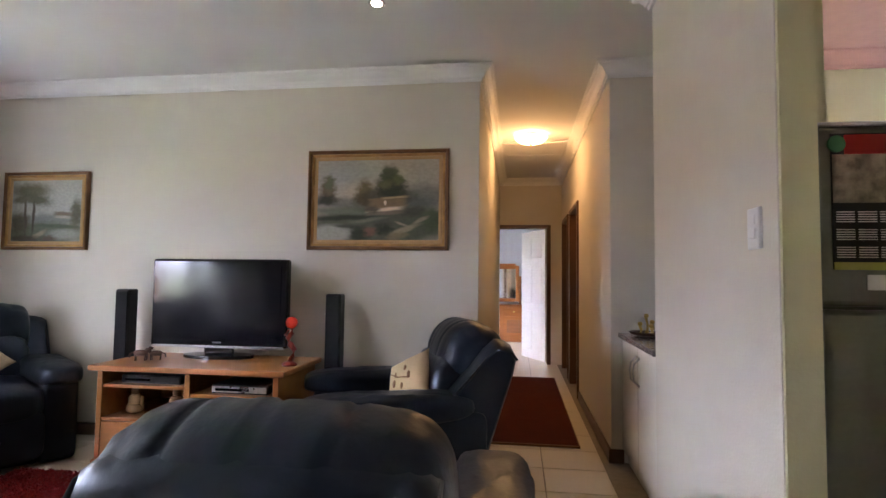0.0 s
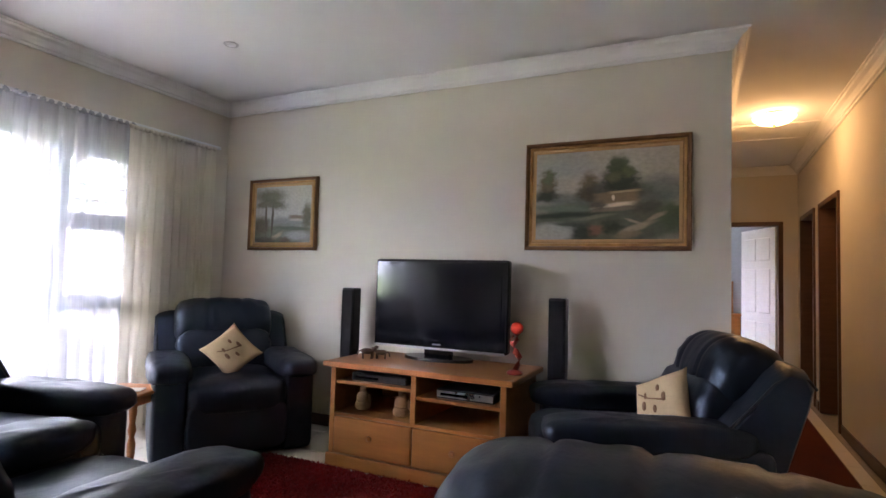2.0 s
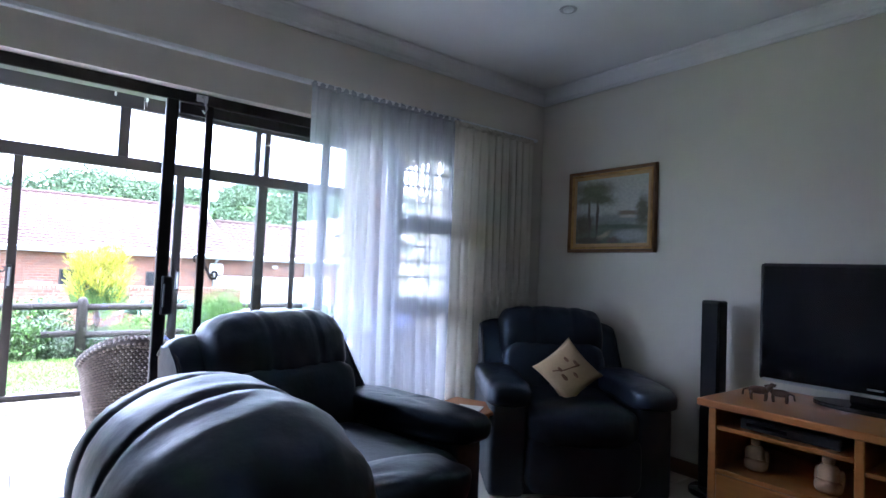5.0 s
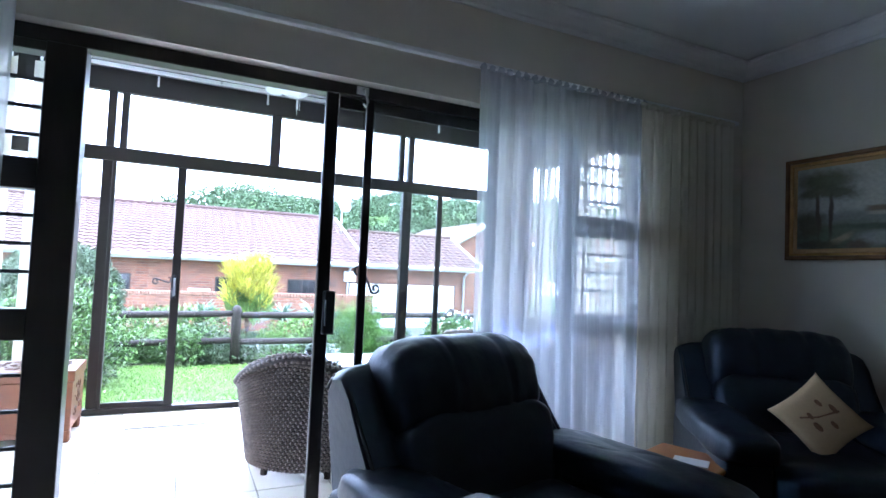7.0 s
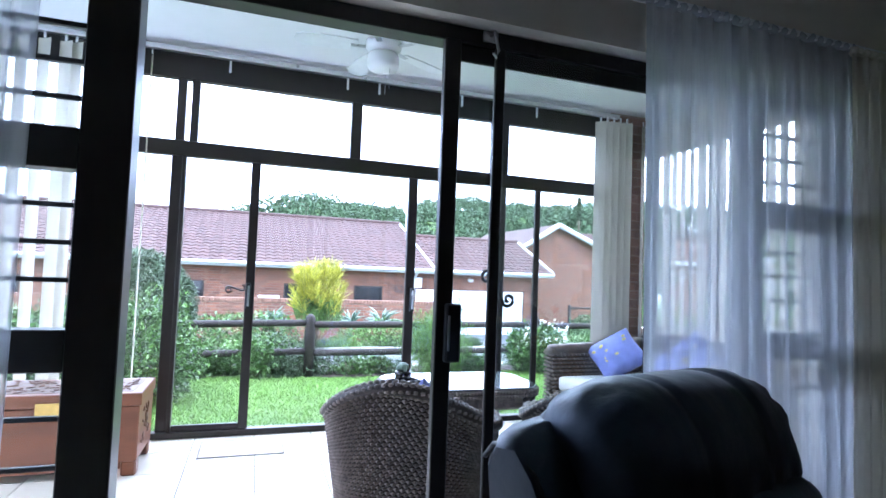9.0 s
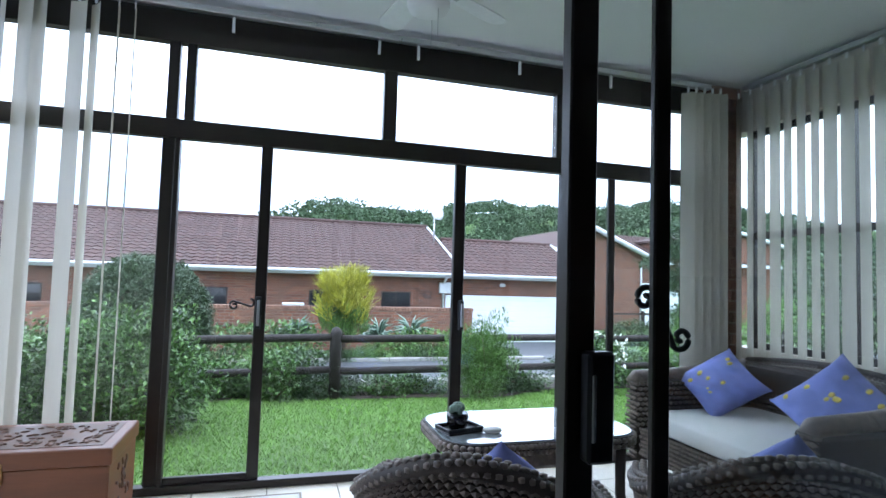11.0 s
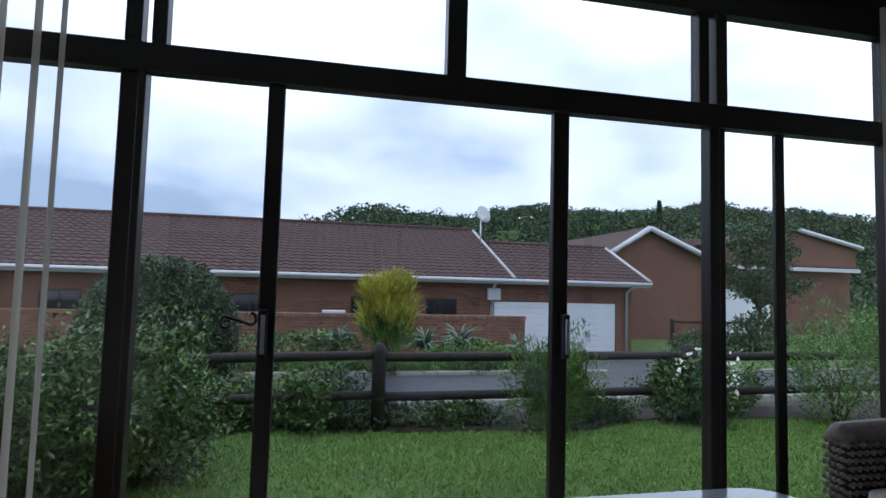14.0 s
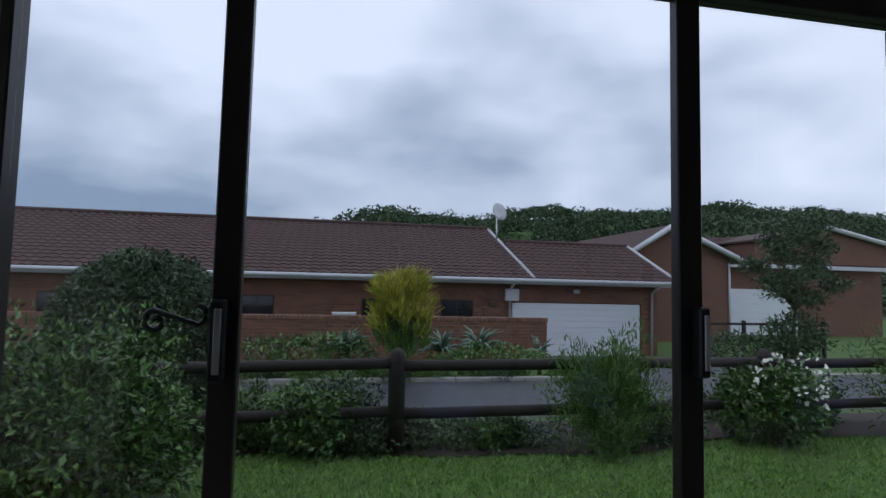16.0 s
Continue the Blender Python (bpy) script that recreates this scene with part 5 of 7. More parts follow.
def dish_ornament():
    e = thing("ornament_dish", "dark dish with small metal figures on the worktop", "ornament", pose(0.80, 3.62, 0.862))
    part("dish", lathe(bmesh.new(), [(0.05, 0), (0.09, 0.012), (0.11, 0.03), (0.105, 0.03), (0.08, 0.016)], 22), M_BRWN, e)
    bm = bmesh.new()
    for x, y, h in ((0, 0, 0.13), (0.04, 0.02, 0.09), (-0.04, -0.01, 0.08), (0.02, -0.04, 0.07)):
        tube(bm, [(x, y, 0.015), (x + 0.008, y, h * 0.5), (x - 0.004, y, h)], [0.014, 0.008, 0.012], 8)
        puff(bm, (x, y, h), (0.016, 0.016, 0.014), 0.9, 0.9, 6)
    part("metal_figures", bm, M_BRASS, e)


dish_ornament()


def fridge():
    e = thing("refrigerator", "tall grey metallic refrigerator with a calendar on it", "refrigerator")
    X0, X1, Y0, Y1, T = 0.97, 1.62, 1.95, 2.62, 1.735
    part("body", cbox(X0, Y0 + 0.05, 0.0, X1, Y1, T, 0.012, 2), M_FRIDGE, e)
    for z0, z1 in ((0.06, 1.12), (1.13, T - 0.005)):
        d = part("door", cbox(X0, Y0, z0, X1, Y0 + 0.05, z1, 0.018, 3), M_FRIDGE, e)
        part("handle", cbox(X0 - 0.012, Y0 + 0.005, z1 - 0.28 if z0 < 1 else z0 + 0.03, X0 + 0.004, Y0 + 0.04, z1 - 0.03 if z0 < 1 else z0 + 0.42, 0.005), M_BLACK, d)
    part("trim", cbox(X0, Y0 - 0.002, T - 0.008, X1, Y0 + 0.06, T + 0.006, 0.003), M_SILVER, e)
    c = thing("wall_calendar", "printed calendar stuck on the refrigerator door", "calendar")
    part("sheet", cbox(1.02, Y0 - 0.006, 1.25, 1.30, Y0 - 0.001, 1.70), M_BLACK, c)
    part("photograph", cbox(1.022, Y0 - 0.009, 1.47, 1.298, Y0 - 0.006, 1.63), mat("mottled_brown_print", (0.30, 0.24, 0.17), 0.6, vary=0.7, scale=25), c)
    part("red_banner", cbox(1.06, Y0 - 0.009, 1.63, 1.298, Y0 - 0.006, 1.695), mat("red_print", (0.45, 0.02, 0.02), 0.6), c)
    part("green_badge", lathe(bmesh.new(), [(0.028, 0), (0.028, 0.006)], 18), mat("green_print", (0.03, 0.16, 0.06), 0.6), c).matrix_local = pose(1.035, Y0 - 0.006, 1.665, 90, 0, 0)
    part("yellow_strip", cbox(1.02, Y0 - 0.0095, 1.25, 1.30, Y0 - 0.006, 1.275), mat("yellow_print", (0.42, 0.40, 0.10), 0.6), c)
    for i in range(3):
        for j in range(4):
            bm = bmesh.new()
            for k in range(5):
                box(bm, 1.03 + j * 0.066, Y0 - 0.009, 1.29 + i * 0.058 + k * 0.008, 1.085 + j * 0.066, Y0 - 0.006, 1.293 + i * 0.058 + k * 0.008)
            part("month_block", bm, M_WHITE, c)
    n = thing("paper_note", "small white note on the refrigerator door", "note")
    part("paper", cbox(1.12, Y0 - 0.005, 1.185, 1.20, Y0 - 0.001, 1.235), M_WHITE, n)


fridge()


def light_switch():
    e = thing("light_switch", "white double light switch plate on the wall", "light switch")
    part("plate", cbox(0.668, 1.64, 1.30, 0.68, 1.72, 1.42, 0.004, 2), M_WHITE, e)
    for z in (1.33, 1.37):
        part("rocker", cbox(0.664, 1.66, z, 0.669, 1.70, z + 0.03, 0.002), M_WHITE, e)


light_switch()


# ---- sunroom things ----
def weave(bm, fn, nu, nv, r=0.011, bulge=0.012):
    """Woven strands over a surface fn(u, v) -> point, normal: short plump knots, offset row by row."""
    for j in range(nv):
        for i in range(nu):
            u, v = (i + 0.5 * (j % 2)) / nu, (j + 0.5) / nv
            p, nrm, tu, tv = fn(min(u, 1), v)
            a = tu * r * 1.25
            b = tv * r * 0.85
            c = nrm * bulge
            vs = [bm.verts.new(p + q) for q in (-a, -b * 0.9 + c * 0.7, a, b * 0.9 + c * 0.7, c * 1.1)]
            for k in range(4):
                bm.faces.new((vs[k], vs[(k + 1) % 4], vs[4]))
    return bm


def surf(curve, z0, z1, flare):
    """Surface of a shell that stands on a plan curve: curve(u) -> (x, y); top(u) -> height."""
    def fn(u, v):
        def at(uu, vv):
            x, y = curve(uu)
            cx, cy = curve(0.5)
            k = 1 + flare * vv
            return Vector((x * k, y * k, z0 + (z1(uu) - z0) * vv))
        p = at(u, v)
        tu = (at(min(u + 0.01, 1), v) - at(max(u - 0.01, 0), v)).normalized()
        tv = (at(u, min(v + 0.02, 1)) - at(u, max(v - 0.02, 0))).normalized()
        return p, tu.cross(tv).normalized(), tu, tv
    return fn


def shell(bm, fn, nu, nv, thick):
    rows = []
    for side in (0, 1):
        g = []
        for j in range(nv + 1):
            row = []
            for i in range(nu + 1):
                p, nrm, _, _ = fn(i / nu, j / nv)
                row.append(bm.verts.new(p - nrm * thick * side))
            g.append(row)
        rows.append(g)
    for s, g in enumerate(rows):
        for j in range(nv):
            for i in range(nu):
                q = (g[j][i], g[j][i + 1], g[j + 1][i + 1], g[j + 1][i])
                bm.faces.new(q if s == 0 else q[::-1]).smooth = True
    for i in range(nu):
        bm.faces.new((rows[0][nv][i], rows[0][nv][i + 1], rows[1][nv][i + 1], rows[1][nv][i]))
    return bm


def wicker_chair(label, m):
    """A woven tub chair that faces +x."""
    e = thing("wicker_chair", label, "armchair", m, "wicker tub chairs")

    def plan(u):
        a = math.radians(68 + 224 * u)
        return 0.315 * math.cos(a) + (0.10 if abs(u - 0.5) > 0.3 else 0.0) * (abs(u - 0.5) - 0.3) / 0.2, 0.36 * math.sin(a)

    def rim(u):
        return 0.455 + 0.245 * max(0.0, math.cos((u - 0.5) * math.pi)) ** 2.6
    f = surf(plan, 0.05, rim, 0.22)
    part("shell", shell(bmesh.new(), f, 28, 10, 0.03), M_WICKF, e)
    part("woven_back", weave(bmesh.new(), f, 54, 32, 0.0145, 0.016), M_WICK, e)

    def inner(u, v):
        p, nn, tu, tv = f(u, v)
        return p - nn * 0.03, -nn, tu, tv
    part("woven_inside", weave(bmesh.new(), inner, 46, 26, 0.0155, 0.015), M_WICK, e)
    pts = [f(i / 40, 1.0)[0] for i in range(41)]
    part("rim", tube(bmesh.new(), pts, 0.028, 10), M_WICKF, e)
    bm = bmesh.new()
    for i in range(110):
        u = i / 110
        p, nn, tu, tv = f(u, 1.0)
        th = i * 1.1
        for k in range(3):
            a = th + k * 2.09
            q = p + 0.03 * (math.cos(a) * nn + math.sin(a) * tv) - nn * 0.012
            puff(bm, q, (0.016, 0.016, 0.012), 0.9, 0.9, 3)
    part("braided_rim", bm, M_WICK, e)
    part("seat", puff(bmesh.new(), (0.04, 0, 0.36), (0.29, 0.25, 0.06), 0.5, 0.5, 12), M_SEATC, e)
    part("front_rail", cbox(0.18, -0.26, 0.18, 0.24, 0.26, 0.30, 0.02), M_WICK, e)
    for x, y in ((0.22, 0.25), (0.22, -0.25), (-0.22, 0.18), (-0.22, -0.18)):
        part("leg", tube(bmesh.new(), [(x * 1.05, y * 1.05, 0), (x, y, 0.2)], [0.02, 0.024], 8), M_WICKF, e)
    return e


wicker_chair("dark woven wicker tub chair at the glass table", pose(-5.38, 1.20, 0, 0, 0, 152))
wicker_chair("dark woven wicker tub chair beside the recliner", pose(-5.15, 2.22, 0, 0, 0, 150))


def scatter_cushion(label, m, half=(0.20, 0.20, 0.07)):
    e = cushion("scatter_cushion", label, m, M_BLUE, half)
    e["category"] = "cushion"
    rnd = random.Random(len(label))
    for _ in range(9):
        u, v = rnd.uniform(-0.75, 0.75), rnd.uniform(-0.75, 0.75)
        h = ((1 - u * u) * (1 - v * v)) ** 0.42
        part("printed_patch", puff(bmesh.new(), (half[0] * u, half[1] * v, half[2] * h * 0.98), (0.018, 0.014, 0.005), 0.9, 0.9, 5), M_YELLOWP, e)
    return e


def wicker_sofa():
    e = thing("wicker_sofa", "dark woven wicker sofa with an off-white seat", "sofa", pose(-6.03, 3.27, 0))
    # faces -y; 1.3 wide
    X, Y0, Y1 = 0.63, -0.53, 0.42
    part("seat_box", cbox(-X + 0.05, Y0 + 0.03, 0.14, X - 0.05, Y1 - 0.05, 0.33, 0.03, 2), M_WICKF, e)

    def front(u, v):
        return Vector((-X + 0.06 + u * (2 * X - 0.12), Y0 + 0.028, 0.15 + 0.18 * v)), Vector((0, -1, 0)), Vector((1, 0, 0)), Vector((0, 0, 1))
    part("woven_front", weave(bmesh.new(), front, 44, 7, 0.02, 0.018), M_WICK, e)

    def back(u, v):
        return Vector((-X + 0.04 + u * (2 * X - 0.08), Y1 - 0.10 + 0.09 * v, 0.33 + (0.41 + 0.05 * math.sin(math.pi * u)) * v)), Vector((0, -1, 0.1)), Vector((1, 0, 0)), Vector((0, 0.18, 1)).normalized()
    part("back_panel", cbox(-X, Y1 - 0.07, 0.14, X, Y1, 0.74, 0.03, 2), M_WICKF, e)
    part("woven_back", weave(bmesh.new(), back, 42, 17, 0.019, 0.02), M_WICK, e)
    part("back_rim", tube(bmesh.new(), [(-X + 2 * X * i / 12, Y1 - 0.005, 0.74 + 0.05 * math.sin(math.pi * i / 12)) for i in range(13)], 0.022, 10), M_WICKF, e)
    for s in (-1, 1):
        a = part("arm", cbox(s * X - 0.05, Y0, 0.10, s * X + 0.05, Y1 - 0.02, 0.62, 0.03, 2), M_WICKF, e)

        def side(u, v, s=s):
            return Vector((s * (X - 0.052), Y0 + u * (Y1 - Y0), 0.33 + 0.29 * v)), Vector((-s, 0, 0)), Vector((0, 1, 0)), Vector((0, 0, 1))
        part("woven_arm", weave(bmesh.new(), side, 26, 9, 0.02, 0.016), M_WICK, a)

        def face(u, v, s=s):
            return Vector((s * X - 0.05 + 0.1 * u, Y0 - 0.002, 0.12 + 0.5 * v)), Vector((0, -1, 0)), Vector((1, 0, 0)), Vector((0, 0, 1))
        part("woven_arm_face", weave(bmesh.new(), face, 4, 16, 0.018, 0.015), M_WICK, a)
        part("arm_rim", tube(bmesh.new(), [(s * X, Y0, 0.60), (s * X, Y0 + 0.02, 0.635), (s * X, Y0 + 0.4, 0.65), (s * X, Y1 - 0.03, 0.70)], 0.05, 10), M_WICK, a)
        for y in (Y0 + 0.06, Y1 - 0.08):
            part("leg", tube(bmesh.new(), [(s * (X - 0.03), y, 0), (s * (X - 0.03), y, 0.16)], 0.028, 8), M_WICKF, e)
    part("seat_cushion", puff(bmesh.new(), (0, -0.07, 0.385), (X - 0.07, 0.44, 0.065), 0.3, 0.16, 18), M_SEATC, e, "off-white canvas seat cushion")


wicker_sofa()
scatter_cushion("periwinkle blue patterned scatter cushion on the wicker sofa", Matrix.Translation((-6.44, 3.25, 0.625)) @ pose(0, 0, 0, 48, 0, 34) @ pose(0, 0, 0, 0, 0, 44), (0.205, 0.205, 0.085))
scatter_cushion("pale blue patterned scatter cushion on the wicker sofa", Matrix.Translation((-5.72, 3.32, 0.63)) @ pose(0, 0, 0, 58, 0, 24) @ pose(0, 0, 0, 0, 0, 48), (0.23, 0.23, 0.085))
scatter_cushion("blue patterned scatter cushion in the second wicker chair", Matrix.Translation((-5.10, 2.26, 0.53)) @ pose(0, 0, 0, 0, 0, 150) @ pose(0, 0, 0, 0, 58, 0) @ pose(0, 0, 0, 0, 0, 44), (0.19, 0.19, 0.07))
scatter_cushion("dark blue scatter cushion in the wicker chair", Matrix.Translation((-5.36, 1.28, 0.50)) @ pose(0, 0, 0, 0, 0, 152) @ pose(0, 0, 0, 0, 60, 0) @ pose(0, 0, 0, 0, 0, 44), (0.17, 0.17, 0.06))


def rrect(hx, hy, r, n=8):
    pts = []
    for cx, cy, a0 in ((hx - r, hy - r, 0), (-hx + r, hy - r, 90), (-hx + r, -hy + r, 180), (hx - r, -hy + r, 270)):
        for i in range(n + 1):
            a = math.radians(a0 + 90 * i / n)
            pts.append((cx + r * math.cos(a), cy + r * math.sin(a)))
    return pts


def glass_table():
    e = thing("coffee_table", "woven coffee table with a rounded glass top", "coffee table", pose(-6.20, 1.76, 0))
    pts = rrect(0.31, 0.52, 0.17)
    part("top_frame", poly_prism(bmesh.new(), pts, 0.44, 0.492), M_WICKF, e)
    bm = bmesh.new()
    for k in range(len(pts)):
        (ax, ay), (bx, by) = pts[k], pts[(k + 1) % len(pts)]
        n = max(1, int(math.hypot(bx - ax, by - ay) / 0.022))
        for i in range(n):
            x, y = ax + (bx - ax) * i / n, ay + (by - ay) * i / n
            puff(bm, (x, y, 0.476), (0.017, 0.017, 0.014), 0.9, 0.9, 4)
            puff(bm, (x, y, 0.448), (0.015, 0.015, 0.014), 0.9, 0.9, 3)
    part("woven_edge", bm, M_WICK, e)
    part("glass_top", poly_prism(bmesh.new(), rrect(0.30, 0.51, 0.165), 0.493, 0.501), mat("pale_glass_tabletop", (0.30, 0.34, 0.36), 0.03, vary=0.05, scale=3, spec=0.9, coat=1.0), e, "pale reflective glass top")
    part("apron", cbox(-0.24, -0.43, 0.34, 0.24, 0.43, 0.44, 0.02), M_WICK, e)
    for x in (-0.24, 0.24):
        for y in (-0.41, 0.41):
            part("leg", tube(bmesh.new(), [(x * 1.08, y * 1.05, 0), (x, y, 0.2), (x, y, 0.44)], [0.022, 0.026, 0.03], 10), M_WICKF, e)


glass_table()


def table_tray():
    e = thing("tray", "small black tray on the glass table", "tray", pose(-6.12, 1.36, 0.502, 0, 0, 15))
    part("tray_base", cbox(-0.07, -0.10, 0, 0.07, 0.10, 0.008, 0.003), M_BLACK, e)
    for a in ((-0.07, -0.10, -0.062, 0.10), (0.062, -0.10, 0.07, 0.10), (-0.062, -0.10, 0.062, -0.092), (-0.062, 0.092, 0.062, 0.10)):
        part("tray_edge", cbox(a[0], a[1], 0.008, a[2], a[3], 0.028, 0.003), M_BLACK, e)
    p = thing("potted_succulent", "green succulent in a small black pot", "pot plant", pose(-6.12, 1.35, 0.511))
    part("pot", lathe(bmesh.new(), [(0.038, 0), (0.05, 0.02), (0.055, 0.06), (0.05, 0.08), (0.042, 0.078)], 20), M_BLACKG, p)
    bm = bmesh.new()
    rnd = random.Random(3)
    for i in range(26):
        a, t = rnd.uniform(0, 6.28), rnd.uniform(0.1, 1)
        d = Vector((math.cos(a) * t, math.sin(a) * t, 1.1 - 0.8 * t)).normalized()
        c = Vector((0, 0, 0.078)) + d * 0.035
        puff(bm, c, (0.014, 0.014, 0.02), 0.8, 0.9, 4)
    part("leaves", bm, M_LEAF5, p)
    s = part("shell_ornament", puff(bmesh.new(), (0, 0, 0.012), (0.035, 0.05, 0.012), 0.8, 0.9, 8, wrinkle=0.003), M_SEATC)
    s.matrix_world = pose(-6.06, 1.51, 0.502)
    tagged(s, "pale flat shell ornament on the glass table", "shell")


table_tray()


def carved_chest():
    e = thing("carved_chest", "reddish wooden chest with a carved lid and brass clasp", "chest")
    X0, X1, Y0, Y1, T = -6.70, -6.22, -1.10, -0.18, 0.475
    part("body", cbox(X0 + 0.01, Y0 + 0.01, 0.08, X1 - 0.01, Y1 - 0.01, 0.40, 0.006), M_CHEST, e)
    lid = part("lid", cbox(X0, Y0, 0.40, X1, Y1, T, 0.008, 2), M_CHEST, e)
    part("carved_field", cbox(X0 + 0.05, Y0 + 0.05, T - 0.004, X1 - 0.05, Y1 - 0.05, T + 0.002), M_CARVE, lid)
    bm = bmesh.new()
    rnd = random.Random(8)
    for _ in range(130):
        x, y, a = rnd.uniform(X0 + 0.07, X1 - 0.07), rnd.uniform(Y0 + 0.07, Y1 - 0.07), rnd.uniform(0, 3.14)
        puff(bm, (0, 0, 0), (rnd.uniform(0.012, 0.03), 0.008, 0.006), 0.8, 0.8, 4, m=pose(x, y, T + 0.003, 0, 0, math.degrees(a)))
    tagged(part("carving", bm, M_CARVE, lid), kind="stuff")
    bm = bmesh.new()
    for i in range(26):
        x, z, a = rnd.uniform(X0 + 0.12, X1 - 0.12), rnd.uniform(0.16, 0.36), rnd.uniform(0, 180)
        puff(bm, (0, 0, 0), (rnd.uniform(0.015, 0.03), 0.006, 0.008), 0.8, 0.8, 4, m=pose(x, Y1 - 0.008, z, 0, a, 0))
    tagged(part("end_carving", bm, M_CARVE, e), kind="stuff")
    for x in (X0 + 0.01, X1 - 0.09):
        for y in (Y0 + 0.01, Y1 - 0.09):
            part("bracket_foot", cbox(x, y, 0, x + 0.08, y + 0.08, 0.085, 0.01), M_CHEST, e)
    part("skirt", cbox(X1 - 0.028, Y0 + 0.09, 0.045, X1 - 0.008, Y1 - 0.09, 0.085, 0.004), M_CHEST, e)
    part("clasp", cbox(X1 - 0.012, -0.70, 0.34, X1 + 0.004, -0.58, 0.43, 0.003), M_BRASS, e, "aged brass clasp")


carved_chest()


def ceiling_fan():
    e = thing("ceiling_fan", "white five-blade ceiling fan with a glass light", "ceiling fan", pose(-5.90, 1.08, SZ))
    part("canopy", lathe(bmesh.new(), [(0.06, 0), (0.065, -0.02), (0.03, -0.05)], 20), M_WHITE, e)
    part("rod", tube(bmesh.new(), [(0, 0, -0.04), (0, 0, -0.14)], 0.012, 10), M_WHITE, e)
    part("motor", lathe(bmesh.new(), [(0.03, -0.12), (0.09, -0.135), (0.11, -0.16), (0.11, -0.20), (0.07, -0.225)], 24), M_WHITE, e)
    part("light_bowl", lathe(bmesh.new(), [(0.06, -0.225), (0.088, -0.232), (0.097, -0.25), (0.10, -0.30), (0.09, -0.325), (0.05, -0.343), (0.005, -0.348)], 24), M_CORN, e)
    for k in range(5):
        a = 2 * math.pi * k / 5 + 0.82
        m = pose(0, 0, -0.19, 0, 0, math.degrees(a)) @ pose(0, 0, 0, 10, 0, 0)
        bm = bmesh.new()
        poly_prism(bm, [(0.16, -0.05), (0.30, -0.062), (0.47, -0.066), (0.52, -0.045), (0.535, 0), (0.52, 0.045), (0.47, 0.066), (0.30, 0.062), (0.16, 0.05)], -0.004, 0.004, m)
        b = part("blade", bm, M_WHITE, e)
        part("blade_arm", cbox(0.09, -0.018, -0.008, 0.2, 0.018, -0.003, 0.002, 1, pose(0, 0, -0.19, 0, 0, math.degrees(a))), M_SILVER, b)
    for x in (-0.05, 0.06):
        part("pull_chain", tube(bmesh.new(), [(x, 0.03, -0.23), (x, 0.03, -0.46)], 0.002, 5), M_SILVER, e)


ceiling_fan()


def vertical_blind(name, label, slats, z0, z1, group):
    e = thing(name, label, "vertical blind")
    for x, y, rz in slats:
        bm = bmesh.new()
        vs = []
        for i in range(7):
            u = -1 + 2 * i / 6
            vs.append((0.049 * u, 0.007 * (1 - u * u)))
        lo, hi = [bm.verts.new((a, b, z0)) for a, b in vs], [bm.verts.new((a, b, z1)) for a, b in vs]
        for i in range(6):
            bm.faces.new((lo[i], lo[i + 1], hi[i + 1], hi[i])).smooth = True
        sl = part("slat", bm, M_BLIND, e)
        sl.matrix_local = pose(x, y, 0, 0, 0, rz)
        hk = part("hanger", cbox(-0.008, -0.004, z1, 0.008, 0.004, z1 + 0.04), M_WHITE, sl)
    return e


rb = random.Random(4)
vertical_blind("vertical_blind", "cream vertical blinds half closed over the side window", [(-6.85 + 0.104 * i, 3.80 + rb.uniform(-0.006, 0.006), -13 + rb.uniform(-12, 12)) for i in range(21)], 0.72, 2.70, "blinds")
vertical_blind("vertical_blind", "cream vertical blind stacked at the window corner", [(FX + 0.10 + 0.012 * i, 3.31 + 0.062 * i, 50) for i in range(5)], 0.05, 2.68, "blinds")
vertical_blind("vertical_blind", "cream vertical blinds drawn open over the garden front", [(FX + 0.10, y, a) for y, a in ((-0.86, 60), (-0.80, 62), (-0.62, 66), (-0.54, 40), (-0.43, 12), (-0.35, 14), (-0.98, 60), (-1.1, 62), (-1.2, 60), (-1.3, 64), (-1.4, 60))], 0.10, 2.68, "blinds")
for nm, q in (("blind_track", (FX + 0.075, -1.9, 2.72, FX + 0.125, 3.5, 2.755)), ("blind_track_side", (-6.8, 3.775, 2.74, -4.7, 3.825, 2.775))):
    tagged(part(nm, cbox(*q, 0.004), M_SILVER), "slim aluminium blind track under the ceiling", "blind rail", kind="structure")
bm = bmesh.new()
for y in (0.15, 1.0, 1.25, 1.95, 2.65):
    box(bm, FX + 0.085, y, 2.63, FX + 0.10, y + 0.015, 2.72)
tagged(part("blind_hangers", bm, M_WHITE), "white plastic blind hangers on the track", "blind fittings", kind="structure")

# brick corner pier of the sunroom
pier = thing("brick_pier", "brown face-brick corner pier", "brick pier", kind="structure")
part("core", cbox(-7.0, 3.475, 0, -6.90, 3.86, SZ), M_MORTAR, pier)
brick_me = None
for r in range(34):
    z = 0.004 + r * 0.082
    for k, (ya, yb) in enumerate(((3.47, 3.66), (3.672, 3.86)) if r % 2 else ((3.47, 3.565), (3.577, 3.767), (3.779, 3.86))):
        part("brick", cbox(-6.905, ya, z, -6.89, yb, z + 0.07, 0.003), M_BRICK, pier)
mat_ob = thing("floor_mat", "white door mat with a dark border on the tiles", "door mat")
part("mat", cbox(-6.80, 0.11, 0.0, -6.45, 0.65, 0.006, 0.002), M_SEATC, mat_ob)
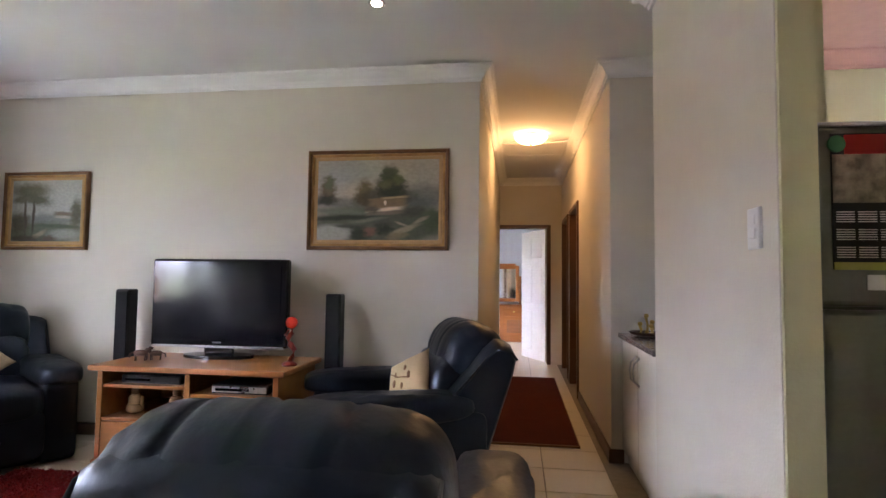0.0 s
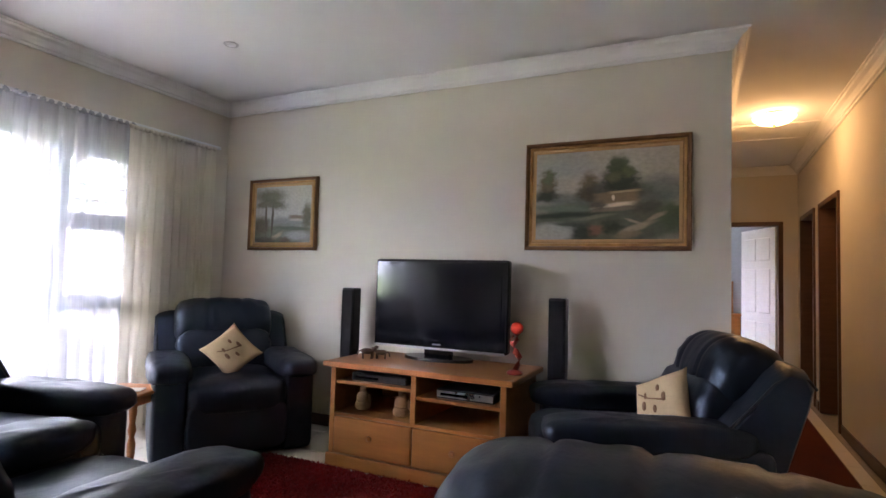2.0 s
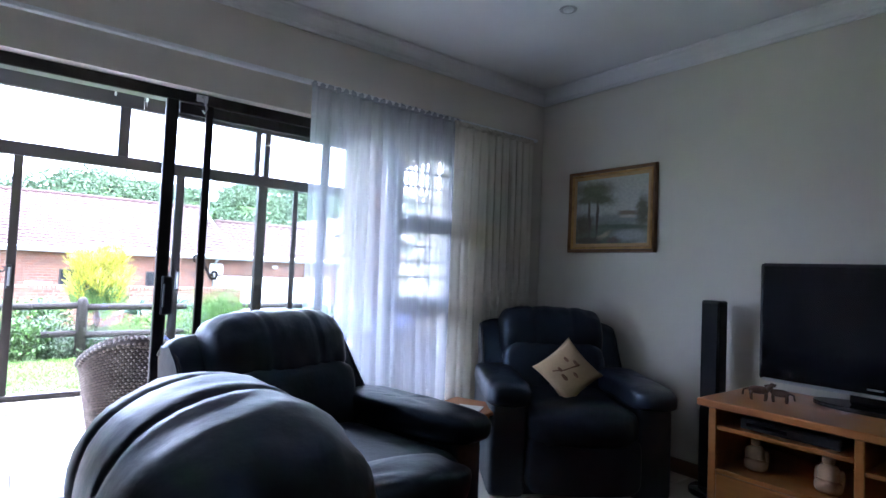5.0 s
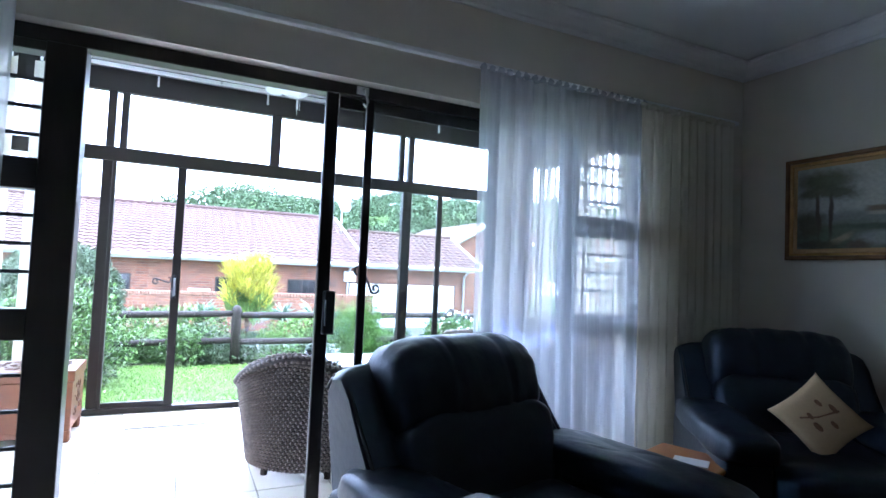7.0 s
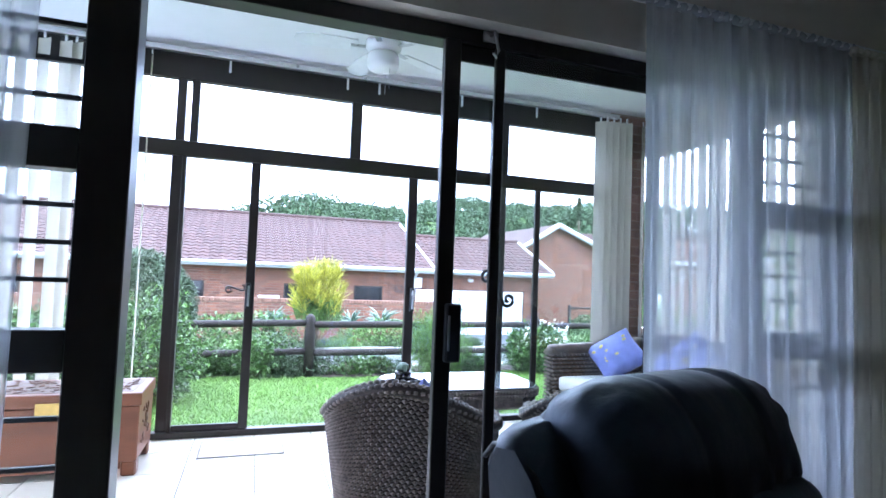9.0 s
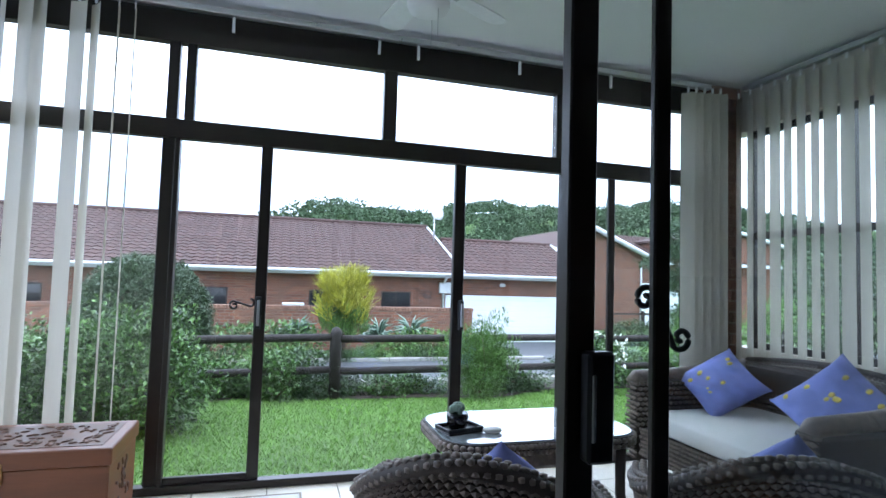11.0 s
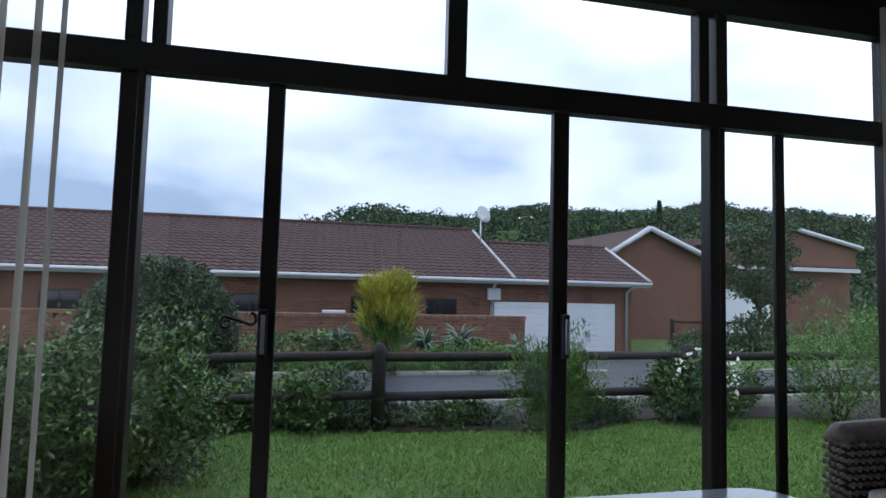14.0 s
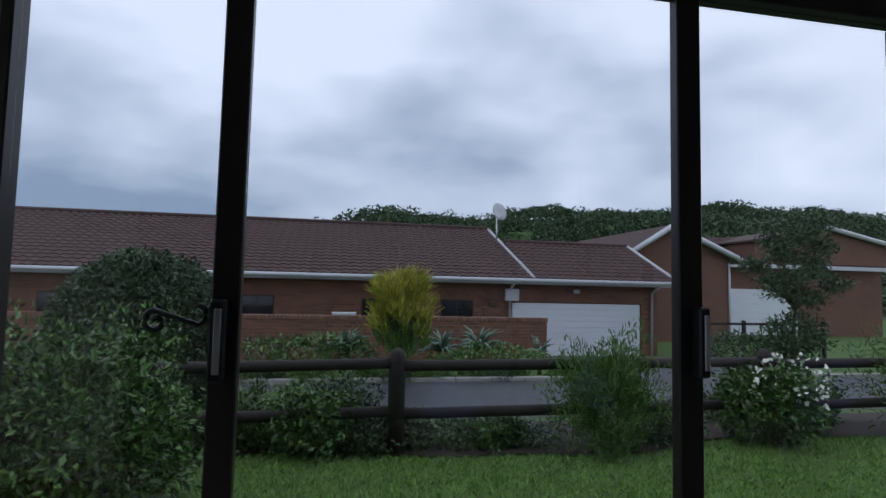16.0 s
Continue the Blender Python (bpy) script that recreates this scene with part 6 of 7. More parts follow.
for q in ((-6.80, 0.11, -6.45, 0.122), (-6.80, 0.638, -6.45, 0.65), (-6.80, 0.122, -6.788, 0.638), (-6.462, 0.122, -6.45, 0.638)):
    part("border", cbox(q[0], q[1], 0.006, q[2], q[3], 0.008), M_GROUT, mat_ob)


# ---- garden and street ----
def height(x, y):
    """The ground: lawn, bank down to the street, yards, hills far off."""
    if x > -10.2:
        z = -0.12
    elif x > -12.4:
        z = -0.12 - 0.40 * (-10.2 - x) / 2.2
    elif x > -40:
        z = -0.52 - 0.5 * min(1.0, (-12.4 - x) / 10)
    else:
        d = (-40 - x)
        def ease(a, b, v):
            v = min(1.0, max(0.0, (v - a) / (b - a)))
            return v * v * (3 - 2 * v)
        top = 3.0 + 9.2 * ease(-26, 10, y) + 3.6 * ease(18, 44, y) + 2.0 * ease(50, 75, y)
        z = -1.02 + top * (1 - math.exp(-((d / 36) ** 2))) + 2.2 * noise.noise(Vector((x * 0.05, y * 0.07, 2)))
    return z


bm = bmesh.new()
xs = [-6.99, -7.5, -8.2, -9, -9.7, -10.2, -10.8, -11.6, -12.4, -14, -16.3, -19, -22, -26, -32, -40] + [-40 - 6 * i for i in range(1, 22)] + [-230, -400, -900]
ys = [-900, -400, -200, -120] + [-90 + 6 * i for i in range(0, 40)] + [180, 300, 500, 900]
grid = [[bm.verts.new((x, y, height(x, y))) for y in ys] for x in xs]
for a, b in zip(grid, grid[1:]):
    for i in range(len(ys) - 1):
        f = bm.faces.new((a[i], b[i], b[i + 1], a[i + 1]))
        f.smooth = True
bmesh.ops.recalc_face_normals(bm, faces=bm.faces)
gnd = tagged(part("ground", bm, M_LAWN), "green grassy ground rising to far hills", "ground", kind="structure")
bm = bmesh.new()
rows = []
for x in (-12.6, -13.5, -14.6, -15.6, -16.2):
    rows.append([bm.verts.new((x, y, height(x, y) + 0.012)) for y in range(-60, 61, 4)])
for a, b in zip(rows, rows[1:]):
    for i in range(len(a) - 1):
        bm.faces.new((a[i], b[i], b[i + 1], a[i + 1]))
bmesh.ops.recalc_face_normals(bm, faces=bm.faces)
tagged(part("road", bm, M_ROAD), "damp grey asphalt lane", "road", kind="structure")
bm = bmesh.new()
drive = [[bm.verts.new((x, y, height(x, y) + 0.016)) for y in (6.4, 8.5, 10.7)] for x in (-16.2, -18, -20, -22.45)]
for a, b in zip(drive, drive[1:]):
    for i in range(2):
        bm.faces.new((a[i], b[i], b[i + 1], a[i + 1]))
bmesh.ops.recalc_face_normals(bm, faces=bm.faces)
tagged(part("driveway", bm, M_ROAD), "grey asphalt driveway to the garage", "driveway", kind="structure")
for nm, xk in (("kerb", -12.55), ("kerb_far", -16.3)):
    e = thing(nm, "pale concrete kerb along the lane", "kerb", kind="structure")
    for i in range(40):
        y = -16 + i * 1.0
        if nm == "kerb_far" and 6 < y < 11:
            continue
        part("kerbstone", cbox(xk - 0.07, y + 0.006, height(xk, y) - 0.1, xk + 0.07, y + 0.994, height(xk, y) + 0.09, 0.015), M_KERB, e)
# planting bed by the fence, with a wavy lawn edge
bm = bmesh.new()
n = 90
e0 = [(-9.72 - 0.16 * math.sin(y * 1.55 + 0.9) - 0.07 * math.sin(y * 3.7), y) for y in [-6 + 18 * i / n for i in range(n + 1)]]
v0 = [bm.verts.new((x, y, -0.105)) for x, y in e0]
v1 = [bm.verts.new((-10.25, y, -0.10)) for x, y in e0]
v2 = [bm.verts.new((-11.6, y, height(-11.6, y) + 0.03)) for x, y in e0]
for a, b in ((v0, v1), (v1, v2)):
    for i in range(n):
        bm.faces.new((a[i], b[i], b[i + 1], a[i + 1]))
bmesh.ops.recalc_face_normals(bm, faces=bm.faces)
tagged(part("flower_bed", bm, M_SOIL), "dark soil planting bed along the fence", "flower bed", kind="structure")


def lawn_blades():
    rng = np.random.default_rng(2)
    n = 130000
    y = rng.uniform(-4.5, 8.5, n)
    x = rng.uniform(-10.0, -7.05, n)
    edge = -9.70 - 0.16 * np.sin(y * 1.55 + 0.9) - 0.07 * np.sin(y * 3.7)
    ok = x > edge + rng.uniform(-0.03, 0.03, n)
    x, y = x[ok], y[ok]
    n = len(x)
    a, h, w = rng.uniform(0, 6.28, n), rng.uniform(0.018, 0.04, n), rng.uniform(0.003, 0.006, n)
    dx, dy = np.cos(a) * w, np.sin(a) * w
    lx, ly = rng.normal(0, 0.02, n), rng.normal(0, 0.02, n)
    v = np.empty((n, 3, 3))
    v[:, 0] = np.stack([x - dx, y - dy, np.full(n, -0.122)], 1)
    v[:, 1] = np.stack([x + dx, y + dy, np.full(n, -0.122)], 1)
    v[:, 2] = np.stack([x + lx, y + ly, -0.12 + h], 1)
    me = bpy.data.meshes.new("lawn_grass")
    me.from_pydata(v.reshape(-1, 3).tolist(), [], np.arange(3 * n).reshape(-1, 3).tolist())
    me.materials.append(M_GRASS)
    tagged(new("lawn_grass", me), "short green lawn grass", "grass", kind="stuff")


lawn_blades()


# timber fence of round poles
fence = thing("pole_fence", "dark creosoted round-pole garden fence", "fence")
for y in (-5.4, -2.15, 1.11, 4.34, 7.6):
    z = 0.62
    part("post", lathe(bmesh.new(), [(0.066, -0.25), (0.064, z - 0.03), (0.06, z), (0.045, z + 0.035), (0.015, z + 0.055)], 16, (-9.80, y, 0)), M_FENCE, fence)
for ya, yb in ((-5.4, -2.15), (-2.15, 1.11), (1.11, 4.34), (4.34, 7.6)):
    for z0, z1 in ((0.50, 0.56), (0.14, 0.20)):
        d = 0.02 if ya > 0 else 0
        part("rail", tube(bmesh.new(), [(-9.80, ya + 0.05, z0 + d + 0.02), (-9.80, (ya + yb) / 2, (z0 + z1) / 2 + d), (-9.80, yb - 0.05, z1)], [0.042, 0.045, 0.041], 12), M_FENCE, fence)


def leaves(bm_or_none, name, material, parent, centre, radii, n, size, seed, shape=1.0, up=0.0, hollow=0.55, lump=0.25, aspect=0.45, floor=None):
    """A cloud of small folded leaves in a lumpy ellipsoid."""
    rng = np.random.default_rng(seed)
    d = rng.normal(size=(n, 3))
    d /= np.linalg.norm(d, axis=1)[:, None]
    r = hollow + (1 - hollow) * rng.uniform(0, 1, n) ** 0.6
    ph = rng.uniform(0, 6.28, 6)
    lum = 1 + lump * (np.sin(4 * d[:, 0] + ph[0]) * np.sin(5 * d[:, 1] + ph[1]) + 0.6 * np.sin(9 * d[:, 2] + ph[2]) * np.sin(8 * d[:, 0] + ph[3]))
    p = d * (r * lum)[:, None] * np.array(radii) + np.array(centre)
    if floor is not None:
        p[:, 2] = np.maximum(p[:, 2], floor + rng.uniform(0, 0.08, n))
    t = d * 0.5 + rng.normal(size=(n, 3)) * 0.7 + np.array([0, 0, up])
    t /= np.linalg.norm(t, axis=1)[:, None]
    s = np.cross(t, rng.normal(size=(n, 3)))
    s /= np.linalg.norm(s, axis=1)[:, None] + 1e-9
    nn = np.cross(t, s)
    L = size * rng.uniform(0.6, 1.3, n)[:, None]
    v = np.stack([p, p + t * L * 0.5 + s * L * aspect * 0.5 - nn * L * 0.08, p + t * L, p + t * L * 0.5 - s * L * aspect * 0.5 - nn * L * 0.08], 1)
    me = bpy.data.meshes.new(name)
    me.from_pydata(v.reshape(-1, 3).tolist(), [], np.arange(4 * n).reshape(-1, 4).tolist())
    me.materials.append(material)
    ob = new(name, me)
    ob.parent = parent
    return ob


def stems(parent, base, centre, radii, n, seed, r=0.012, material=None):
    rnd = random.Random(seed)
    bm = bmesh.new()
    for _ in range(n):
        q = Vector((centre[0] + radii[0] * rnd.uniform(-0.6, 0.6), centre[1] + radii[1] * rnd.uniform(-0.6, 0.6), centre[2] + radii[2] * rnd.uniform(-0.1, 0.7)))
        b = Vector((base[0] + rnd.uniform(-0.05, 0.05), base[1] + rnd.uniform(-0.05, 0.05), base[2]))
        mid = (b + q) / 2 + Vector((rnd.uniform(-0.08, 0.08), rnd.uniform(-0.08, 0.08), 0.05))
        tube(bm, [b, mid, q], [r, r * 0.7, r * 0.3], 6)
    part("stems", bm, material or M_BARK, parent)


def bush(name, label, centre, radii, n, size, material, seed, category="shrub", **kw):
    e = thing(name, label, category)
    base = (centre[0], centre[1], height(centre[0], centre[1]) - 0.02)
    leaves(None, "foliage", material, e, centre, radii, n, size, seed, floor=base[2], **kw)
    stems(e, base, centre, radii, 9, seed)
    return e


bush("broadleaf_shrub", "dense dark green broadleaf shrub by the lawn", (-8.75, -0.72, 0.30), (0.55, 0.62, 0.56), 15000, 0.052, M_LEAF2, 11, lump=0.32, hollow=0.3)
bush("broadleaf_shrub", "dense dark green broadleaf shrub by the lawn", (-8.6, -1.7, 0.28), (0.6, 0.7, 0.58), 14000, 0.052, M_LEAF2, 12, lump=0.3, hollow=0.35)
bush("clipped_shrub", "rounded clipped grey green shrub", (-11.2, -1.15, 0.55), (0.72, 0.80, 0.90), 26000, 0.042, M_LEAF6, 13, lump=0.04, hollow=0.8)
clipped = bpy.data.objects["clipped_shrub"]
# darker leaves as a core: the dome's inner shade put into leaf colour
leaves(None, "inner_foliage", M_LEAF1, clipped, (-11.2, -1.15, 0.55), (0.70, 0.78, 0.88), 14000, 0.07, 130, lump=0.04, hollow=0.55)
leaves(None, "young_shoots", M_LEAF4, bpy.data.objects["broadleaf_shrub"], (-8.72, -0.70, 0.34), (0.60, 0.66, 0.60), 1600, 0.045, 131, lump=0.32, hollow=0.9, up=0.8)
bush("feathery_shrub", "light green feathery shrub by the fence", (-9.62, 2.78, 0.28), (0.28, 0.42, 0.46), 12000, 0.055, M_LEAF4, 14, up=1.0, lump=0.4, aspect=0.2, hollow=0.15)
bush("flowering_shrub", "green shrub with white flowers by the fence", (-9.75, 4.30, 0.22), (0.38, 0.44, 0.34), 7500, 0.06, M_LEAF2, 15, hollow=0.4)
fl = bpy.data.objects["flowering_shrub"]
leaves(None, "flowers", M_FLOWER, fl, (-9.66, 4.40, 0.42), (0.30, 0.36, 0.20), 240, 0.04, 16, aspect=0.9, hollow=0.85)
bush("low_shrub", "low green shrub under the fence", (-9.85, 0.50, 0.10), (0.26, 0.30, 0.27), 2400, 0.055, M_LEAF2, 17, hollow=0.3)
bush("low_shrub", "low green shrub under the fence", (-9.95, 1.15, 0.0), (0.22, 0.28, 0.18), 1400, 0.055, M_LEAF1, 18, hollow=0.3)
bush("low_shrub", "low green shrub under the fence", (-9.9, 1.65, -0.02), (0.22, 0.3, 0.15), 1200, 0.05, M_LEAF2, 19, hollow=0.3)
bush("low_shrub", "low greyish plants along the bed", (-9.95, 2.2, -0.04), (0.2, 0.34, 0.12), 900, 0.045, M_LEAF5, 20, hollow=0.3)
bush("low_shrub", "low green plants along the bed", (-10.0, 3.5, -0.02), (0.25, 0.42, 0.14), 1200, 0.045, M_LEAF2, 26, hollow=0.3)
bush("low_shrub", "low green plants along the bed", (-10.0, -0.25, 0.0), (0.3, 0.4, 0.18), 1500, 0.05, M_LEAF2, 27, hollow=0.3)
rs = random.Random(77)
for i, (bx, by, bz, br, bh) in enumerate(((-10.2, -0.1, 0.05, 0.34, 0.34), (-10.35, 0.75, 0.1, 0.36, 0.36), (-10.2, 3.2, 0.05, 0.32, 0.28), (-10.3, 5.0, 0.0, 0.36, 0.3), (-9.85, -0.65, 0.1, 0.34, 0.36), (-11.0, 0.3, -0.05, 0.42, 0.34))):
    bush("low_shrub", "small green shrub in the planting bed", (bx, by, bz), (br * 0.75, br * 0.86, bh * 0.72), 2400, 0.042 + 0.02 * rs.random(), (M_LEAF2, M_LEAF1, M_LEAF4)[i % 3], 80 + i, hollow=0.3, lump=0.35)
for i, (bx, by, bz, br, bh) in enumerate(((-10.05, -0.55, 0.02, 0.30, 0.26), (-10.1, 0.15, -0.02, 0.30, 0.24), (-9.85, 0.85, -0.03, 0.22, 0.2), (-9.95, 2.0, -0.03, 0.26, 0.2), (-9.9, 3.35, -0.03, 0.28, 0.2), (-10.1, 4.95, 0.0, 0.34, 0.28), (-10.7, 4.6, -0.05, 0.40, 0.34), (-10.6, 5.6, 0.05, 0.40, 0.38))):
    bush("low_shrub", "low dark green shrub in the planting bed", (bx, by, bz), (br * 0.8, br * 0.95, bh * 0.75), 2600, 0.036 + 0.016 * rs.random(), (M_LEAF1, M_LEAF2)[i % 2], 180 + i, hollow=0.25, lump=0.4)
for i, (bx, bh) in enumerate(((-7.4, 0.95), (-6.3, 1.05), (-5.2, 0.9), (-4.2, 1.0))):
    bush("hedge_shrub", "dark green shrub outside the side window", (bx, 5.9, 0.55 * bh), (0.75, 0.6, bh), 5200, 0.075, M_LEAF1, 210 + i, hollow=0.3, lump=0.3)
bush("tall_shrub", "tall light green shrub at the end of the lawn", (-9.6, 6.0, 0.45), (0.6, 0.75, 0.62), 5000, 0.07, M_LEAF4, 21, up=0.5, aspect=0.2, hollow=0.3)
bush("street_shrub", "mixed green shrubs on the bank", (-16.9, 0.2, -0.25), (0.5, 1.5, 0.42), 2200, 0.11, M_LEAF2, 22, hollow=0.4)
bush("street_shrub", "mixed green shrubs on the bank", (-16.9, 3.9, -0.35), (0.4, 1.3, 0.3), 1600, 0.10, M_LEAF4, 23, hollow=0.4)
bush("street_shrub", "dark shrubs along the neighbour's fence", (-20.5, 12.8, -0.5), (0.6, 1.4, 0.5), 1800, 0.12, M_LEAF1, 24, hollow=0.4)
bush("street_shrub", "dry greyish grass on the bank", (-11.4, -0.2, -0.2), (0.4, 0.8, 0.35), 2600, 0.09, leaf_mat("dry_grass_blade", (0.26, 0.23, 0.14)), 25, up=1.6, aspect=0.08, hollow=0.1)


for i in range(15):
    px, py = -16.35 - 0.35 * rs.random(), -1.6 + 0.56 * i + rs.uniform(-0.15, 0.15)
    pr = rs.uniform(0.24, 0.40)
    bush("bank_plant", "low leafy plant at the foot of the garden wall", (px, py, height(px, py) + 0.08), (pr, pr * 1.2, pr * rs.uniform(0.6, 1.0)), 900, 0.10, (M_LEAF4, M_LEAF2, M_LEAF1, M_LEAF4)[i % 4], 300 + i, category="plant", hollow=0.2, up=0.6, aspect=0.25, lump=0.4)


def yellow_tree():
    e = thing("milkbush_tree", "yellow green pencil-stem bush on a bare trunk", "tree")
    x, y = -16.4, 1.90
    part("trunk", tube(bmesh.new(), [(x, y, -0.75), (x, y + 0.03, -0.3), (x, y, 0.1)], [0.09, 0.07, 0.06], 10), M_BARK, e)
    rnd = random.Random(31)
    bm, low = bmesh.new(), bmesh.new()
    for k in range(120):
        a, h = 2.4 * k + rnd.uniform(-0.4, 0.4), rnd.uniform(0, 1) ** 0.8
        rad = (0.42 + 0.13 * math.sin(math.pi * min(0.1 + h * 0.75, 1))) * rnd.uniform(0.35, 1.12)
        base = Vector((x + rad * math.cos(a) * 0.9, y + rad * math.sin(a), -0.18 + 1.46 * h + rnd.uniform(-0.08, 0.1)))
        out = Vector((math.cos(a) * 0.45 * rad, math.sin(a) * 0.45 * rad, 0.55))
        for _ in range(30):
            d = (out + Vector((rnd.gauss(0, 0.3), rnd.gauss(0, 0.3), rnd.gauss(0, 0.18)))).normalized()
            p = base + Vector((rnd.gauss(0, 0.05), rnd.gauss(0, 0.05), rnd.gauss(0, 0.05)))
            tube(bm if h > 0.16 + 0.3 * rnd.random() else low, [p, p + d * rnd.uniform(0.12, 0.30)], [0.009, 0.006], 3, cap=False)
    part("lower_stems", low, M_LEAF4, e)
    part("crown", bm, M_LEAF3, e)
    leaves(None, "inner_foliage", M_LEAF2, e, (x, y, 0.30), (0.36, 0.42, 0.60), 2200, 0.10, 32, up=1.2, aspect=0.15, hollow=0.1)


yellow_tree()


def aloe(x, y, s, seed):
    e = thing("aloe", "grey green spiky aloe on the bank", "aloe", None, "aloes on the bank")
    rnd = random.Random(seed)
    bm = bmesh.new()
    z = height(x, y)
    part("stump", tube(bmesh.new(), [(x, y, z - 0.05), (x, y, z + 0.5 * s)], [0.07 * s, 0.06 * s], 8), M_BARK, e)
    for i in range(34):
        a, el = rnd.uniform(0, 6.28), rnd.uniform(-0.1, 1.2)
        d = Vector((math.cos(a) * math.cos(el), math.sin(a) * math.cos(el), math.sin(el)))
        b = Vector((x, y, z + 0.5 * s))
        L = rnd.uniform(0.4, 0.62) * s
        tube(bm, [b, b + d * L * 0.5 + Vector((0, 0, 0.06 * s)), b + d * L + Vector((0, 0, -0.06 * s))], [0.034 * s, 0.026 * s, 0.004], 5)
    part("leaves", bm, M_LEAF5, e)


for i, (x, y, s) in enumerate(((-17.2, 0.9, 1.15), (-17.2, 2.9, 1.1), (-17.3, 3.75, 1.2), (-17.4, 5.2, 0.9))):
    aloe(x, y, s, 40 + i)


# ---- neighbouring houses ----
def brick_wall_mat():
    m = bpy.data.materials.new("far_face_brickwork")
    m.use_nodes = True
    n, l = m.node_tree.nodes, m.node_tree.links
    b = n["Principled BSDF"]
    b.inputs["Roughness"].default_value = 0.9
    co, sx, ad, mp, br, no = n.new("ShaderNodeTexCoord"), n.new("ShaderNodeSeparateXYZ"), n.new("ShaderNodeMath"), n.new("ShaderNodeCombineXYZ"), n.new("ShaderNodeTexBrick"), n.new("ShaderNodeTexNoise")
    l.new(co.outputs["Object"], sx.inputs[0])
    l.new(sx.outputs[0], ad.inputs[0]), l.new(sx.outputs[1], ad.inputs[1])
    l.new(ad.outputs[0], mp.inputs[0]), l.new(sx.outputs[2], mp.inputs[1])
    l.new(mp.outputs[0], br.inputs["Vector"])
    br.inputs["Scale"].default_value = 1.0
    br.inputs["Brick Width"].default_value, br.inputs["Row Height"].default_value, br.inputs["Mortar Size"].default_value = 0.235, 0.086, 0.011
    br.inputs["Color1"].default_value, br.inputs["Color2"].default_value, br.inputs["Mortar"].default_value = (0.205, 0.080, 0.046, 1), (0.105, 0.043, 0.030, 1), (0.165, 0.12, 0.09, 1)
    no.inputs["Scale"].default_value = 1.3
    l.new(co.outputs["Object"], no.inputs["Vector"])
    mr, vm = n.new("ShaderNodeMapRange"), n.new("ShaderNodeVectorMath")
    mr.inputs[3].default_value, mr.inputs[4].default_value = 0.75, 1.25
    vm.operation = "SCALE"
    l.new(no.outputs[0], mr.inputs[0]), l.new(br.outputs[0], vm.inputs[0]), l.new(mr.outputs[0], vm.inputs["Scale"])
    l.new(vm.outputs[0], b.inputs["Base Color"])
    bp = n.new("ShaderNodeBump")
    bp.inputs["Strength"].default_value, bp.inputs["Distance"].default_value = 0.5, 0.02
    l.new(br.outputs["Fac"], bp.inputs["Height"])
    bp.invert = True
    l.new(bp.outputs[0], b.inputs["Normal"])
    return m


M_BRKW = brick_wall_mat()


def tile_mesh(w, h):
    """One concrete roof tile: an S-shaped pan, w across and h down the slope, in the x (down) - y plane."""
    bm = bmesh.new()
    prof = [(0, 0.0), (0.25, 0.035), (0.5, 0.045), (0.72, 0.018), (1.0, 0.0)]
    top = [[bm.verts.new((x, w * u, z + k)) for u, z in prof] for x, k in ((0, 0.0), (h * 1.06, 0.028))]
    low = [bm.verts.new((h * 1.06, w * u, z)) for u, z in prof]
    for i in range(4):
        bm.faces.new((top[0][i], top[1][i], top[1][i + 1], top[0][i + 1]))
        bm.faces.new((top[1][i], low[i], low[i + 1], top[1][i + 1]))
    bmesh.ops.recalc_face_normals(bm, faces=bm.faces)
    me = bpy.data.meshes.new("roof_tile")
    bm.to_mesh(me)
    bm.free()
    me.materials.append(M_ROOF)
    return me


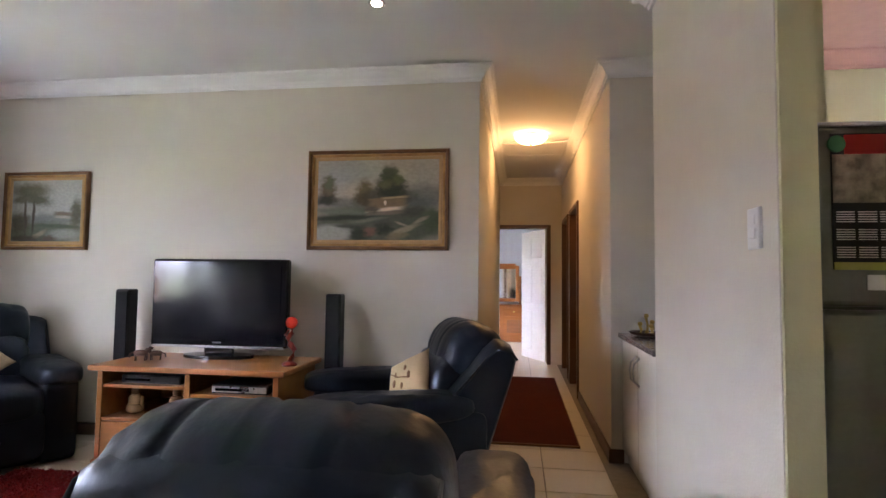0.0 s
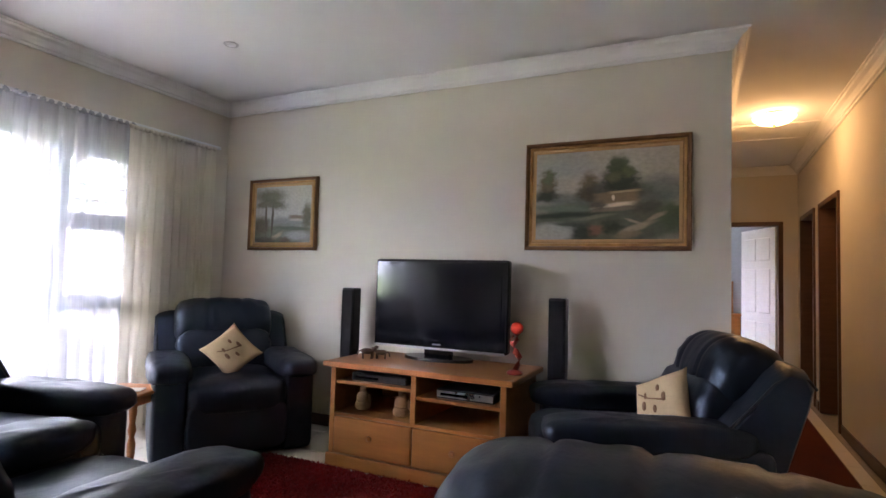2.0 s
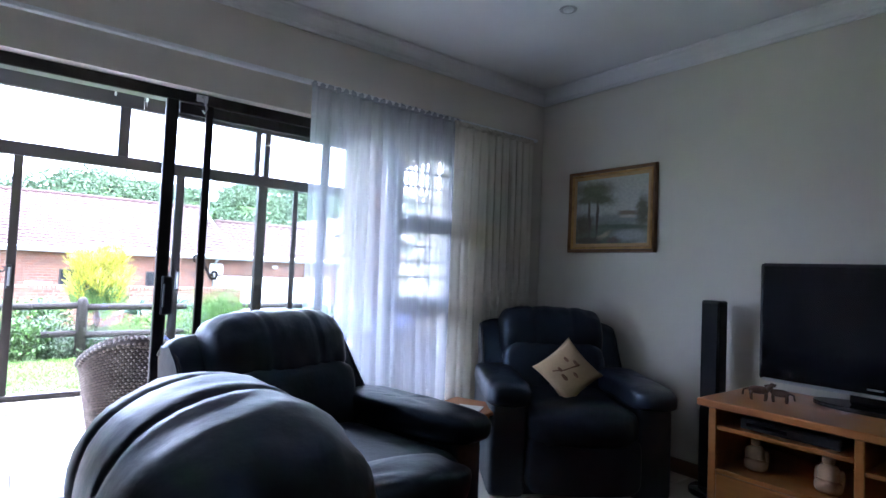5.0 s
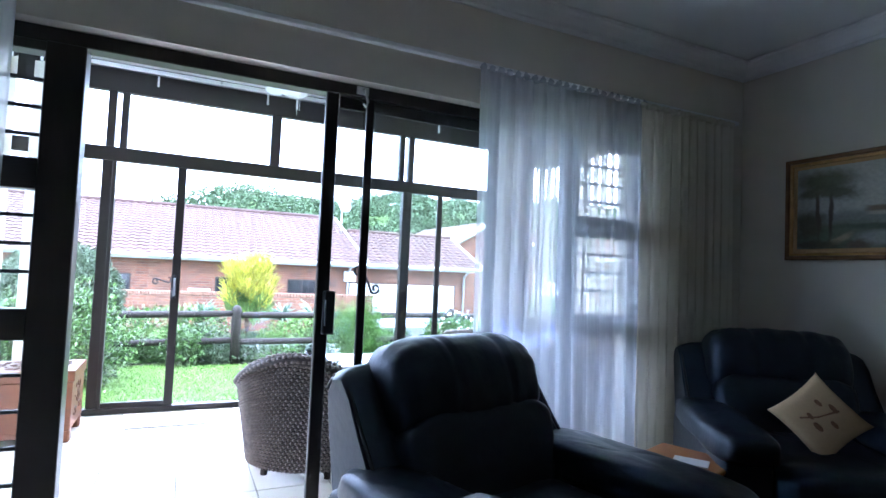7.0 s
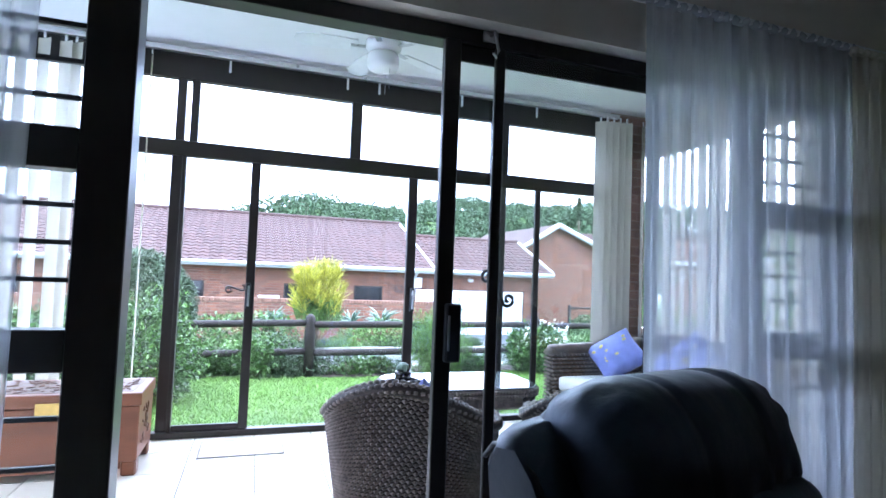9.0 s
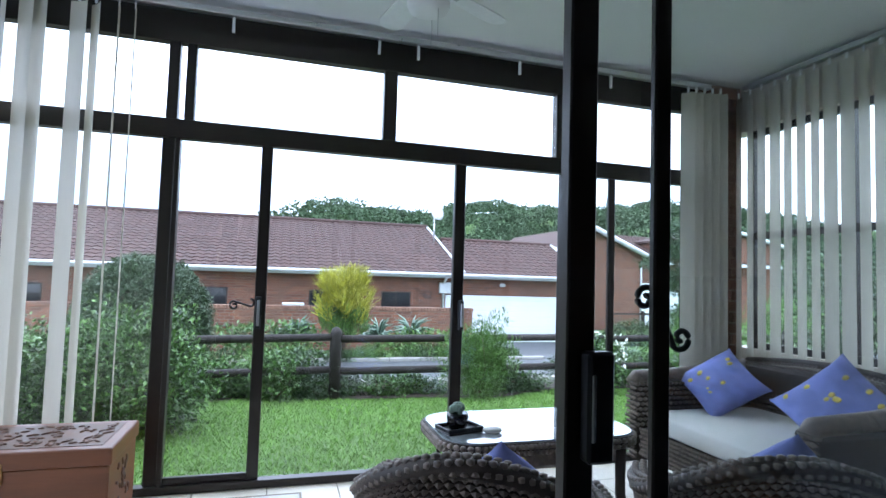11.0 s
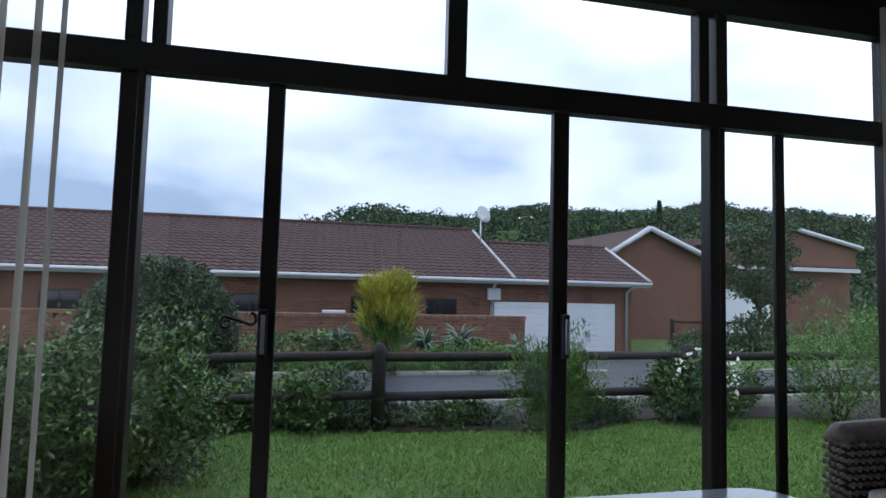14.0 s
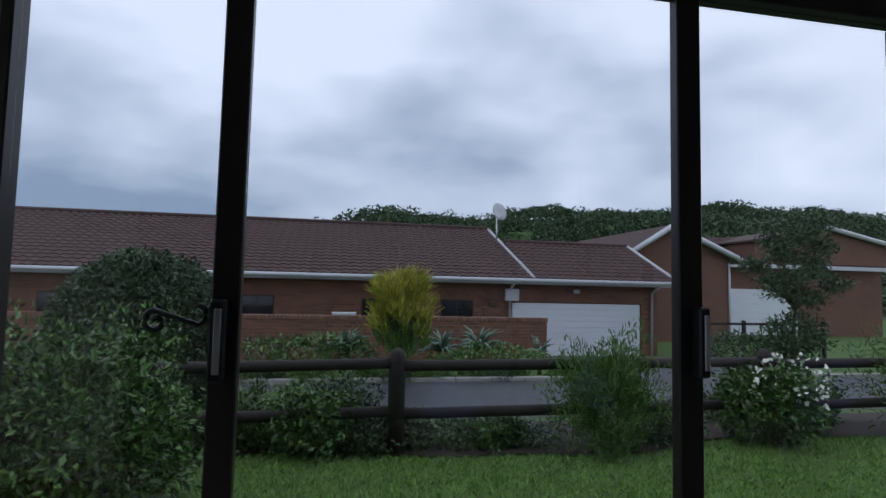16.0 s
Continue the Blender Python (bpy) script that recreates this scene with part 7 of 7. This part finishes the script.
def roof_slope(parent, name, xr, zr, xe, ze, y0, y1, singles=None):
    """A tiled slope from the ridge (xr, zr) to the eave (xe, ze). singles: the stretch of y whose tiles are separate."""
    run = math.hypot(xe - xr, ze - zr)
    rowsn = max(1, round(run / 0.33))
    h = run / rowsn
    cols = max(1, round((y1 - y0) / 0.30))
    w = (y1 - y0) / cols
    down = Vector((xe - xr, 0, ze - zr)).normalized()
    yv = Vector((0, 1, 0))
    nv = down.cross(yv).normalized()
    if nv.z < 0:
        nv = -nv
    bm = bmesh.new()
    p = [Vector((xr, y0, zr)), Vector((xe, y0, ze)), Vector((xe, y1, ze)), Vector((xr, y1, zr))]
    up = [bm.verts.new(q) for q in p]
    lo = [bm.verts.new(q - nv * 0.08) for q in p]
    bm.faces.new(up)
    bm.faces.new(lo[::-1])
    for i in range(4):
        bm.faces.new((up[i], lo[i], lo[(i + 1) % 4], up[(i + 1) % 4]))
    bmesh.ops.recalc_face_normals(bm, faces=bm.faces)
    deck = part(name, bm, M_ROOFJ, parent)
    me = tile_mesh(w, h)
    src_v = [v.co.copy() for v in me.vertices]
    src_f = [tuple(q.vertices) for q in me.polygons]
    vs, fs = [], []
    base = Matrix(((down.x, 0, nv.x, 0), (down.y, 1, nv.y, 0), (down.z, 0, nv.z, 0), (0, 0, 0, 1)))
    for r in range(rowsn):
        for c in range(cols):
            y = y0 + c * w
            o = p[0] + down * (r * h) + nv * 0.004
            m = Matrix.Translation((o.x, y, o.z)) @ base
            if singles and singles[0] <= y < singles[1]:
                ob = new("roof_tile", me)
                ob.parent = deck
                ob.matrix_local = m
            else:
                k = len(vs)
                vs.extend([tuple(m @ v) for v in src_v])
                fs.extend([tuple(i + k for i in f) for f in src_f])
    if vs:
        me2 = bpy.data.meshes.new("roof_tiles")
        me2.from_pydata(vs, [], fs)
        me2.materials.append(M_ROOFJ)
        ob = new("roof_tiles", me2)
        ob.parent = deck
        tagged(ob, kind="stuff")
    return deck


def far_window(parent, x, y0, y1, z0, z1):
    w = part("window", cbox(x - 0.04, y0, z0, x + 0.02, y1, z1, 0.004), M_BRONZE, parent)
    n = 2 if y1 - y0 > 0.6 else 1
    for i in range(n):
        a, b = y0 + 0.05 + (y1 - y0 - 0.05) * i / n, y0 + (y1 - y0 - 0.05) * (i + 1) / n
        part("glazing", cbox(x + 0.015, a, z0 + 0.05, x + 0.026, b, z1 - 0.05), M_DARKGL, w)
    part("sill", cbox(x - 0.02, y0 - 0.06, z0 - 0.07, x + 0.09, y1 + 0.06, z0 - 0.005, 0.01), M_BRICK, w)


HX = -22.5


def garage_door(parent, x, y0, y1, z0, z1):
    d = part("garage_door", cbox(x - 0.06, y0, z0, x - 0.03, y1, z1), M_GDOOR, parent, "white sectional garage door")
    n = 9
    for i in range(n):
        a, b = z0 + (z1 - z0) * i / n, z0 + (z1 - z0) * (i + 1) / n
        part("slat", cbox(x - 0.035, y0 + 0.01, a + 0.008, x - 0.005, y1 - 0.01, b - 0.008, 0.008), M_GDOOR, d)


def house_62():
    e = thing("brick_house", "long red brick bungalow with brown tiled roof, number 62", "house")
    part("wall", cbox(HX - 10, -26, -1.3, HX, 6.2, 1.6), M_BRKW, e)
    part("garage_wall", cbox(HX - 7, 10.75, -1.3, HX, 11.35, 1.6), M_BRKW, e)
    part("garage_lintel", cbox(HX - 7, 6.2, 0.72, HX - 0.004, 10.75, 1.6), M_BRKW, e)
    part("garage_back", cbox(HX - 7, 6.2, -1.3, HX - 1.5, 10.75, 0.72), M_BRKW, e)
    garage_door(e, HX - 0.02, 6.22, 10.73, -1.05, 0.70)
    for a, b, c, d in ((3.87, 4.92, 0.21, 0.77), (1.41, 2.3, 0.21, 0.77), (-2.15, -1.15, 0.21, 0.80), (-7.42, -6.3, 0.21, 0.80), (-12.5, -11.3, 0.2, 0.8)):
        far_window(e, HX, a, b, c, d)
    roof_slope(e, "roof", -27.5, 3.56, -21.95, 1.47, -26, 6.75, (1.0, 6.75))
    roof_slope(e, "roof", -27.5, 3.56, -33.0, 1.47, -26, 6.75)
    roof_slope(e, "garage_roof", -25.2, 2.86, -21.95, 1.47, 6.75, 11.75)
    roof_slope(e, "garage_roof", -25.2, 2.86, -29.0, 1.3, 6.75, 11.75)
    part("gable", poly_prism(bmesh.new(), [(-32.8, 1.4), (-22.1, 1.4), (-27.5, 3.45)], 6.2, 6.3, Matrix(((1, 0, 0, 0), (0, 0, 1, 0), (0, 1, 0, 0), (0, 0, 0, 1)))), M_BRKW, e)
    part("gable", poly_prism(bmesh.new(), [(-28.8, 1.4), (-22.1, 1.4), (-25.2, 2.8)], 11.25, 11.35, Matrix(((1, 0, 0, 0), (0, 0, 1, 0), (0, 1, 0, 0), (0, 0, 0, 1)))), M_BRKW, e)
    for y, zr, xr in ((6.75, 3.58, -27.5), (11.75, 2.88, -25.2)):
        bm = bmesh.new()
        tube(bm, [(xr, y, zr + 0.02), (-21.95, y, 1.50)], 0.07, 4)
        part("bargeboard", bm, M_FASC, e, "white painted bargeboard")
    part("fascia", cbox(-22.0, -26, 1.32, -21.93, 6.75, 1.47, 0.01), M_FASC, e, "white painted fascia board")
    part("fascia", cbox(-22.0, 6.75, 1.32, -21.93, 11.75, 1.47, 0.01), M_FASC, e, "white painted fascia board")
    part("gutter", tube(bmesh.new(), [(-21.86, -26, 1.42), (-21.86, 11.75, 1.42)], 0.06, 8), M_FASC, e)
    part("soffit", cbox(-22.5, -26, 1.30, -22.0, 11.75, 1.34), M_FASC, e)
    for y in (6.1, 11.1):
        part("downpipe", tube(bmesh.new(), [(-21.9, y, 1.36), (-22.4, y, 1.1), (-22.42, y, -1.0)], 0.045, 8), M_FASC, e)
    part("meter_box", cbox(HX, 5.95, 0.75, HX + 0.15, 6.4, 1.15, 0.02), M_FASC, e, "white meter box on the wall")
    part("garage_lamp", puff(bmesh.new(), (HX + 0.06, 8.4, 1.1), (0.07, 0.12, 0.07), 0.7, 0.8, 6), M_FASC, e)
    tube_r = tube(bmesh.new(), [(-27.5, -26, 3.61), (-27.5, 6.75, 3.61)], 0.09, 8)
    part("ridge_tiles", tube_r, M_ROOF, e)
    part("ridge_tiles", tube(bmesh.new(), [(-25.2, 6.75, 2.90), (-25.2, 11.75, 2.90)], 0.09, 8), M_ROOF, e)
    cu = bpy.data.curves.new("house_number", "FONT")
    cu.body, cu.size, cu.extrude, cu.align_x = "62", 0.36, 0.01, "LEFT"
    tmp = new("house_number_text", cu)
    dg = bpy.context.evaluated_depsgraph_get()
    me = bpy.data.meshes.new_from_object(tmp.evaluated_get(dg))
    bpy.data.objects.remove(tmp)
    me.materials.clear()
    me.materials.append(M_BLACK)
    ob = new("house_number", me)
    ob.parent = e
    ob.matrix_local = Matrix.Translation((HX + 0.015, 5.36, 0.57)) @ Matrix(((0, 0, 1, 0), (1, 0, 0, 0), (0, 1, 0, 0), (0, 0, 0, 1)))
    tagged(ob, "black house number 62")


house_62()


def satellite_dish():
    e = thing("satellite_dish", "pale satellite dish on a pole above the roof", "satellite dish")
    part("pole", tube(bmesh.new(), [(-25.3, 6.48, 2.6), (-25.3, 6.48, 4.0)], 0.03, 8), M_SILVER, e)
    d = part("dish", lathe(bmesh.new(), [(0.02, 0), (0.18, 0.02), (0.34, 0.075), (0.345, 0.085), (0.18, 0.035), (0.02, 0.015)], 24), M_FASC, e)
    d.matrix_local = pose(-25.25, 6.52, 4.0, 0, 75, 25)
    part("feed_arm", tube(bmesh.new(), [(-25.2, 6.5, 3.72), (-24.8, 6.65, 3.9)], 0.012, 6), M_SILVER, e)


satellite_dish()
gw = thing("garden_wall", "low red brick garden wall with a soldier coping", "garden wall")
part("wall", cbox(-19.62, -14, -1.2, -19.4, 6.16, 0.28), M_BRKW, gw)
for i in range(84):
    y = -2.0 + i * 0.0975
    part("coping_brick", cbox(-19.64, y + 0.005, 0.285, -19.38, y + 0.09, 0.39, 0.006), M_BRICK, gw)
part("coping", cbox(-19.63, -14, 0.28, -19.39, -2.0, 0.385), M_BRKW, gw)
pt = thing("plant_trough", "white trough on the garden wall", "plant trough")
part("trough", cbox(-19.6, 0.55, 0.39, -19.42, 1.15, 0.47, 0.015), M_FASC, pt)


def house_gable():
    e = thing("brick_house", "brown brick house with a white-edged gable", "house")
    X = -27.5
    sw = Matrix(((0, 0, 1, 0), (1, 0, 0, 0), (0, 1, 0, 0), (0, 0, 0, 1)))
    part("wall", poly_prism(bmesh.new(), [(13.3, -1.3), (18.2, -1.3), (18.2, 2.75), (15.05, 4.0), (13.3, 2.95)], X - 9, X, sw), M_BRKW, e)
    for ya, za, yb, zb in ((15.05, 4.12, 12.8, 2.72), (15.05, 4.12, 18.7, 2.60)):
        bm = bmesh.new()
        q = [(X + 0.4, ya, za), (X + 0.4, yb, zb), (X - 9, yb, zb), (X - 9, ya, za)]
        a = [bm.verts.new(v) for v in q]
        b = [bm.verts.new((v[0], v[1], v[2] - 0.1)) for v in q]
        bm.faces.new(a), bm.faces.new(b[::-1])
        for i in range(4):
            bm.faces.new((a[i], b[i], b[(i + 1) % 4], a[(i + 1) % 4]))
        bmesh.ops.recalc_face_normals(bm, faces=bm.faces)
        part("roof", bm, M_ROOF, e)
        part("bargeboard", tube(bmesh.new(), [(X + 0.42, ya, za - 0.06), (X + 0.42, yb, zb - 0.06)], 0.13, 4), M_FASC, e, "white painted bargeboard")
    part("downpipe", tube(bmesh.new(), [(X + 0.05, 18.1, 2.5), (X + 0.05, 18.1, -1)], 0.05, 8), M_FASC, e)
    part("side_wing", cbox(X - 9, 18.2, -1.3, X - 3, 30, 2.7), M_BRKW, e)
    garage_door(e, X - 2.95, 19.2, 24.6, -1.0, 1.4)
    roof_slope(e, "wing_roof", X - 6.5, 4.4, X - 2.4, 2.7, 18.2, 30)
    part("fascia", cbox(X - 2.5, 18.2, 2.5, X - 2.35, 30, 2.7), M_FASC, e)
    part("wing_gable", poly_prism(bmesh.new(), [(21.6, 2.6), (29.8, 2.6), (29.8, 3.78), (25.7, 4.62), (21.6, 3.78)], X - 8, X - 2.45, sw), M_BRKW, e)
    for yb in (21.4, 30.0):
        bm = bmesh.new()
        poly_prism(bm, [(25.7, 4.68), (yb, 3.82), (yb, 3.92), (25.7, 4.80)], X - 8.2, X - 2.25, sw)
        bmesh.ops.recalc_face_normals(bm, faces=bm.faces)
        part("roof", bm, M_ROOFJ, e)
    part("bargeboard", tube(bmesh.new(), [(X - 2.2, 25.7, 4.74), (X - 2.2, 30.0, 3.86)], 0.13, 4), M_FASC, e)


house_gable()


def airy_tree(name, label, x, y, z0, top, spread, seed, material):
    """A slender tree: forked stems with loose clumps of leaves and gaps between them."""
    e = thing(name, label, "tree")
    rnd = random.Random(seed)
    fork = Vector((x, y, z0 + (top - z0) * 0.36))
    part("trunk", tube(bmesh.new(), [(x + 0.1, y - 0.25, z0), (x, y - 0.1, (z0 + fork.z) / 2), fork], [0.10, 0.075, 0.06], 8), M_BARK, e)
    for k in range(17):
        a, h = 2.4 * k, 0.42 + 0.56 * (k + 0.5) / 17
        w = spread * (1.0 - 0.75 * abs(h - 0.66) / 0.4) * rnd.uniform(0.35, 1.0)
        c = Vector((x + w * math.cos(a), y + w * math.sin(a), z0 + (top - z0) * h))
        mid = (fork + c) / 2 + Vector((rnd.uniform(-.1, .1), rnd.uniform(-.1, .1), 0.15))
        part("limb", tube(bmesh.new(), [fork, mid, c], [0.035, 0.02, 0.006], 5), M_BARK, e)
        s = rnd.uniform(0.34, 0.62)
        leaves(None, "leaf_clump", material, e, c, (s, s * 1.15, s * 0.62), 620, 0.13, seed + k, lump=0.5, hollow=0.05)
    return e


airy_tree("garden_tree", "slender green tree in front of the far house", -20.5, 14.9, -0.95, 3.6, 1.45, 61, M_LEAF1)
bush("street_shrub", "dark green shrub under the slender tree", (-20.2, 14.6, -0.1), (0.7, 0.9, 0.75), 2200, 0.14, M_LEAF1, 62, hollow=0.4)
bush("street_shrub", "light green shrubs by the far house", (-16.5, 15.5, 0.2), (0.9, 1.6, 0.9), 3000, 0.14, M_LEAF4, 63, hollow=0.3)
nf = thing("yard_fence", "thin dark rail fence by the driveway", "fence")
for y in (11.9, 13.4, 14.9, 16.4):
    part("post", cbox(-21.05, y, -1.0, -20.95, y + 0.1, 0.3, 0.01), M_FENCE, nf)
for z in (-0.35, 0.15):
    part("rail", cbox(-21.03, 11.9, z, -20.97, 16.5, z + 0.08, 0.01), M_FENCE, nf)


def conifer():
    e = thing("conifer", "tall dark conifer standing above the hill woodland", "tree")
    x, y = -62.0, 38.75
    z = height(x, y)
    part("trunk", tube(bmesh.new(), [(x, y, z), (x, y, 10.0), (x, y, 11.8)], [0.16, 0.09, 0.02], 8), M_BARK, e)
    for k in range(6):
        r = 0.55 - 0.08 * k
        leaves(None, "branch_tier", M_WOODS, e, (x, y, 9.3 + 0.45 * k), (r, r, 0.22), 260, 0.22, 400 + k, hollow=0.1, lump=0.4)


conifer()


def woods():
    """Far woodland on the hill: crowns of many leaf clumps, joined."""
    rng = np.random.default_rng(9)
    vs = []
    for k in range(1900):
        x, y = rng.uniform(-112, -44), rng.uniform(-34, 100)
        z = height(x, y)
        r = 1.0 + 1.5 * rng.uniform(0, 1) ** 1.4
        n = 120
        d = rng.normal(size=(n, 3))
        d /= np.linalg.norm(d, axis=1)[:, None]
        d[:, 2] = np.abs(d[:, 2]) * 1.0 - 0.15
        p = d * (0.75 + 0.4 * rng.uniform(0, 1, n))[:, None] * np.array([r, r, r * 0.8]) + np.array([x, y, z + r * 0.5])
        t = rng.normal(size=(n, 3)) + d
        t /= np.linalg.norm(t, axis=1)[:, None]
        s = np.cross(t, rng.normal(size=(n, 3)))
        s /= np.linalg.norm(s, axis=1)[:, None] + 1e-9
        L = rng.uniform(0.18, 0.45, n)[:, None]
        vs.append(np.stack([p - t * L * 0.6, p + s * L * 0.55, p + t * L * 0.6, p - s * L * 0.55], 1))
    v = np.concatenate(vs)
    me = bpy.data.meshes.new("hill_woodland")
    me.from_pydata(v.reshape(-1, 3).tolist(), [], np.arange(4 * len(v)).reshape(-1, 4).tolist())
    me.materials.append(M_WOODS)
    tagged(new("hill_woodland", me), "dense green woodland on the hill", "woodland", kind="stuff")


woods()

# ---- floor tiles, the ones walked past as single pieces ----
floor_ob = bpy.data.objects["floor"]


def floor_tiles():
    s, g = 0.40, 0.006
    bm = cbox(g / 2, g / 2, -0.011, s - g / 2, s - g / 2, 0.0, 0.0015)
    me = bpy.data.meshes.new("tile")
    bm.to_mesh(me)
    bm.free()
    me.materials.append(M_TILE)
    vs, fs, count = [], [], 0
    src_v = [v.co.copy() for v in me.vertices]
    src_f = [tuple(q.vertices) for q in me.polygons]
    for i in range(-18, 9):
        for j in range(-6, 31):
            x, y = i * s + 0.16, j * s + 0.06
            if x > 0.4 and y > 2.8:
                continue
            if x < -0.9 and y > 3.8 or y > 8.3:
                if not (y > 8.3 and -0.9 < x < 0.6):
                    continue
            if (y < 3.9 and -7.0 < x < 0.7 and y > -0.4 and count < 300):
                ob = new("tile", me)
                ob.parent = floor_ob
                ob.location = (x, y, 0)
                count += 1
            else:
                k = len(vs)
                vs.extend([(v.x + x, v.y + y, v.z) for v in src_v])
                fs.extend([tuple(q + k for q in f) for f in src_f])
    m2 = bpy.data.meshes.new("outer_tiles")
    m2.from_pydata(vs, [], fs)
    m2.materials.append(M_TILE)
    ob = new("outer_tiles", m2)
    ob.parent = floor_ob
    tagged(ob, kind="stuff")


floor_tiles()
